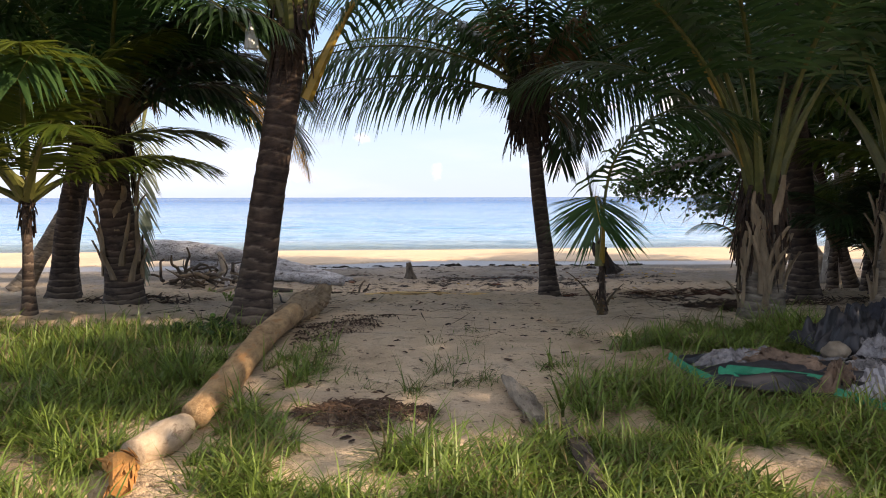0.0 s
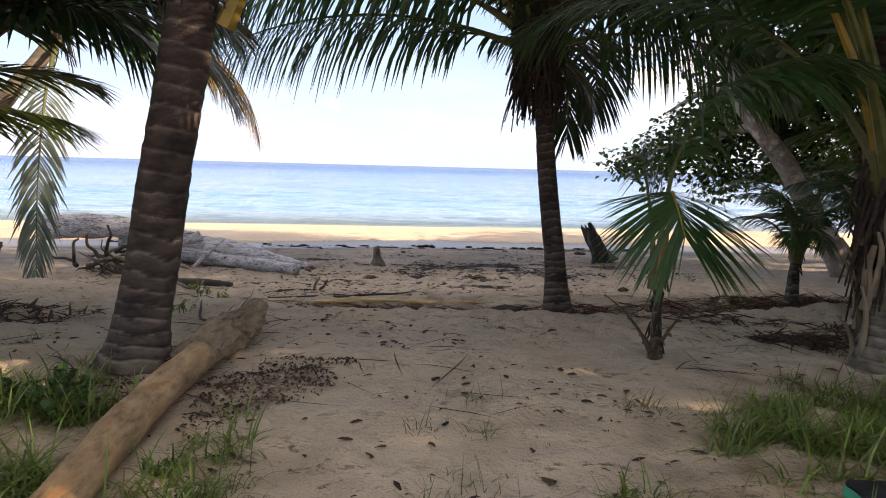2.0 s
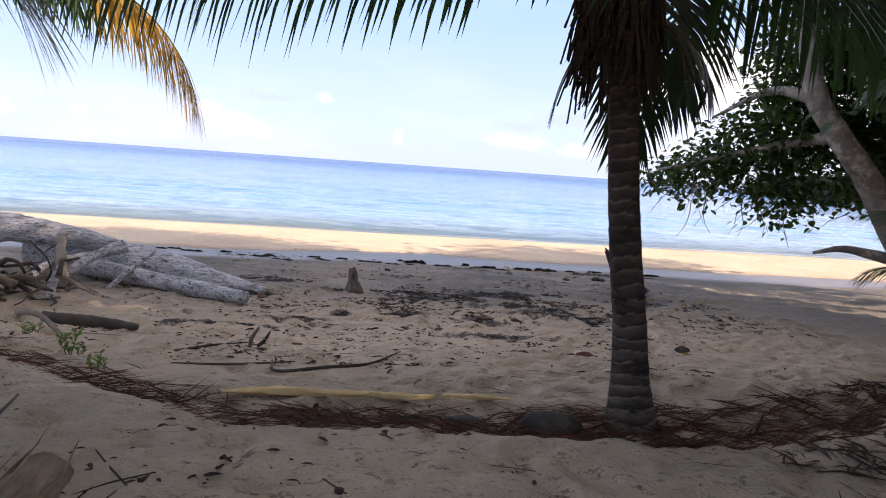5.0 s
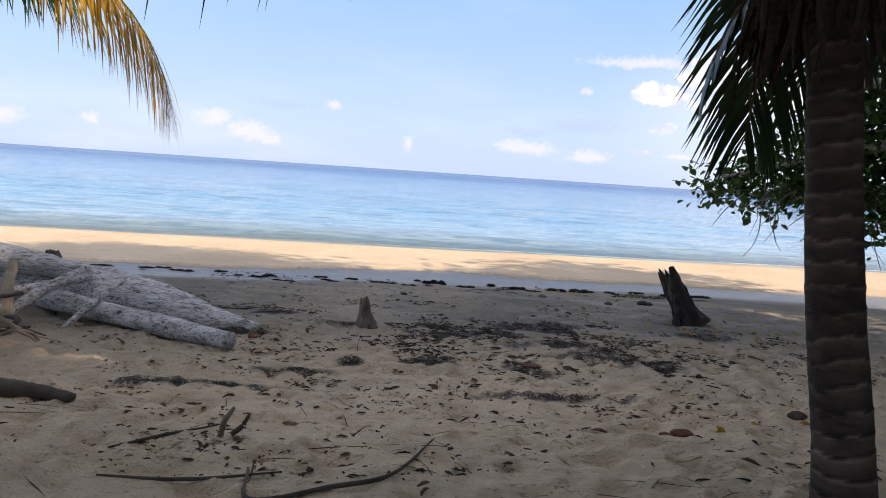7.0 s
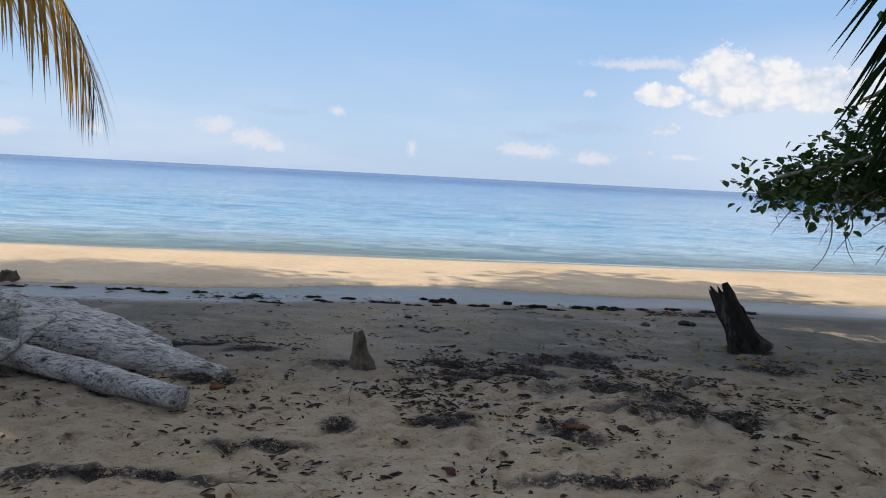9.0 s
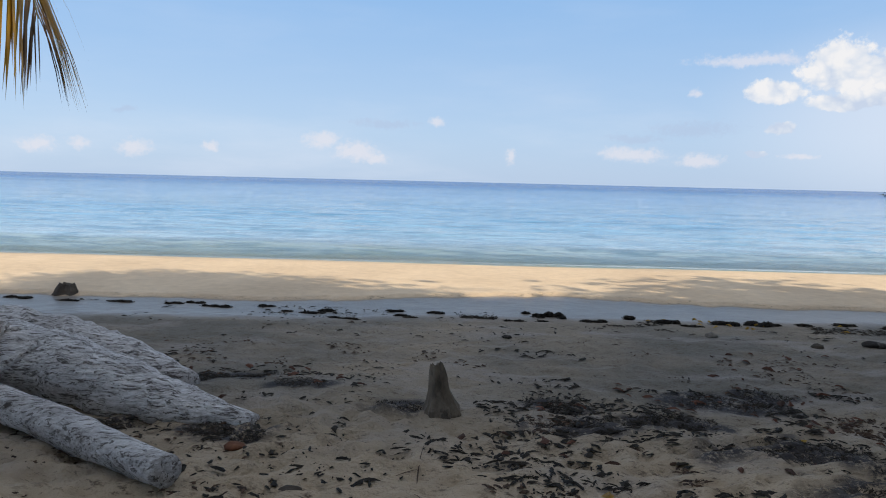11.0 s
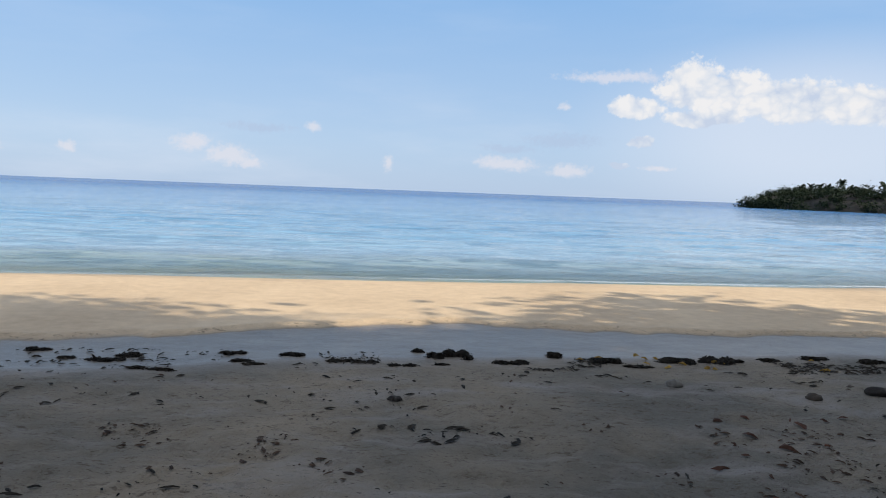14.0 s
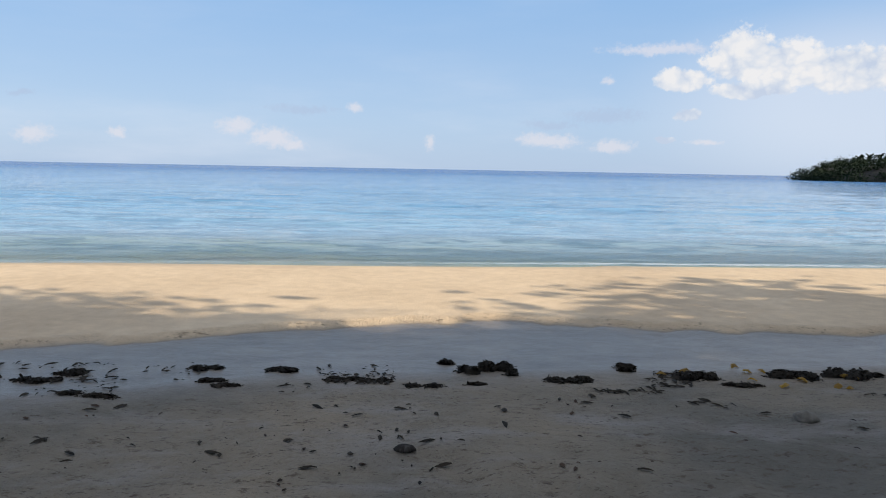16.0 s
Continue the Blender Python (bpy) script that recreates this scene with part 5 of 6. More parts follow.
splintered("driftwood_piece", "dark grey driftwood piece lying in the grass", [g3(0.66, 3.80, 0.04), g3(0.67, 3.4, 0.06), g3(0.67, 3.0, 0.04)], [0.05, 0.07, 0.06], DRIFT_DARK, 8, 10, 0.2)
BL = "bleached driftwood on the beach"
log("driftwood_log", "round bleached driftwood log lying on the sand", [g3(-2.14, 15.28, 0.10), g3(-3.0, 15.75, 0.12), g3(-3.9, 16.2, 0.15), g3(-4.9, 16.7, 0.2)], [0.095, 0.12, 0.125, 0.13], DRIFT_WHITE, 9, BL, n=40)
log("driftwood_log", "broad bleached driftwood trunk tapering into the sand", [g3(-2.1, 16.5, -0.02), g3(-2.7, 16.62, 0.05), g3(-3.5, 16.85, 0.14), g3(-4.6, 17.2, 0.25), g3(-6.0, 17.7, 0.3)], [0.1, 0.23, 0.34, 0.4, 0.42], DRIFT_WHITE, 10, BL, n=50, sides=22, wobble=0.18, flat=0.85)
log("driftwood_log", "second bleached driftwood trunk split from the first", [g3(-2.95, 17.32, 0.03), g3(-3.6, 17.6, 0.12), g3(-4.6, 18.0, 0.22), g3(-6.2, 18.5, 0.25)], [0.1, 0.22, 0.27, 0.28], DRIFT_WHITE, 11, BL, n=40, sides=18, wobble=0.18)
log("driftwood_log", "heavy bleached log lying on top of the heap", [(-4.35, 16.9, 0.06), (-5.2, 17.0, 0.18), (-6.3, 17.15, 0.24), (-7.6, 17.3, 0.2)], [0.1, 0.17, 0.24, 0.27], DRIFT_WHITE, 12, BL, n=40, sides=18, wobble=0.16)
for i, (a, b, c, r) in enumerate([((-4.9, 15.6, -0.36), (-4.6, 16.1, -0.05), (-4.3, 16.7, 0.18), 0.06), ((-4.15, 15.75, -0.38), (-3.95, 16.1, -0.12), (-3.75, 16.5, 0.1), 0.035), ((-4.6, 15.4, -0.38), (-4.9, 16.0, 0.0), (-5.2, 16.7, 0.2), 0.07),
                                  ((-5.2, 15.6, -0.35), (-5.0, 16.0, -0.1), (-4.2, 16.6, 0.1), 0.06), ((-4.4, 14.6, -0.38), (-4.45, 14.8, -0.15), (-4.4, 14.9, 0.06), 0.05)]):
    log("driftwood_branch", "bleached driftwood branch leaning on the heap", [a, b, c], [r, r * 1.1, r * 0.8], DRIFT_WHITE if i != 2 else DRIFT_GREY, 20 + i, BL, "branch", n=14, sides=9)


def root_tangle():
    rnd = random.Random(8)
    at = Vector(g3(-5.0, 14.7))
    th = thing("root_tangle", at, "tangled dark roots of an uprooted trunk", "roots", BL)
    for i in range(46):
        w, up = rnd.uniform(0, 6.28), rnd.uniform(0.1, 1.0)
        p = at + Vector((rnd.uniform(-0.75, 0.75), rnd.uniform(-0.45, 0.5), rnd.uniform(0.0, 0.35)))
        pts = [p]
        d = Vector((math.cos(w), math.sin(w), rnd.uniform(-0.3, 0.9)))
        for _ in range(4):
            d = (d + Vector((rnd.uniform(-0.8, 0.8), rnd.uniform(-0.8, 0.8), rnd.uniform(-0.7, 0.5)))).normalized()
            q = pts[-1] + d * rnd.uniform(0.09, 0.2)
            q.z = max(q.z, at.z + 0.02)
            pts.append(q)
        r = rnd.uniform(0.012, 0.045)
        v, f = tube(smooth_path(pts, 12), lambda u: r * (1 - 0.6 * u), 7, wobble=0.3, seed=i)
        part("root", mesh_of("root", shifted(v, at), f, DRIFT_DARK if i % 4 else DRIFT_GREY, smooth=True), th)


root_tangle()


def stump(name, label, x, y, height, radii, lean, mat, seed, jag=0.15, sides=28, flute=0.15, tall=0.0):
    """A weathered stub: fluted sides, a splintered top whose prongs stand highest on one side."""
    at = Vector(g3(x, y, -0.06))
    rnd = random.Random(seed)
    n = 18
    pts = smooth_path([at, at + Vector((lean[0] * 0.45, lean[1] * 0.45, height * 0.45)), at + Vector((lean[0], lean[1], height + 0.06))], n)
    k = [i / (len(radii) - 1) for i in range(len(radii))]
    v, f = tube(pts, lambda u: float(np.interp(u, k, radii)), sides, wobble=0.22, seed=seed, cap=False,
                shape=lambda u, w: 1 + flute * (0.6 * math.sin(3 * w + seed + u) + 0.5 * math.sin(5 * w + 2 * seed) + 0.35 * math.sin(11 * w + seed - 2 * u)))
    top = [(n - 1) * sides + q for q in range(sides)]
    for q, i in enumerate(top):
        w = 2 * math.pi * q / sides
        d = jag * height * (rnd.uniform(-0.8, 0.5) + tall * math.cos(w - 2.6))
        v[i] = v[i] + (pts[-1] - pts[-2]).normalized() * d
        v[i - sides] = v[i - sides] + (pts[-1] - pts[-2]).normalized() * d * 0.6
    hollow = sum((v[i] for i in top), Vector()) / sides - (pts[-1] - pts[-2]).normalized() * jag * height * 0.8
    v.append(hollow)
    for q in range(sides):
        f.append((top[q], top[(q + 1) % sides], len(v) - 1))
    return tagged(part_at(name, mesh_of(name, shifted(v, at), f, mat, smooth=False), at), label, "stump")


stump("pointed_stump", "small pointed grey wooden stump standing in the sand", -0.77, 17.0, 0.40, [0.13, 0.15, 0.14, 0.105, 0.075, 0.065, 0.045], (-0.05, 0.03), STUMP_GREY, 31, 0.08, 28, 0.17, 0.0)
stump("charred_stump", "dark charred jagged stump leaning in the sand", 4.52, 19.05, 0.82, [0.27, 0.22, 0.19, 0.175, 0.165, 0.15, 0.14], (-0.46, 0.2), CHAR, 32, 0.16, 32, 0.2, 0.5)
stump("charred_root", "dark stub of root beside the charred stump", 4.27, 19.0, 0.2, [0.1, 0.09, 0.07, 0.05], (-0.05, 0.05), CHAR, 36, 0.2, 18, 0.2)
stump("small_stump", "low broken brown stump on the sunlit beach", -7.7, 22.85, 0.13, [0.2, 0.19, 0.17, 0.12], (0.02, 0.0), DRIFT_DARK, 33, 0.45, 18, 0.25)


def pebble(name, label, x, y, r, sq, mat, seed, category="stone", cz=0.35):
    bm = bmesh.new()
    bmesh.ops.create_icosphere(bm, subdivisions=3, radius=r)
    for v in bm.verts:
        k = 1 + 0.25 * noise.noise(v.co * (1.6 / r) + Vector((seed, 0, 0)))
        v.co = Vector((v.co.x * k * sq[0], v.co.y * k * sq[1], v.co.z * k * sq[2]))
    for f in bm.faces:
        f.smooth = True
    me = bpy.data.meshes.new(name)
    bm.to_mesh(me)
    bm.free()
    me.materials.append(mat)
    return tagged(part_at(name, me, g3(x, y, r * sq[2] * cz)), label, category)


pebble("beach_stone", "smooth grey stone lying on the wet sand", 2.38, 21.2, 0.075, (1.1, 0.9, 0.6), STONE, 1)
pebble("coconut_husk", "broken brown coconut husk lying on sand", -0.3, 20.55, 0.055, (1.1, 0.7, 0.5), CHAR, 2, "husk")
pebble("beach_stone", "small pale stone on the dry sand", 2.8, 16.95, 0.085, (0.9, 0.9, 1.15), STONE, 3)
pebble("coconut_husk", "old brown coconut husk under the tree", 3.6, 20.9, 0.07, (1.1, 0.8, 0.6), DRIFT_DARK, 4, "husk")

for pts, radii, sd in (([g3(-1.2, 10.1, 0.03), g3(-0.85, 10.14, 0.05), g3(-0.5, 10.1, 0.05), g3(-0.25, 10.12, 0.04)], [0.02, 0.06, 0.045, 0.03], 40), ([g3(-0.3, 10.16, 0.04), g3(-0.05, 10.14, 0.05), g3(0.18, 10.22, 0.03)], [0.03, 0.055, 0.02], 45), ([g3(0.25, 10.3, 0.03), g3(0.5, 10.28, 0.05), g3(0.72, 10.32, 0.03)], [0.015, 0.04, 0.015], 46)):
    log("bark_strip", "pale yellow stripped palm stalk with sunlight in its colour, lying in the debris", pts, radii, STALK_LIT, sd, "stripped stalks in the debris", "bark", n=40, wobble=0.6, flat=0.45)
DB = "dead branches"
log("dead_branch", "dark half-buried log with a broken end", [g3(-3.85, 13.35, 0.05), g3(-3.3, 13.1, 0.07), g3(-2.72, 12.86, 0.04)], [0.07, 0.075, 0.035], DRIFT_DARK, 41, DB, "branch", wobble=0.3, n=30)
log("dead_branch", "grey stick lying across the sand", [g3(-4.31, 13.69, 0.04), g3(-3.7, 12.9, 0.12), g3(-3.06, 12.03, 0.03)], [0.035, 0.03, 0.02], DRIFT_GREY, 43, DB, "branch", n=20, sides=8)
log("dead_branch", "long thin dead branch lying on the sand", [g3(-1.1, 11.42, 0.02), g3(-0.98, 10.92, 0.03), g3(-0.6, 11.1, 0.03), g3(-0.29, 11.38, 0.03), g3(-0.03, 12.2, 0.03)], [0.008, 0.013, 0.015, 0.012, 0.005], DRIFT_DARK, 42, DB, "branch", n=40, sides=8)
log("dead_branch", "thin dead stem lying on the sand", [g3(-1.9, 11.35, 0.02), g3(-1.4, 11.25, 0.03), g3(-0.9, 11.35, 0.02)], [0.006, 0.012, 0.005], DRIFT_DARK, 47, DB, "branch", n=30, sides=7)
log("dead_branch", "crooked dark stick lying on the sand", [g3(-2.21, 9.59, 0.02), g3(-2.05, 9.0, 0.03), g3(-1.93, 8.58, 0.02), g3(-1.78, 8.45, 0.02)], [0.006, 0.011, 0.012, 0.009], DRIFT_DARK, 48, DB, "branch", n=30, sides=8)
log("dead_branch", "dry bent stems lying on the sand", [g3(-2.0, 11.75, 0.02), g3(-1.75, 12.0, 0.04), g3(-1.5, 12.35, 0.02)], [0.006, 0.012, 0.005], DRIFT_DARK, 49, DB, "branch", n=30, sides=7)
log("sand_twig", "small forked twig standing in the sand", [g3(-1.42, 12.06, -0.03), g3(-1.40, 12.07, 0.09), g3(-1.34, 12.08, 0.2)], [0.018, 0.02, 0.011], DRIFT_GREY, 44, DB, "branch", n=14, sides=9, wobble=0.4)
log("sand_twig", "bent side shoot of the forked twig", [g3(-1.35, 12.08, 0.02), g3(-1.29, 12.08, 0.07), g3(-1.24, 12.09, 0.16)], [0.018, 0.018, 0.008], DRIFT_DARK, 50, DB, "branch", n=12, sides=9, wobble=0.4)
for x, y, r, sq, mat, label, kind in ((3.32, 13.67, 0.07, (1.2, 0.9, 0.7), DRIFT_DARK, "dark brown coconut husk lying on sand", "husk"), (1.9, 12.77, 0.07, (1.3, 0.8, 0.6), HUSK_RED, "red-brown husk shard lying on sand", "husk"), (1.75, 12.7, 0.05, (1.2, 0.9, 0.6), HUSK_RED, "red-brown husk shard lying on sand", "husk"), (-1.05, 12.53, 0.05, (1.4, 0.8, 0.4), HUSK_RED, "curled red-brown leaf base on sand", "husk"), (4.36, 21.05, 0.12, (1.3, 0.8, 0.5), CHAR, "dark lump of weed-covered wood on sand", "husk"),
                                      (-2.04, 15.99, 0.06, (1.2, 0.8, 0.6), HUSK_RED, "brown husk lying beside the driftwood", "husk"), (1.13, 15.1, 0.07, (1.5, 0.7, 0.4), HUSK_RED, "red-brown leaf base lying on dark weed", "husk"), (1.55, 15.16, 0.045, (1.2, 0.9, 0.7), DRIFT_DARK, "small brown husk lying on sand", "husk"), (-1.46, 15.36, 0.05, (1.3, 0.7, 0.5), DRIFT_DARK, "small brown husk lying on sand", "husk"), (0.93, 9.9, 0.17, (1.2, 0.8, 0.55), DRIFT_DARK, "dark rounded stump end in the debris", "wood"), (0.35, 9.85, 0.1, (1.6, 0.8, 0.5), DRIFT_DARK, "dark lump of rotten wood in debris", "wood")):
    pebble("coconut_husk" if kind == "husk" else "rotten_wood", label, x, y, r, sq, mat, int(x * 10) + 50, kind)

# ---- grass ----


def blades(name, spots, mats, seed, height=(0.08, 0.34), width=0.0085, label="", split=0.15, lay=1.5):
    """Single bent blades; spots: rows of x, y, half sizes and how many."""
    r = np.random.RandomState(seed)
    xs_, ys_ = [], []
    for x, y, rx, ry, n in spots:
        tufts = max(1, n // 34)
        w, q = r.uniform(0, 6.283, tufts), np.sqrt(r.uniform(0, 1, tufts))
        tx, ty = x + np.cos(w) * q * rx, y + np.sin(w) * q * ry
        k = r.randint(0, tufts, n)
        xs_.append(tx[k] + r.normal(0, 0.065, n))
        ys_.append(ty[k] + r.normal(0, 0.065, n))
    x, y = np.concatenate(xs_), np.concatenate(ys_)
    keep = ~((np.abs(x + 1.42) < 0.16) & (y > 2.9) & (y < 7)) & ~((x > 1.62) & (x < 4.0) & (y > 4.3) & (y < 5.25))
    keep &= vnoise(x, y, 0.55, 61) + 0.6 * vnoise(x, y, 0.2, 62) > -0.26
    x, y = x[keep], y[keep]
    n = len(x)
    z = ground_z(x, y) - 0.01
    h = (height[0] + (height[1] - height[0]) * r.uniform(0, 1, n) ** 1.6) * (0.85 + 0.4 * vnoise(x, y, 0.6, 9)) * 1.25
    w = r.uniform(0, 6.283, n)
    rise, bend = r.uniform(0.35, 1.5, n), lay * r.uniform(0.2, 1, n)
    dx, dy = np.cos(w), np.sin(w)
    px, py = -np.sin(w + 0.5), np.cos(w + 0.5)
    v = np.zeros((n, 7, 3))
    along, up = np.zeros(n), np.zeros(n)
    for j, wd in enumerate((1.0, 0.9, 0.65, 0.0)):
        cx, cy, cz = x + dx * along, y + dy * along, z + np.maximum(up, 0.004)
        if j < 3:
            for k, o in ((-1, 0), (1, 1)):
                v[:, 2 * j + o] = np.column_stack([cx + k * px * width * wd / 2, cy + k * py * width * wd / 2, cz])
        else:
            v[:, 6] = np.column_stack([cx, cy, cz])
        e = rise - bend * (j + 0.5) / 3
        along, up = along + np.cos(e) * h / 3, up + np.sin(e) * h / 3
    base = (np.arange(n) * 7)[:, None]
    quads = np.concatenate([base + np.array([0, 1, 3, 2]), base + np.array([2, 3, 5, 4])]).tolist()
    tris = (base + np.array([4, 5, 6])).tolist()
    dry = (r.uniform(0, 1, n) < split).astype(int)
    me = mesh_of(name, v.reshape(-1, 3).tolist(), quads + tris, mats, np.concatenate([dry, dry, dry]).tolist())
    return tagged(new(name, me), label, "grass", kind="stuff")


blades("grass", [(-2.7, 4.4, 1.25, 1.9, 27000), (-4.3, 5.0, 1.3, 1.6, 11000), (-2.3, 5.9, 0.9, 0.7, 3900), (-1.0, 3.9, 0.28, 0.9, 1950), (-1.05, 5.3, 0.22, 0.7, 700), (2.1, 3.7, 1.1, 1.0, 19000), (1.3, 4.2, 0.55, 0.7, 3900),
                 (2.7, 5.75, 0.9, 0.45, 3400), (3.6, 3.6, 1.2, 0.6, 3500), (0.75, 3.2, 0.5, 0.6, 3600), (-0.3, 3.1, 0.7, 0.35, 2550), (-2.5, 2.0, 1.8, 1.2, 3500), (2.0, 2.0, 1.6, 1.0, 3000), (1.1, 3.35, 0.7, 0.55, 4200), (-0.45, 3.2, 0.55, 0.45, 2200), (-2.1, 3.1, 0.8, 0.5, 4500), (1.6, 4.35, 0.4, 0.4, 1800), (3.0, 3.2, 1.0, 0.6, 4500), (2.35, 5.85, 0.8, 0.5, 5200), (1.75, 5.5, 0.4, 0.35, 1400), (0.95, 5.4, 0.4, 0.22, 450), (3.4, 6.2, 0.7, 0.4, 2400)],
       [GRASS, GRASS_DRY], 1, (0.07, 0.33), 0.0105, "lush green grass growing in the sand", 0.15, 2.3)
blades("grass_tuft", [(-0.08, 4.4, 0.22, 0.15, 260), (1.0, 5.3, 0.45, 0.3, 420), (-0.75, 5.2, 0.3, 0.4, 160), (0.2, 5.9, 0.35, 0.4, 110), (0.55, 5.5, 0.4, 0.3, 130), (0.0, 5.0, 0.3, 0.2, 120), (0.35, 4.6, 0.3, 0.3, 220), (1.5, 6.1, 0.5, 0.3, 220),
                      (2.6, 6.6, 0.8, 0.4, 420), (-0.45, 4.7, 0.3, 0.2, 120), (-2.6, 7.2, 0.6, 0.4, 220), (3.6, 7.2, 0.7, 0.4, 160)],
       [GRASS, GRASS_DRY], 2, (0.05, 0.24), 0.005, "sparse thin tufts of beach grass", 0.4, 1.9)

# ---- debris on the sand ----


def litter(name, label, spots, mat, seed, size=(0.04, 0.14), width=(0.008, 0.03), curl=0.3, lift=0.02, kind="stuff", category="debris", along=False, tilt=0.4):
    """Curled strips, dry leaves and twigs lying on the ground; spots: x, y, half sizes, how many, and how high they heap."""
    r = random.Random(seed)
    verts, faces = [], []
    for x, y, rx, ry, n, heap in spots:
        for _ in range(n):
            w, q = r.uniform(0, 6.283), math.sqrt(r.random())
            px, py = x + math.cos(w) * q * rx, y + math.sin(w) * q * ry
            while rx > 2 and float(vnoise(px, py, 0.9, seed) + 0.7 * vnoise(px, py, 0.3, seed + 1)) < 0.25:
                w, q = r.uniform(0, 6.283), math.sqrt(r.random())
                px, py = x + math.cos(w) * q * rx, y + math.sin(w) * q * ry
            a = r.gauss(0.05, 0.35) if along else r.uniform(0, 6.283)
            k = r.random() ** 1.8
            ln, wd = size[0] + (size[1] - size[0]) * k, width[0] + (width[1] - width[0]) * k * r.uniform(0.5, 1)
            d, s = Vector((math.cos(a), math.sin(a), r.uniform(-0.12, 0.12) if heap < 0.03 else r.uniform(-0.4, 0.4))), Vector((-math.sin(a), math.cos(a), r.uniform(-tilt, tilt)))
            c = Vector((px, py, gz(px, py) + 0.008 + heap * (1 - q) * r.random()))
            bend, b = r.uniform(-curl, curl), len(verts)
            for j in range(4):
                t = j / 3 - 0.5
                k = (0.4, 1.0, 0.85, 0.15)[j]
                m = c + d * ln * t + s * bend * ln * (t * t - 0.1) + Vector((0, 0, lift * (1 - abs(t) * 2) * r.uniform(0.2, 1)))
                verts += [m - s * wd * k * r.uniform(0.1, 0.8), m + s * wd * k * r.uniform(0.1, 0.8), m + Vector((0, 0, wd * 0.3 * k))]
            for j in range(3):
                e = b + 3 * j
                faces += [(e, e + 2, e + 5, e + 3), (e + 2, e + 1, e + 4, e + 5)]
    return tagged(new(name, mesh_of(name, verts, faces, mat)), label, category, kind=kind)


tr = [(np.interp(u, range(len(TRENCH_X)), TRENCH_X), np.interp(u, range(len(TRENCH_X)), TRENCH_Y)) for u in np.linspace(0.8, 9.6, 26)]
for label, mat, seed, dense in (("red-brown roots and dead palm fibre in a long strip", LITTER_RED, 41, 1.0), ("dark dead leaves and twigs in a long strip", LITTER, 42, 0.55)):
    litter("root_debris", label, [(a, b + (0.03 if a < 0.8 else 0.1), 0.36, float(np.interp(a, [-5, -1, 0.6, 1.6], [0.16, 0.2, 0.3, 0.5])), int(dense * np.interp(a, [-5, -1, 0.6, 1.6], [26, 46, 80, 150]) * (0.45 + 0.55 * math.sin(7.3 * a + seed) ** 2)), 0.045) for a, b in tr], mat, seed, (0.08, 0.55), (0.006, 0.024), along=True)
litter("leaf_pile", "heap of dark dead leaves and husk strips in grass", [(-0.45, 4.05, 0.42, 0.24, 900, 0.06)], LITTER, 43, (0.02, 0.16), (0.005, 0.02))
litter("leaf_pile", "dark husk shreds spread beside the rotten log", [(-0.95, 6.5, 0.4, 0.42, 420, 0.015), (-0.8, 6.9, 0.35, 0.15, 160, 0.02), (-1.15, 6.1, 0.15, 0.4, 160, 0.02), (-1.75, 6.3, 0.25, 0.4, 160, 0.05)], LITTER, 44, (0.01, 0.05), (0.008, 0.025), tilt=0.2)
litter("leaf_pile", "dry fallen palm strips under the young palms", [(3.2, 7.9, 0.55, 0.32, 260, 0.06), (2.9, 9.2, 0.9, 0.4, 120, 0.02), (4.4, 8.6, 0.9, 0.5, 260, 0.05), (-3.6, 8.6, 0.8, 0.5, 200, 0.04), (4.5, 11.3, 0.8, 0.5, 200, 0.05)], LITTER, 45, (0.1, 0.4), (0.01, 0.035))
litter("beach_litter", "scattered dark leaves and weed scraps on sand", [(0, 15.8, 6.0, 4.6, 2600, 0), (0.5, 8.0, 4.0, 2.2, 420, 0), (0.0, 5.2, 1.5, 1.6, 160, 0), (0.0, 20.3, 6.0, 1.6, 60, 0), (1.8, 16.6, 2.6, 1.4, 600, 0)], LITTER, 46, (0.015, 0.085), (0.010, 0.042), 0.15, lift=0.006, tilt=0.12)
litter("beach_litter", "dark curled leaves and husk scraps on sand", [(0.0, 16.8, 6.0, 3.0, 2000, 0), (2.2, 16.8, 3.2, 1.8, 1700, 0), (0.0, 13.2, 5.0, 1.8, 160, 0), (0.3, 20.4, 6.0, 1.3, 50, 0)], WEED, 146, (0.015, 0.12), (0.010, 0.048), 0.15, lift=0.008, tilt=0.12)
litter("beach_twigs", "thin dry twigs and stalks lying on sand", [(0, 13.0, 5.0, 4.0, 130, 0), (0.5, 7.6, 3.5, 1.6, 110, 0), (3.5, 8.3, 1.6, 1.2, 60, 0)], LITTER, 47, (0.2, 0.7), (0.006, 0.014), 0.15)
litter("tide_scraps", "small dark weed scraps along the tide line", [(-1.0, 22.2, 7.5, 0.4, 260, 0), (2.5, 22.2, 4.0, 0.32, 460, 0), (0.0, 21.2, 6.0, 1.0, 160, 0)], WEED, 58, (0.02, 0.12), (0.012, 0.045), 0.15, lift=0.006, tilt=0.1)
litter("fallen_leaves", "yellow and orange fallen leaves on sand", [(4.8, 18.9, 1.3, 1.2, 26, 0), (3.3, 22.4, 1.8, 0.4, 14, 0), (2.2, 15.0, 2.5, 2.5, 9, 0)], LEAF_GOLD, 59, (0.08, 0.13), (0.05, 0.08), lift=0.02)
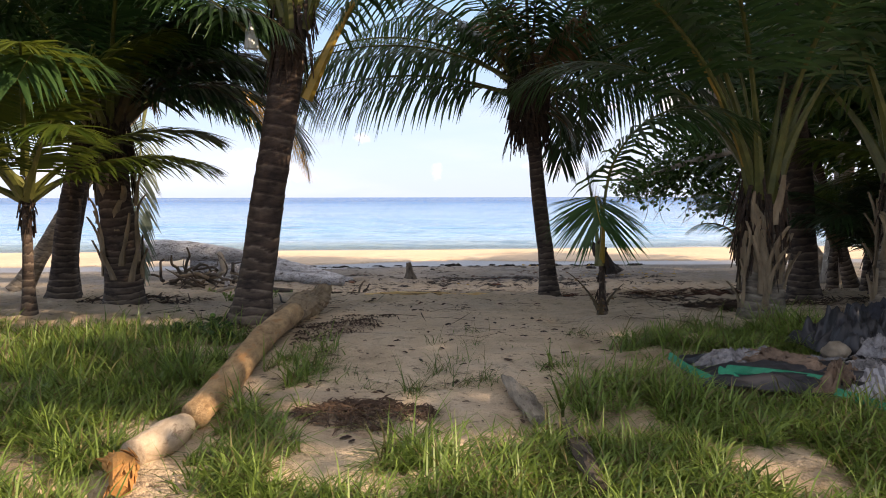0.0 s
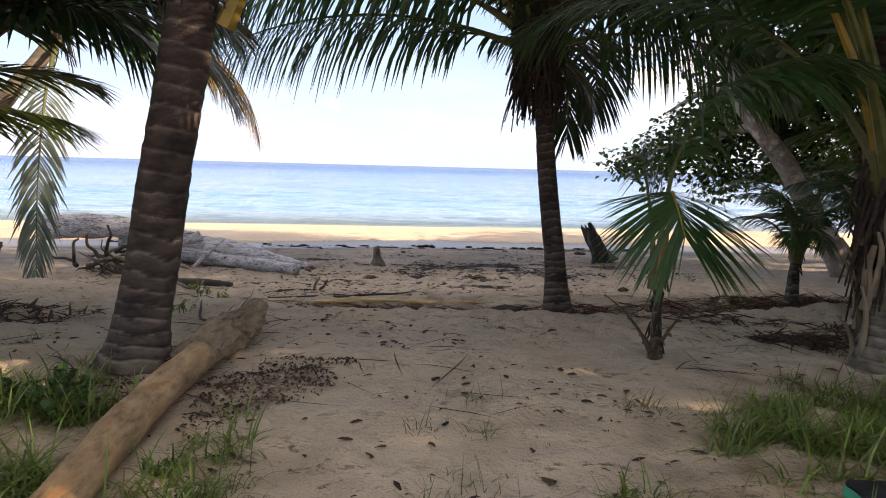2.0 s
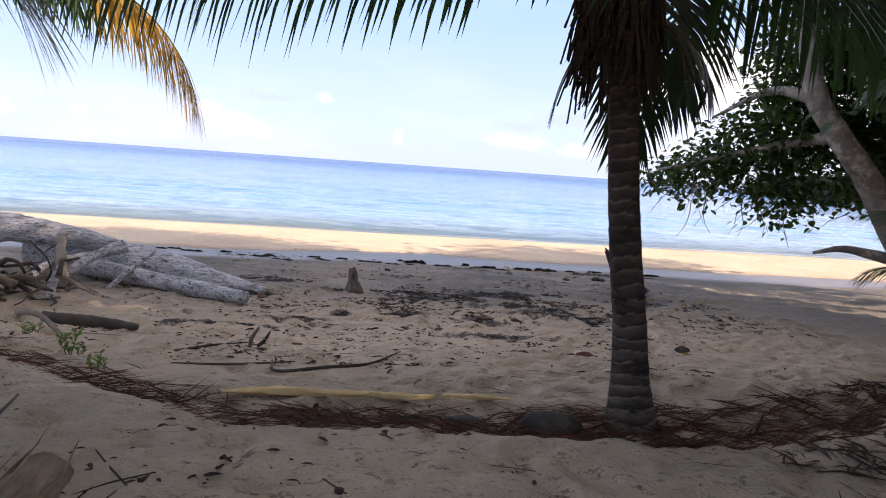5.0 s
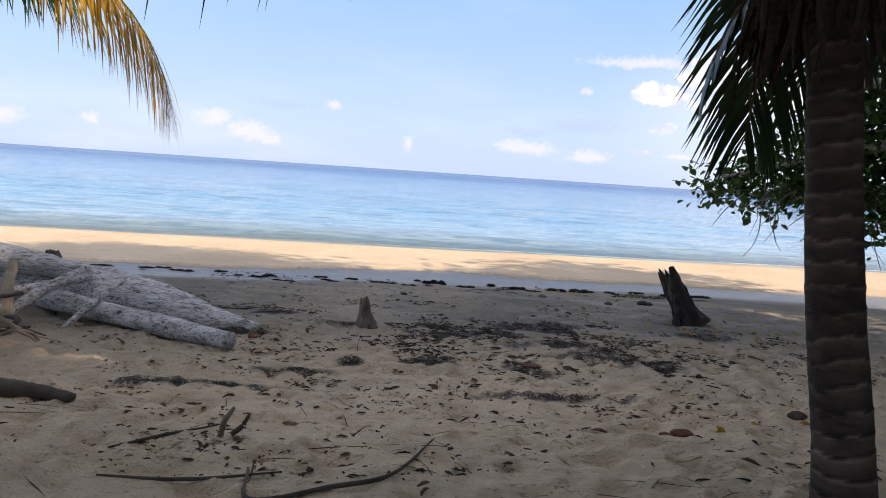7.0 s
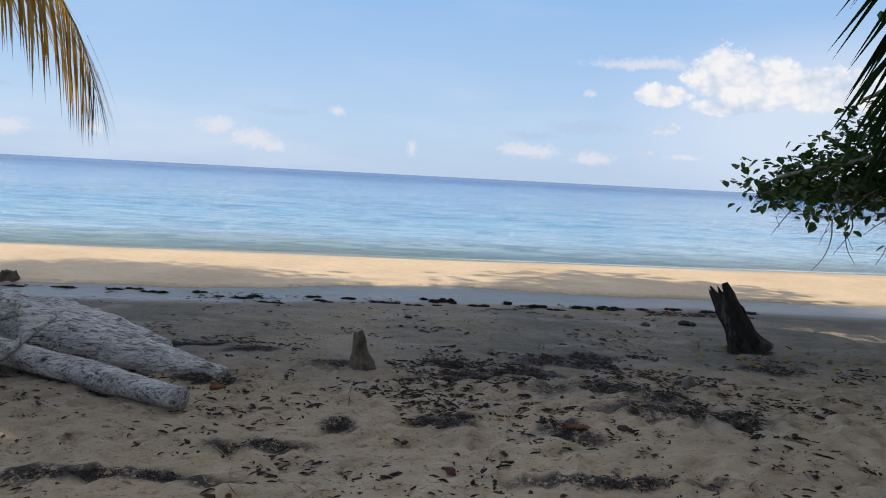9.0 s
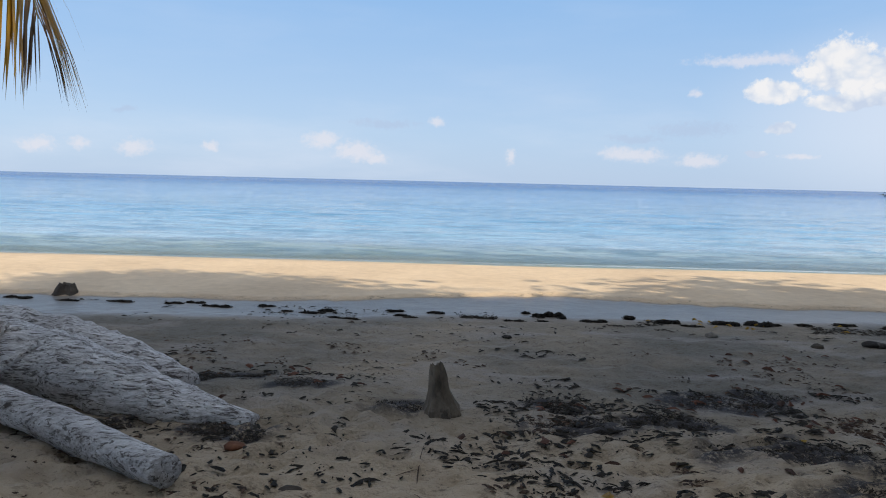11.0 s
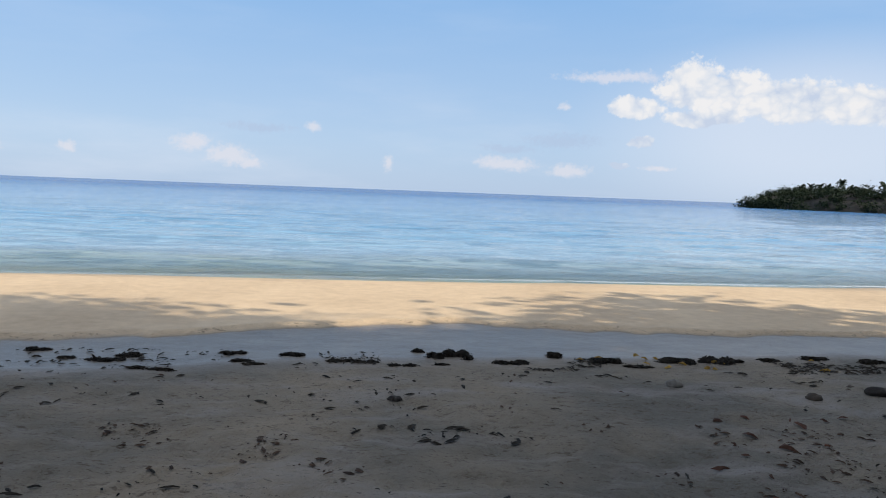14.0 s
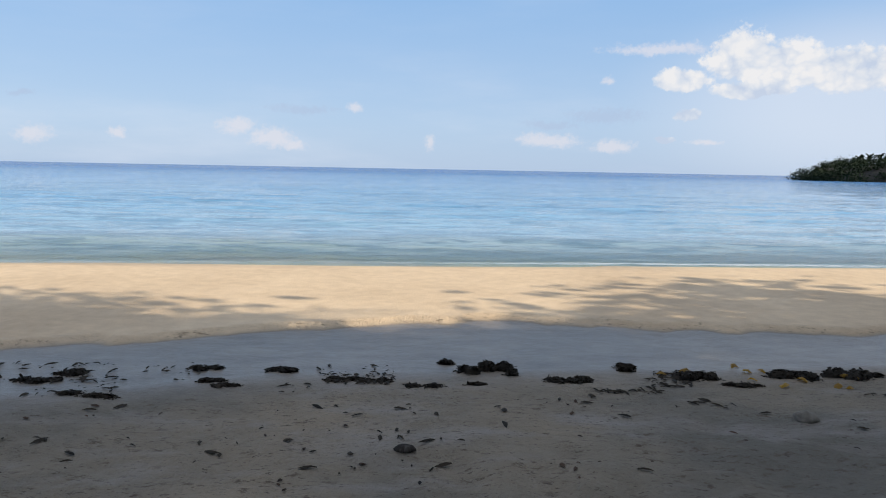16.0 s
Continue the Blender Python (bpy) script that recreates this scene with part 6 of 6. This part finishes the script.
litter("fallen_leaves", "red-brown fallen leaves on sand", [(1.0, 17.3, 2.5, 1.2, 40, 0), (3.5, 18.5, 2.0, 2.0, 40, 0), (-2.0, 17.8, 1.5, 1.0, 12, 0), (0.0, 13.0, 4.5, 2.0, 40, 0), (0.5, 9.0, 3.0, 1.0, 20, 0)], LITTER_BROWN, 60, (0.06, 0.15), (0.03, 0.07), lift=0.02)
litter("charred_weed", "black dried weed scraps in patches on sand", [(a, b, ra, rb, int(1900 * ra * rb) + 120, 0.012) for a, b, ra, rb in COAL], WEED, 48, (0.012, 0.075), (0.004, 0.016))


def seaweed(x, y, rx, ry, h, seed):
    r = random.Random(seed)
    verts, faces = [], []
    at = Vector(g3(x, y))
    lumps = []
    for _ in range(3 + int(16 * rx)):
        w, q = r.uniform(0, 6.283), math.sqrt(r.random())
        s = r.uniform(0.4, 1.0)
        lumps.append((math.cos(w) * q * rx * 0.85, math.sin(w) * q * ry * 0.8, (0.05 + 0.16 * rx) * s, (0.03 + 0.3 * ry) * s, h * s * 0.8))
    for cx, cy, lx, ly, lh in lumps:
        b = len(verts)
        for j in range(4):
            for k in range(12):
                w, e = 6.283 * k / 12, (1.0, 0.8, 0.5, 0.12)[j] * r.uniform(0.75, 1.15)
                px, py = cx + math.cos(w) * lx * e, cy + math.sin(w) * ly * e
                verts.append(Vector((px, py, gz(x + px, y + py) - at.z + lh * (0.0, 0.5, 0.8, 0.9)[j] * r.uniform(0.7, 1.2) - (0.006 if j == 0 else 0))))
        for j in range(3):
            for k in range(12):
                faces.append((b + 12 * j + k, b + 12 * j + (k + 1) % 12, b + 12 * j + 12 + (k + 1) % 12, b + 12 * j + 12 + k))
        faces.append(tuple(b + 36 + k for k in range(12)))
    for _ in range(int(200 + 7000 * rx * ry)):
        cx, cy, lx, ly, lh = r.choice(lumps)
        w, q = r.uniform(0, 6.283), math.sqrt(r.random()) * r.choice((1, 1, 1.25, 1.5))
        px, py = cx + math.cos(w) * q * lx, cy + math.sin(w) * q * ly
        p = Vector((px, py, lh * math.sqrt(max(0, 1 - q * q)) * r.uniform(0.7, 1.05) + 0.004 + gz(x + px, y + py) - at.z))
        d = Vector((r.uniform(-1, 1), r.uniform(-1, 1), r.uniform(-0.35, 0.1))).normalized()
        s = d.cross(Vector((r.uniform(-1, 1), r.uniform(-1, 1), 1))).normalized()
        ln, wd, b = r.uniform(0.012, 0.05), r.uniform(0.01, 0.03), len(verts)
        n = d.cross(s)
        verts += [p - s * wd * 0.4, p + s * wd * 0.4, p + d * ln * 0.5 - s * wd * 0.6 + n * wd * 0.4, p + d * ln * 0.5 + s * wd * 0.6 + n * wd * 0.2, p + d * ln - s * wd * 0.25, p + d * ln + s * wd * 0.3 + n * wd * 0.3]
        faces += [(b, b + 1, b + 3, b + 2), (b + 2, b + 3, b + 5, b + 4)]
    return tagged(part_at("seaweed_clump", mesh_of("seaweed_clump", verts, faces, WEED), at), "dark dried seaweed clump on the wet sand", "seaweed", "seaweed along the tide line")


WEED_EAST = [(-0.07, 22.73, 0.11, 0.07, 0.05), (0.37, 22.46, 0.33, 0.16, 0.11), (1.02, 22.22, 0.25, 0.07, 0.04), (1.5, 22.62, 0.11, 0.08, 0.07), (2.0, 22.36, 0.23, 0.13, 0.08), (2.38, 22.14, 0.17, 0.05, 0.03), (2.9, 22.46, 0.27, 0.11, 0.07), (3.5, 22.48, 0.33, 0.14, 0.08), (4.05, 22.62, 0.17, 0.07, 0.05), (4.74, 22.72, 0.22, 0.07, 0.05), (5.44, 22.6, 0.25, 0.1, 0.06), (6.1, 22.7, 0.3, 0.1, 0.06)]
WEED_WEST = [(-0.22, 22.0, 0.12, 0.04, 0.02), (0.23, 22.08, 0.1, 0.03, 0.02), (-0.59, 22.15, 0.13, 0.04, 0.03), (-0.86, 22.15, 0.15, 0.05, 0.03), (-1.4, 22.42, 0.15, 0.06, 0.04), (-1.72, 21.94, 0.12, 0.03, 0.02), (-1.9, 22.06, 0.1, 0.04, 0.03), (-2.07, 22.43, 0.16, 0.08, 0.05), (-3.02, 22.26, 0.22, 0.08, 0.05), (-3.27, 22.03, 0.22, 0.06, 0.04), (-2.84, 21.71, 0.12, 0.03, 0.02), (-2.55, 21.65, 0.17, 0.03, 0.02)]
WEED_FAR = [(-3.66, 22.12, 0.1, 0.04, 0.03), (-4.12, 22.47, 0.16, 0.06, 0.05), (-4.82, 22.27, 0.26, 0.06, 0.04), (-5.3, 22.49, 0.14, 0.05, 0.04), (-5.61, 22.36, 0.18, 0.05, 0.03), (-6.44, 22.36, 0.32, 0.05, 0.03), (-7.31, 22.27, 0.24, 0.05, 0.03), (-8.2, 22.3, 0.3, 0.06, 0.04)]
for i, row in enumerate(WEED_EAST + WEED_WEST + WEED_FAR):
    seaweed(*row, 200 + i)

# ---- tarp and rubbish ----


def crumple(name, label, category, x, y, rx, ry, h, mat, seed, turn=0.0, n=40, group="things on the tarp", lift=0.01, rag=0.25):
    """A crumpled piece of cloth or sheet with folds, thickness and an uneven outline."""
    at = Vector(g3(x, y, lift))
    verts, faces = [], []
    ct, st = math.cos(turn), math.sin(turn)
    for side in (1, -1):
        for j in range(n + 1):
            for i in range(n + 1):
                u, v = 2 * i / n - 1, 2 * j / n - 1
                k = 1 + rag * (noise.noise((u * 1.6 + seed, v * 1.6, 0.3)) + 0.6 * noise.noise((u * 5 + seed, v * 5, 2.3)))
                lx, ly = u * rx * k, v * ry * k
                px, py = lx * ct - ly * st, lx * st + ly * ct
                fall = max(0.0, 1 - max(abs(u), abs(v)) ** 3)
                z = h * (0.1 + 0.7 * (1 - abs(2 * noise.noise((u * 1.8 + seed, v * 1.8, 1.7)))) * 0.7 + 0.6 * (1 - abs(2 * noise.noise((u * 4.2 + seed, v * 4.2, 4.1)))) + 0.4 * (1 - abs(2 * noise.noise((u * 9 + seed, v * 9, 7.3))))) * fall
                verts.append(Vector((px, py, gz(x + px, y + py) - at.z + lift + max(z, 0) + 0.004 * side)))
    m = (n + 1) ** 2
    for j in range(n):
        for i in range(n):
            a = j * (n + 1) + i
            faces += [(a, a + 1, a + n + 2, a + n + 1), (m + a + n + 1, m + a + n + 2, m + a + 1, m + a)]
    me = mesh_of(name, verts, faces, mat, smooth=True)
    return tagged(part_at(name, me, at), label, category, group)


tarp = crumple("tarp", "dark tarp with bright green edges lying on grass", "tarp", 2.75, 4.52, 1.15, 0.40, 0.07, TARP_DARK, 3.0, -0.24, 40, "", 0.06, 0.1)


def tarp_edge(points, seed):
    v, f = [], []
    pts = smooth_path([Vector(g3(a, b, 0.07 + c)) for a, b, c in points], 30)
    for i, p in enumerate(pts):
        w = 0.026 * (1 + 0.5 * noise.noise((i * 0.4, seed, 0)))
        v += [p + Vector((-0.02, -w, -0.02)), p + Vector((0.01, w, 0.012)), p + Vector((0, w, -0.004)), p + Vector((-0.02, -w, -0.03))]
    for i in range(len(pts) - 1):
        b = 4 * i
        f += [(b, b + 1, b + 5, b + 4), (b + 2, b + 3, b + 7, b + 6), (b + 3, b, b + 4, b + 7), (b + 1, b + 2, b + 6, b + 5)]
    at = Vector(tarp.location)
    part("tarp_hem", mesh_of("tarp_hem", shifted(v, at), f, TARP_GREEN), tarp, "bright green hem")


tarp_edge([(1.58, 4.95, 0.05), (1.62, 4.72, 0.03), (1.72, 4.5, 0.0), (1.78, 4.42, -0.02)], 1)
tarp_edge([(1.85, 4.62, 0.06), (2.1, 4.5, 0.07), (2.4, 4.35, 0.05), (2.6, 4.2, 0.02)], 2)
tarp_edge([(1.8, 4.62, 0.05), (1.86, 4.5, 0.03), (1.88, 4.4, 0.0)], 3)
tarp_edge([(2.35, 4.25, 0.02), (2.5, 4.05, 0.02), (2.62, 3.85, 0.0)], 4)
def sack_mat():
    """Woven grey sack with darker stripes."""
    m, g = material("striped_sack")
    p = local(g)
    w = g.add("ShaderNodeTexWave", {"Vector": p, "Scale": 9.0, "Distortion": 2.5, "Detail": 3.0}).outputs["Fac"]
    col = g.mixc(g.noise(p, 12.0, 4), g.ramp(w, (0.3, (0.10, 0.10, 0.115)), (0.6, (0.42, 0.42, 0.45))), (0.25, 0.25, 0.27))
    out(g, principled(g, col, 0.6, g.math("ADD", w, g.noise(p, 60.0, 3)), 0.5, 0.01))
    return m


SACK = sack_mat()
crumple("black_bag", "black plastic bag bulging on the tarp", "bag", 3.15, 5.35, 0.36, 0.3, 0.26, TARP_DARK, 9.0, 0.2, lift=0.06)
crumple("crumpled_cloth", "crumpled black and navy cloth on the tarp", "cloth", 3.6, 5.75, 0.5, 0.28, 0.2, CLOTH_NAVY, 19.0, 0.1, lift=0.08)
crumple("crumpled_cloth", "crumpled grey and white cloth on the tarp", "cloth", 3.75, 5.5, 0.26, 0.13, 0.2, CLOTH_GREY, 22.0, 0.5, lift=0.12)
crumple("striped_sack", "grey striped woven sack lying in grass", "sack", 3.0, 4.2, 0.55, 0.24, 0.13, SACK, 12.0, -0.5, lift=0.06)
crumple("cardboard_scrap", "torn brown cardboard scraps on the tarp", "cardboard", 3.45, 4.95, 0.4, 0.22, 0.13, CLOTH_TAN, 15.0, 0.3, lift=0.08, rag=0.6)
crumple("cardboard_scrap", "brown paper scrap on the tarp", "cardboard", 2.3, 4.78, 0.3, 0.1, 0.06, CLOTH_TAN, 18.0, -0.3, lift=0.10, rag=0.6)
pebble("pale_coconut", "pale dry coconut lying on the tarp", 2.75, 4.98, 0.075, (1.2, 0.9, 0.9), DRIFT_GREY, 8, "coconut", 2.2)
litter("rubbish_scraps", "torn brown scraps and leaves on the tarp", [(2.9, 4.72, 1.0, 0.34, 260, 0.14)], CLOTH_TAN, 55, (0.06, 0.3), (0.03, 0.12))
litter("rubbish_scraps", "torn grey and white rags on the tarp", [(2.9, 4.8, 1.0, 0.36, 110, 0.16)], CLOTH_GREY, 57, (0.06, 0.28), (0.03, 0.1))
litter("rubbish_scraps", "torn black plastic scraps on the tarp", [(3.0, 4.85, 1.0, 0.45, 150, 0.18)], TARP_DARK, 56, (0.08, 0.3), (0.03, 0.08))
for i, (cx, cy, ax, ay, hh, mm) in enumerate([(2.0, 4.86, 0.26, 0.09, 0.08, CLOTH_GREY), (2.75, 4.62, 0.28, 0.14, 0.08, CLOTH_GREY), (3.85, 4.8, 0.35, 0.22, 0.12, CLOTH_TAN), (3.5, 4.5, 0.26, 0.16, 0.14, CLOTH_TAN), (3.1, 5.0, 0.18, 0.1, 0.14, CLOTH_GREY), (4.1, 5.3, 0.4, 0.3, 0.22, CLOTH_NAVY), (2.5, 4.45, 0.22, 0.1, 0.1, CLOTH_TAN)]):
    crumple("crumpled_rag", "crumpled rag in dull colours on the tarp", "rag", cx, cy, ax, ay, hh, mm, 40.0 + i, i * 0.7, 30, lift=0.08, rag=0.6)

# white bag caught on the trunk of the leaning palm
crumple("plastic_bag", "white plastic bag caught on the palm trunk", "bag", -1.83, 7.0, 0.06, 0.05, 0.2, PLASTIC_WHITE, 30.0, 0.3, 12, "", 2.62, 0.3)

# ---- headland ----


def headland():
    at = Vector((150, 290, SEA_Z))
    th = thing("headland", at, "wooded rocky headland with palms across the bay", "headland")
    r = random.Random(4)
    line = smooth_path([(153, 300, 0), (160, 283, 0), (168, 260, 0), (190, 235, 0), (230, 205, 0), (300, 170, 0), (420, 120, 0)], 60)
    v, f, lobes = [], [], []
    for i, p in enumerate(line):
        t = (line[min(i + 1, 59)] - line[max(i - 1, 0)]).normalized()
        side = Vector((t.y, -t.x, 0))
        h = min(1, 0.45 + i / 7) * (6.0 + 1.3 * noise.noise((i * 0.25, 2, 0))) * (1 + i * 0.012)
        wd = min(1, 0.2 + i / 6) * 26
        for j in range(9):
            u = j / 8 * 2 - 1
            z = h * max(0, 1 - abs(u) ** 2.6) - 1.2
            o = p + side * u * wd + Vector((0, 0, SEA_Z + z)) + Vector((noise.noise((i * 0.7, j, 1)), noise.noise((i * 0.7, j, 5)), 0.4 * noise.noise((i * 0.6, j, 9)))) * 1.4
            v.append(o)
        for k in range(6):
            u = r.uniform(-0.25, 1.0)
            z = h * max(0, 1 - abs(u) ** 2.6)
            q = p + side * u * wd
            lobes.append((q.x + r.uniform(-1, 1), q.y + r.uniform(-1, 1), SEA_Z + z + r.uniform(-1.6, 0.6), r.uniform(1.3, 2.6)))
    for i in range(59):
        for j in range(8):
            b = i * 9 + j
            f.append((b, b + 1, b + 10, b + 9))
    part("cliff", mesh_of("cliff", shifted(v, at), f, ROCK, smooth=False), th, "dark bare rock at the waterline")
    part("canopy", leaf_cloud(lobes, 60000, 0.75, 5, LEAF_FAR, at, "canopy", 8), th, "dense dark green trees")
    return line


HEAD = headland()
for i in range(14):
    r = random.Random(300 + i)
    p = HEAD[7 + int(i * 2.4 + r.uniform(-1, 1))] + Vector((r.uniform(-4, 4), r.uniform(-4, 4), SEA_Z + 3.2))
    th = thing("headland_palm", p, "tall slender palm on the far headland", "palm tree", "palms on the headland")
    h = r.uniform(4.2, 7.2)
    lean = Vector((r.uniform(-0.8, 0.8), r.uniform(-0.8, 0.8), h))
    v, f = tube(smooth_path([(0, 0, 0), lean * 0.5 + Vector((0.2, 0, 0)), lean], 8), lambda u: 0.2 - 0.08 * u, 6)
    part("trunk", mesh_of("trunk", v, f, BARK_GREY), th)
    v, f = [], []
    for k in range(20):
        path = arc(lean, k * 47 + r.uniform(-20, 20), r.uniform(-40, 85), r.uniform(1.5, 2.4), 60, 6)
        for a in range(6):
            s = Vector((path[a + 1] - path[a])).cross(Vector((0, 0, 1))).normalized() * (0.5 if 0 < a < 4 else 0.3)
            b = len(v)
            v += [path[a], path[a + 1], path[a + 1] + s * 0.8 - Vector((0, 0, 0.35)), path[a] + s - Vector((0, 0, 0.4)), path[a + 1] - s * 0.8 - Vector((0, 0, 0.35)), path[a] - s - Vector((0, 0, 0.4))]
            f += [(b, b + 1, b + 2, b + 3), (b + 1, b, b + 5, b + 4)]
    part("crown", mesh_of("crown", v, f, LEAF_FAR), th)


# ---- small plants ----


def herb(name, label, x, y, stems, height, leaf, wide, mat, seed, spread=0.1, tilt=0.5, category="plant", group=""):
    """A small plant: thin stems with pointed folded leaves."""
    r = random.Random(seed)
    at = Vector(g3(x, y))
    v, f = [], []
    for _ in range(stems):
        w = r.uniform(0, 6.283)
        bx, by = math.cos(w) * spread * r.random(), math.sin(w) * spread * r.random()
        p = Vector((bx, by, gz(x + bx, y + by) - at.z - 0.01))
        w = r.uniform(0, 6.283)
        top = p + Vector((math.cos(w) * tilt * height * 0.5, math.sin(w) * tilt * height * 0.5, height * r.uniform(0.5, 1.0)))
        tube([p, p.lerp(top, 0.5) + Vector((0, 0, 0.02)), top], lambda u: 0.005 - 0.003 * u, 5, v, f)
        for k in range(4 if leaf < 0.2 else 1):
            c = p.lerp(top, 0.4 + 0.2 * k if leaf < 0.2 else 0.15)
            w = r.uniform(0, 6.283)
            d = Vector((math.cos(w) * tilt, math.sin(w) * tilt, r.uniform(0.3, 1.0))).normalized()
            a = d.cross(Vector((0, 0, 1))).normalized()
            n = a.cross(d)
            s = leaf * r.uniform(0.7, 1.1)
            b = len(v)
            for t, q, drop in ((0, 0.15, 0), (0.3, 0.9, 0.01), (0.6, 1.0, 0.05), (0.85, 0.55, 0.12), (1.0, 0.04, 0.2)):
                m = c + d * s * t - Vector((0, 0, s * drop))
                v += [m - a * wide * q * 0.5, m + n * wide * 0.18 * q * -1, m + a * wide * q * 0.5]
            for e in range(4):
                g = b + 3 * e
                f += [(g, g + 1, g + 4, g + 3), (g + 1, g + 2, g + 5, g + 4)]
    return tagged(part_at(name, mesh_of(name, shifted(v, (0, 0, 0)), f, mat), at), label, category, group)


herb("coconut_seedling", "bright green young seedling with pointed leaves", 0.67, 3.97, 4, 0.12, 0.31, 0.034, LEAF_LIME, 1, 0.015, 0.22)
for i, (x, y, n) in enumerate([(-2.0, 6.3, 9), (-1.9, 6.0, 8), (-2.25, 6.15, 7)]):
    herb("broadleaf_weed", "small dark green broad-leaved weed in grass", x, y, n, 0.14, 0.085, 0.05, LEAF_MID, 10 + i, 0.16, 0.7, group="weeds beside the palm")
for i, (x, y) in enumerate([(-2.4, 11.1), (-3.0, 11.9), (-3.5, 12.3), (-4.0, 12.4), (-2.7, 11.5), (-2.2, 8.9), (-2.6, 8.7)]):
    herb("green_sprig", "small green sprig growing in the debris", x, y, 6, 0.12, 0.08, 0.03, GRASS, 30 + i, 0.1, 0.8, group="sprigs in the sand")
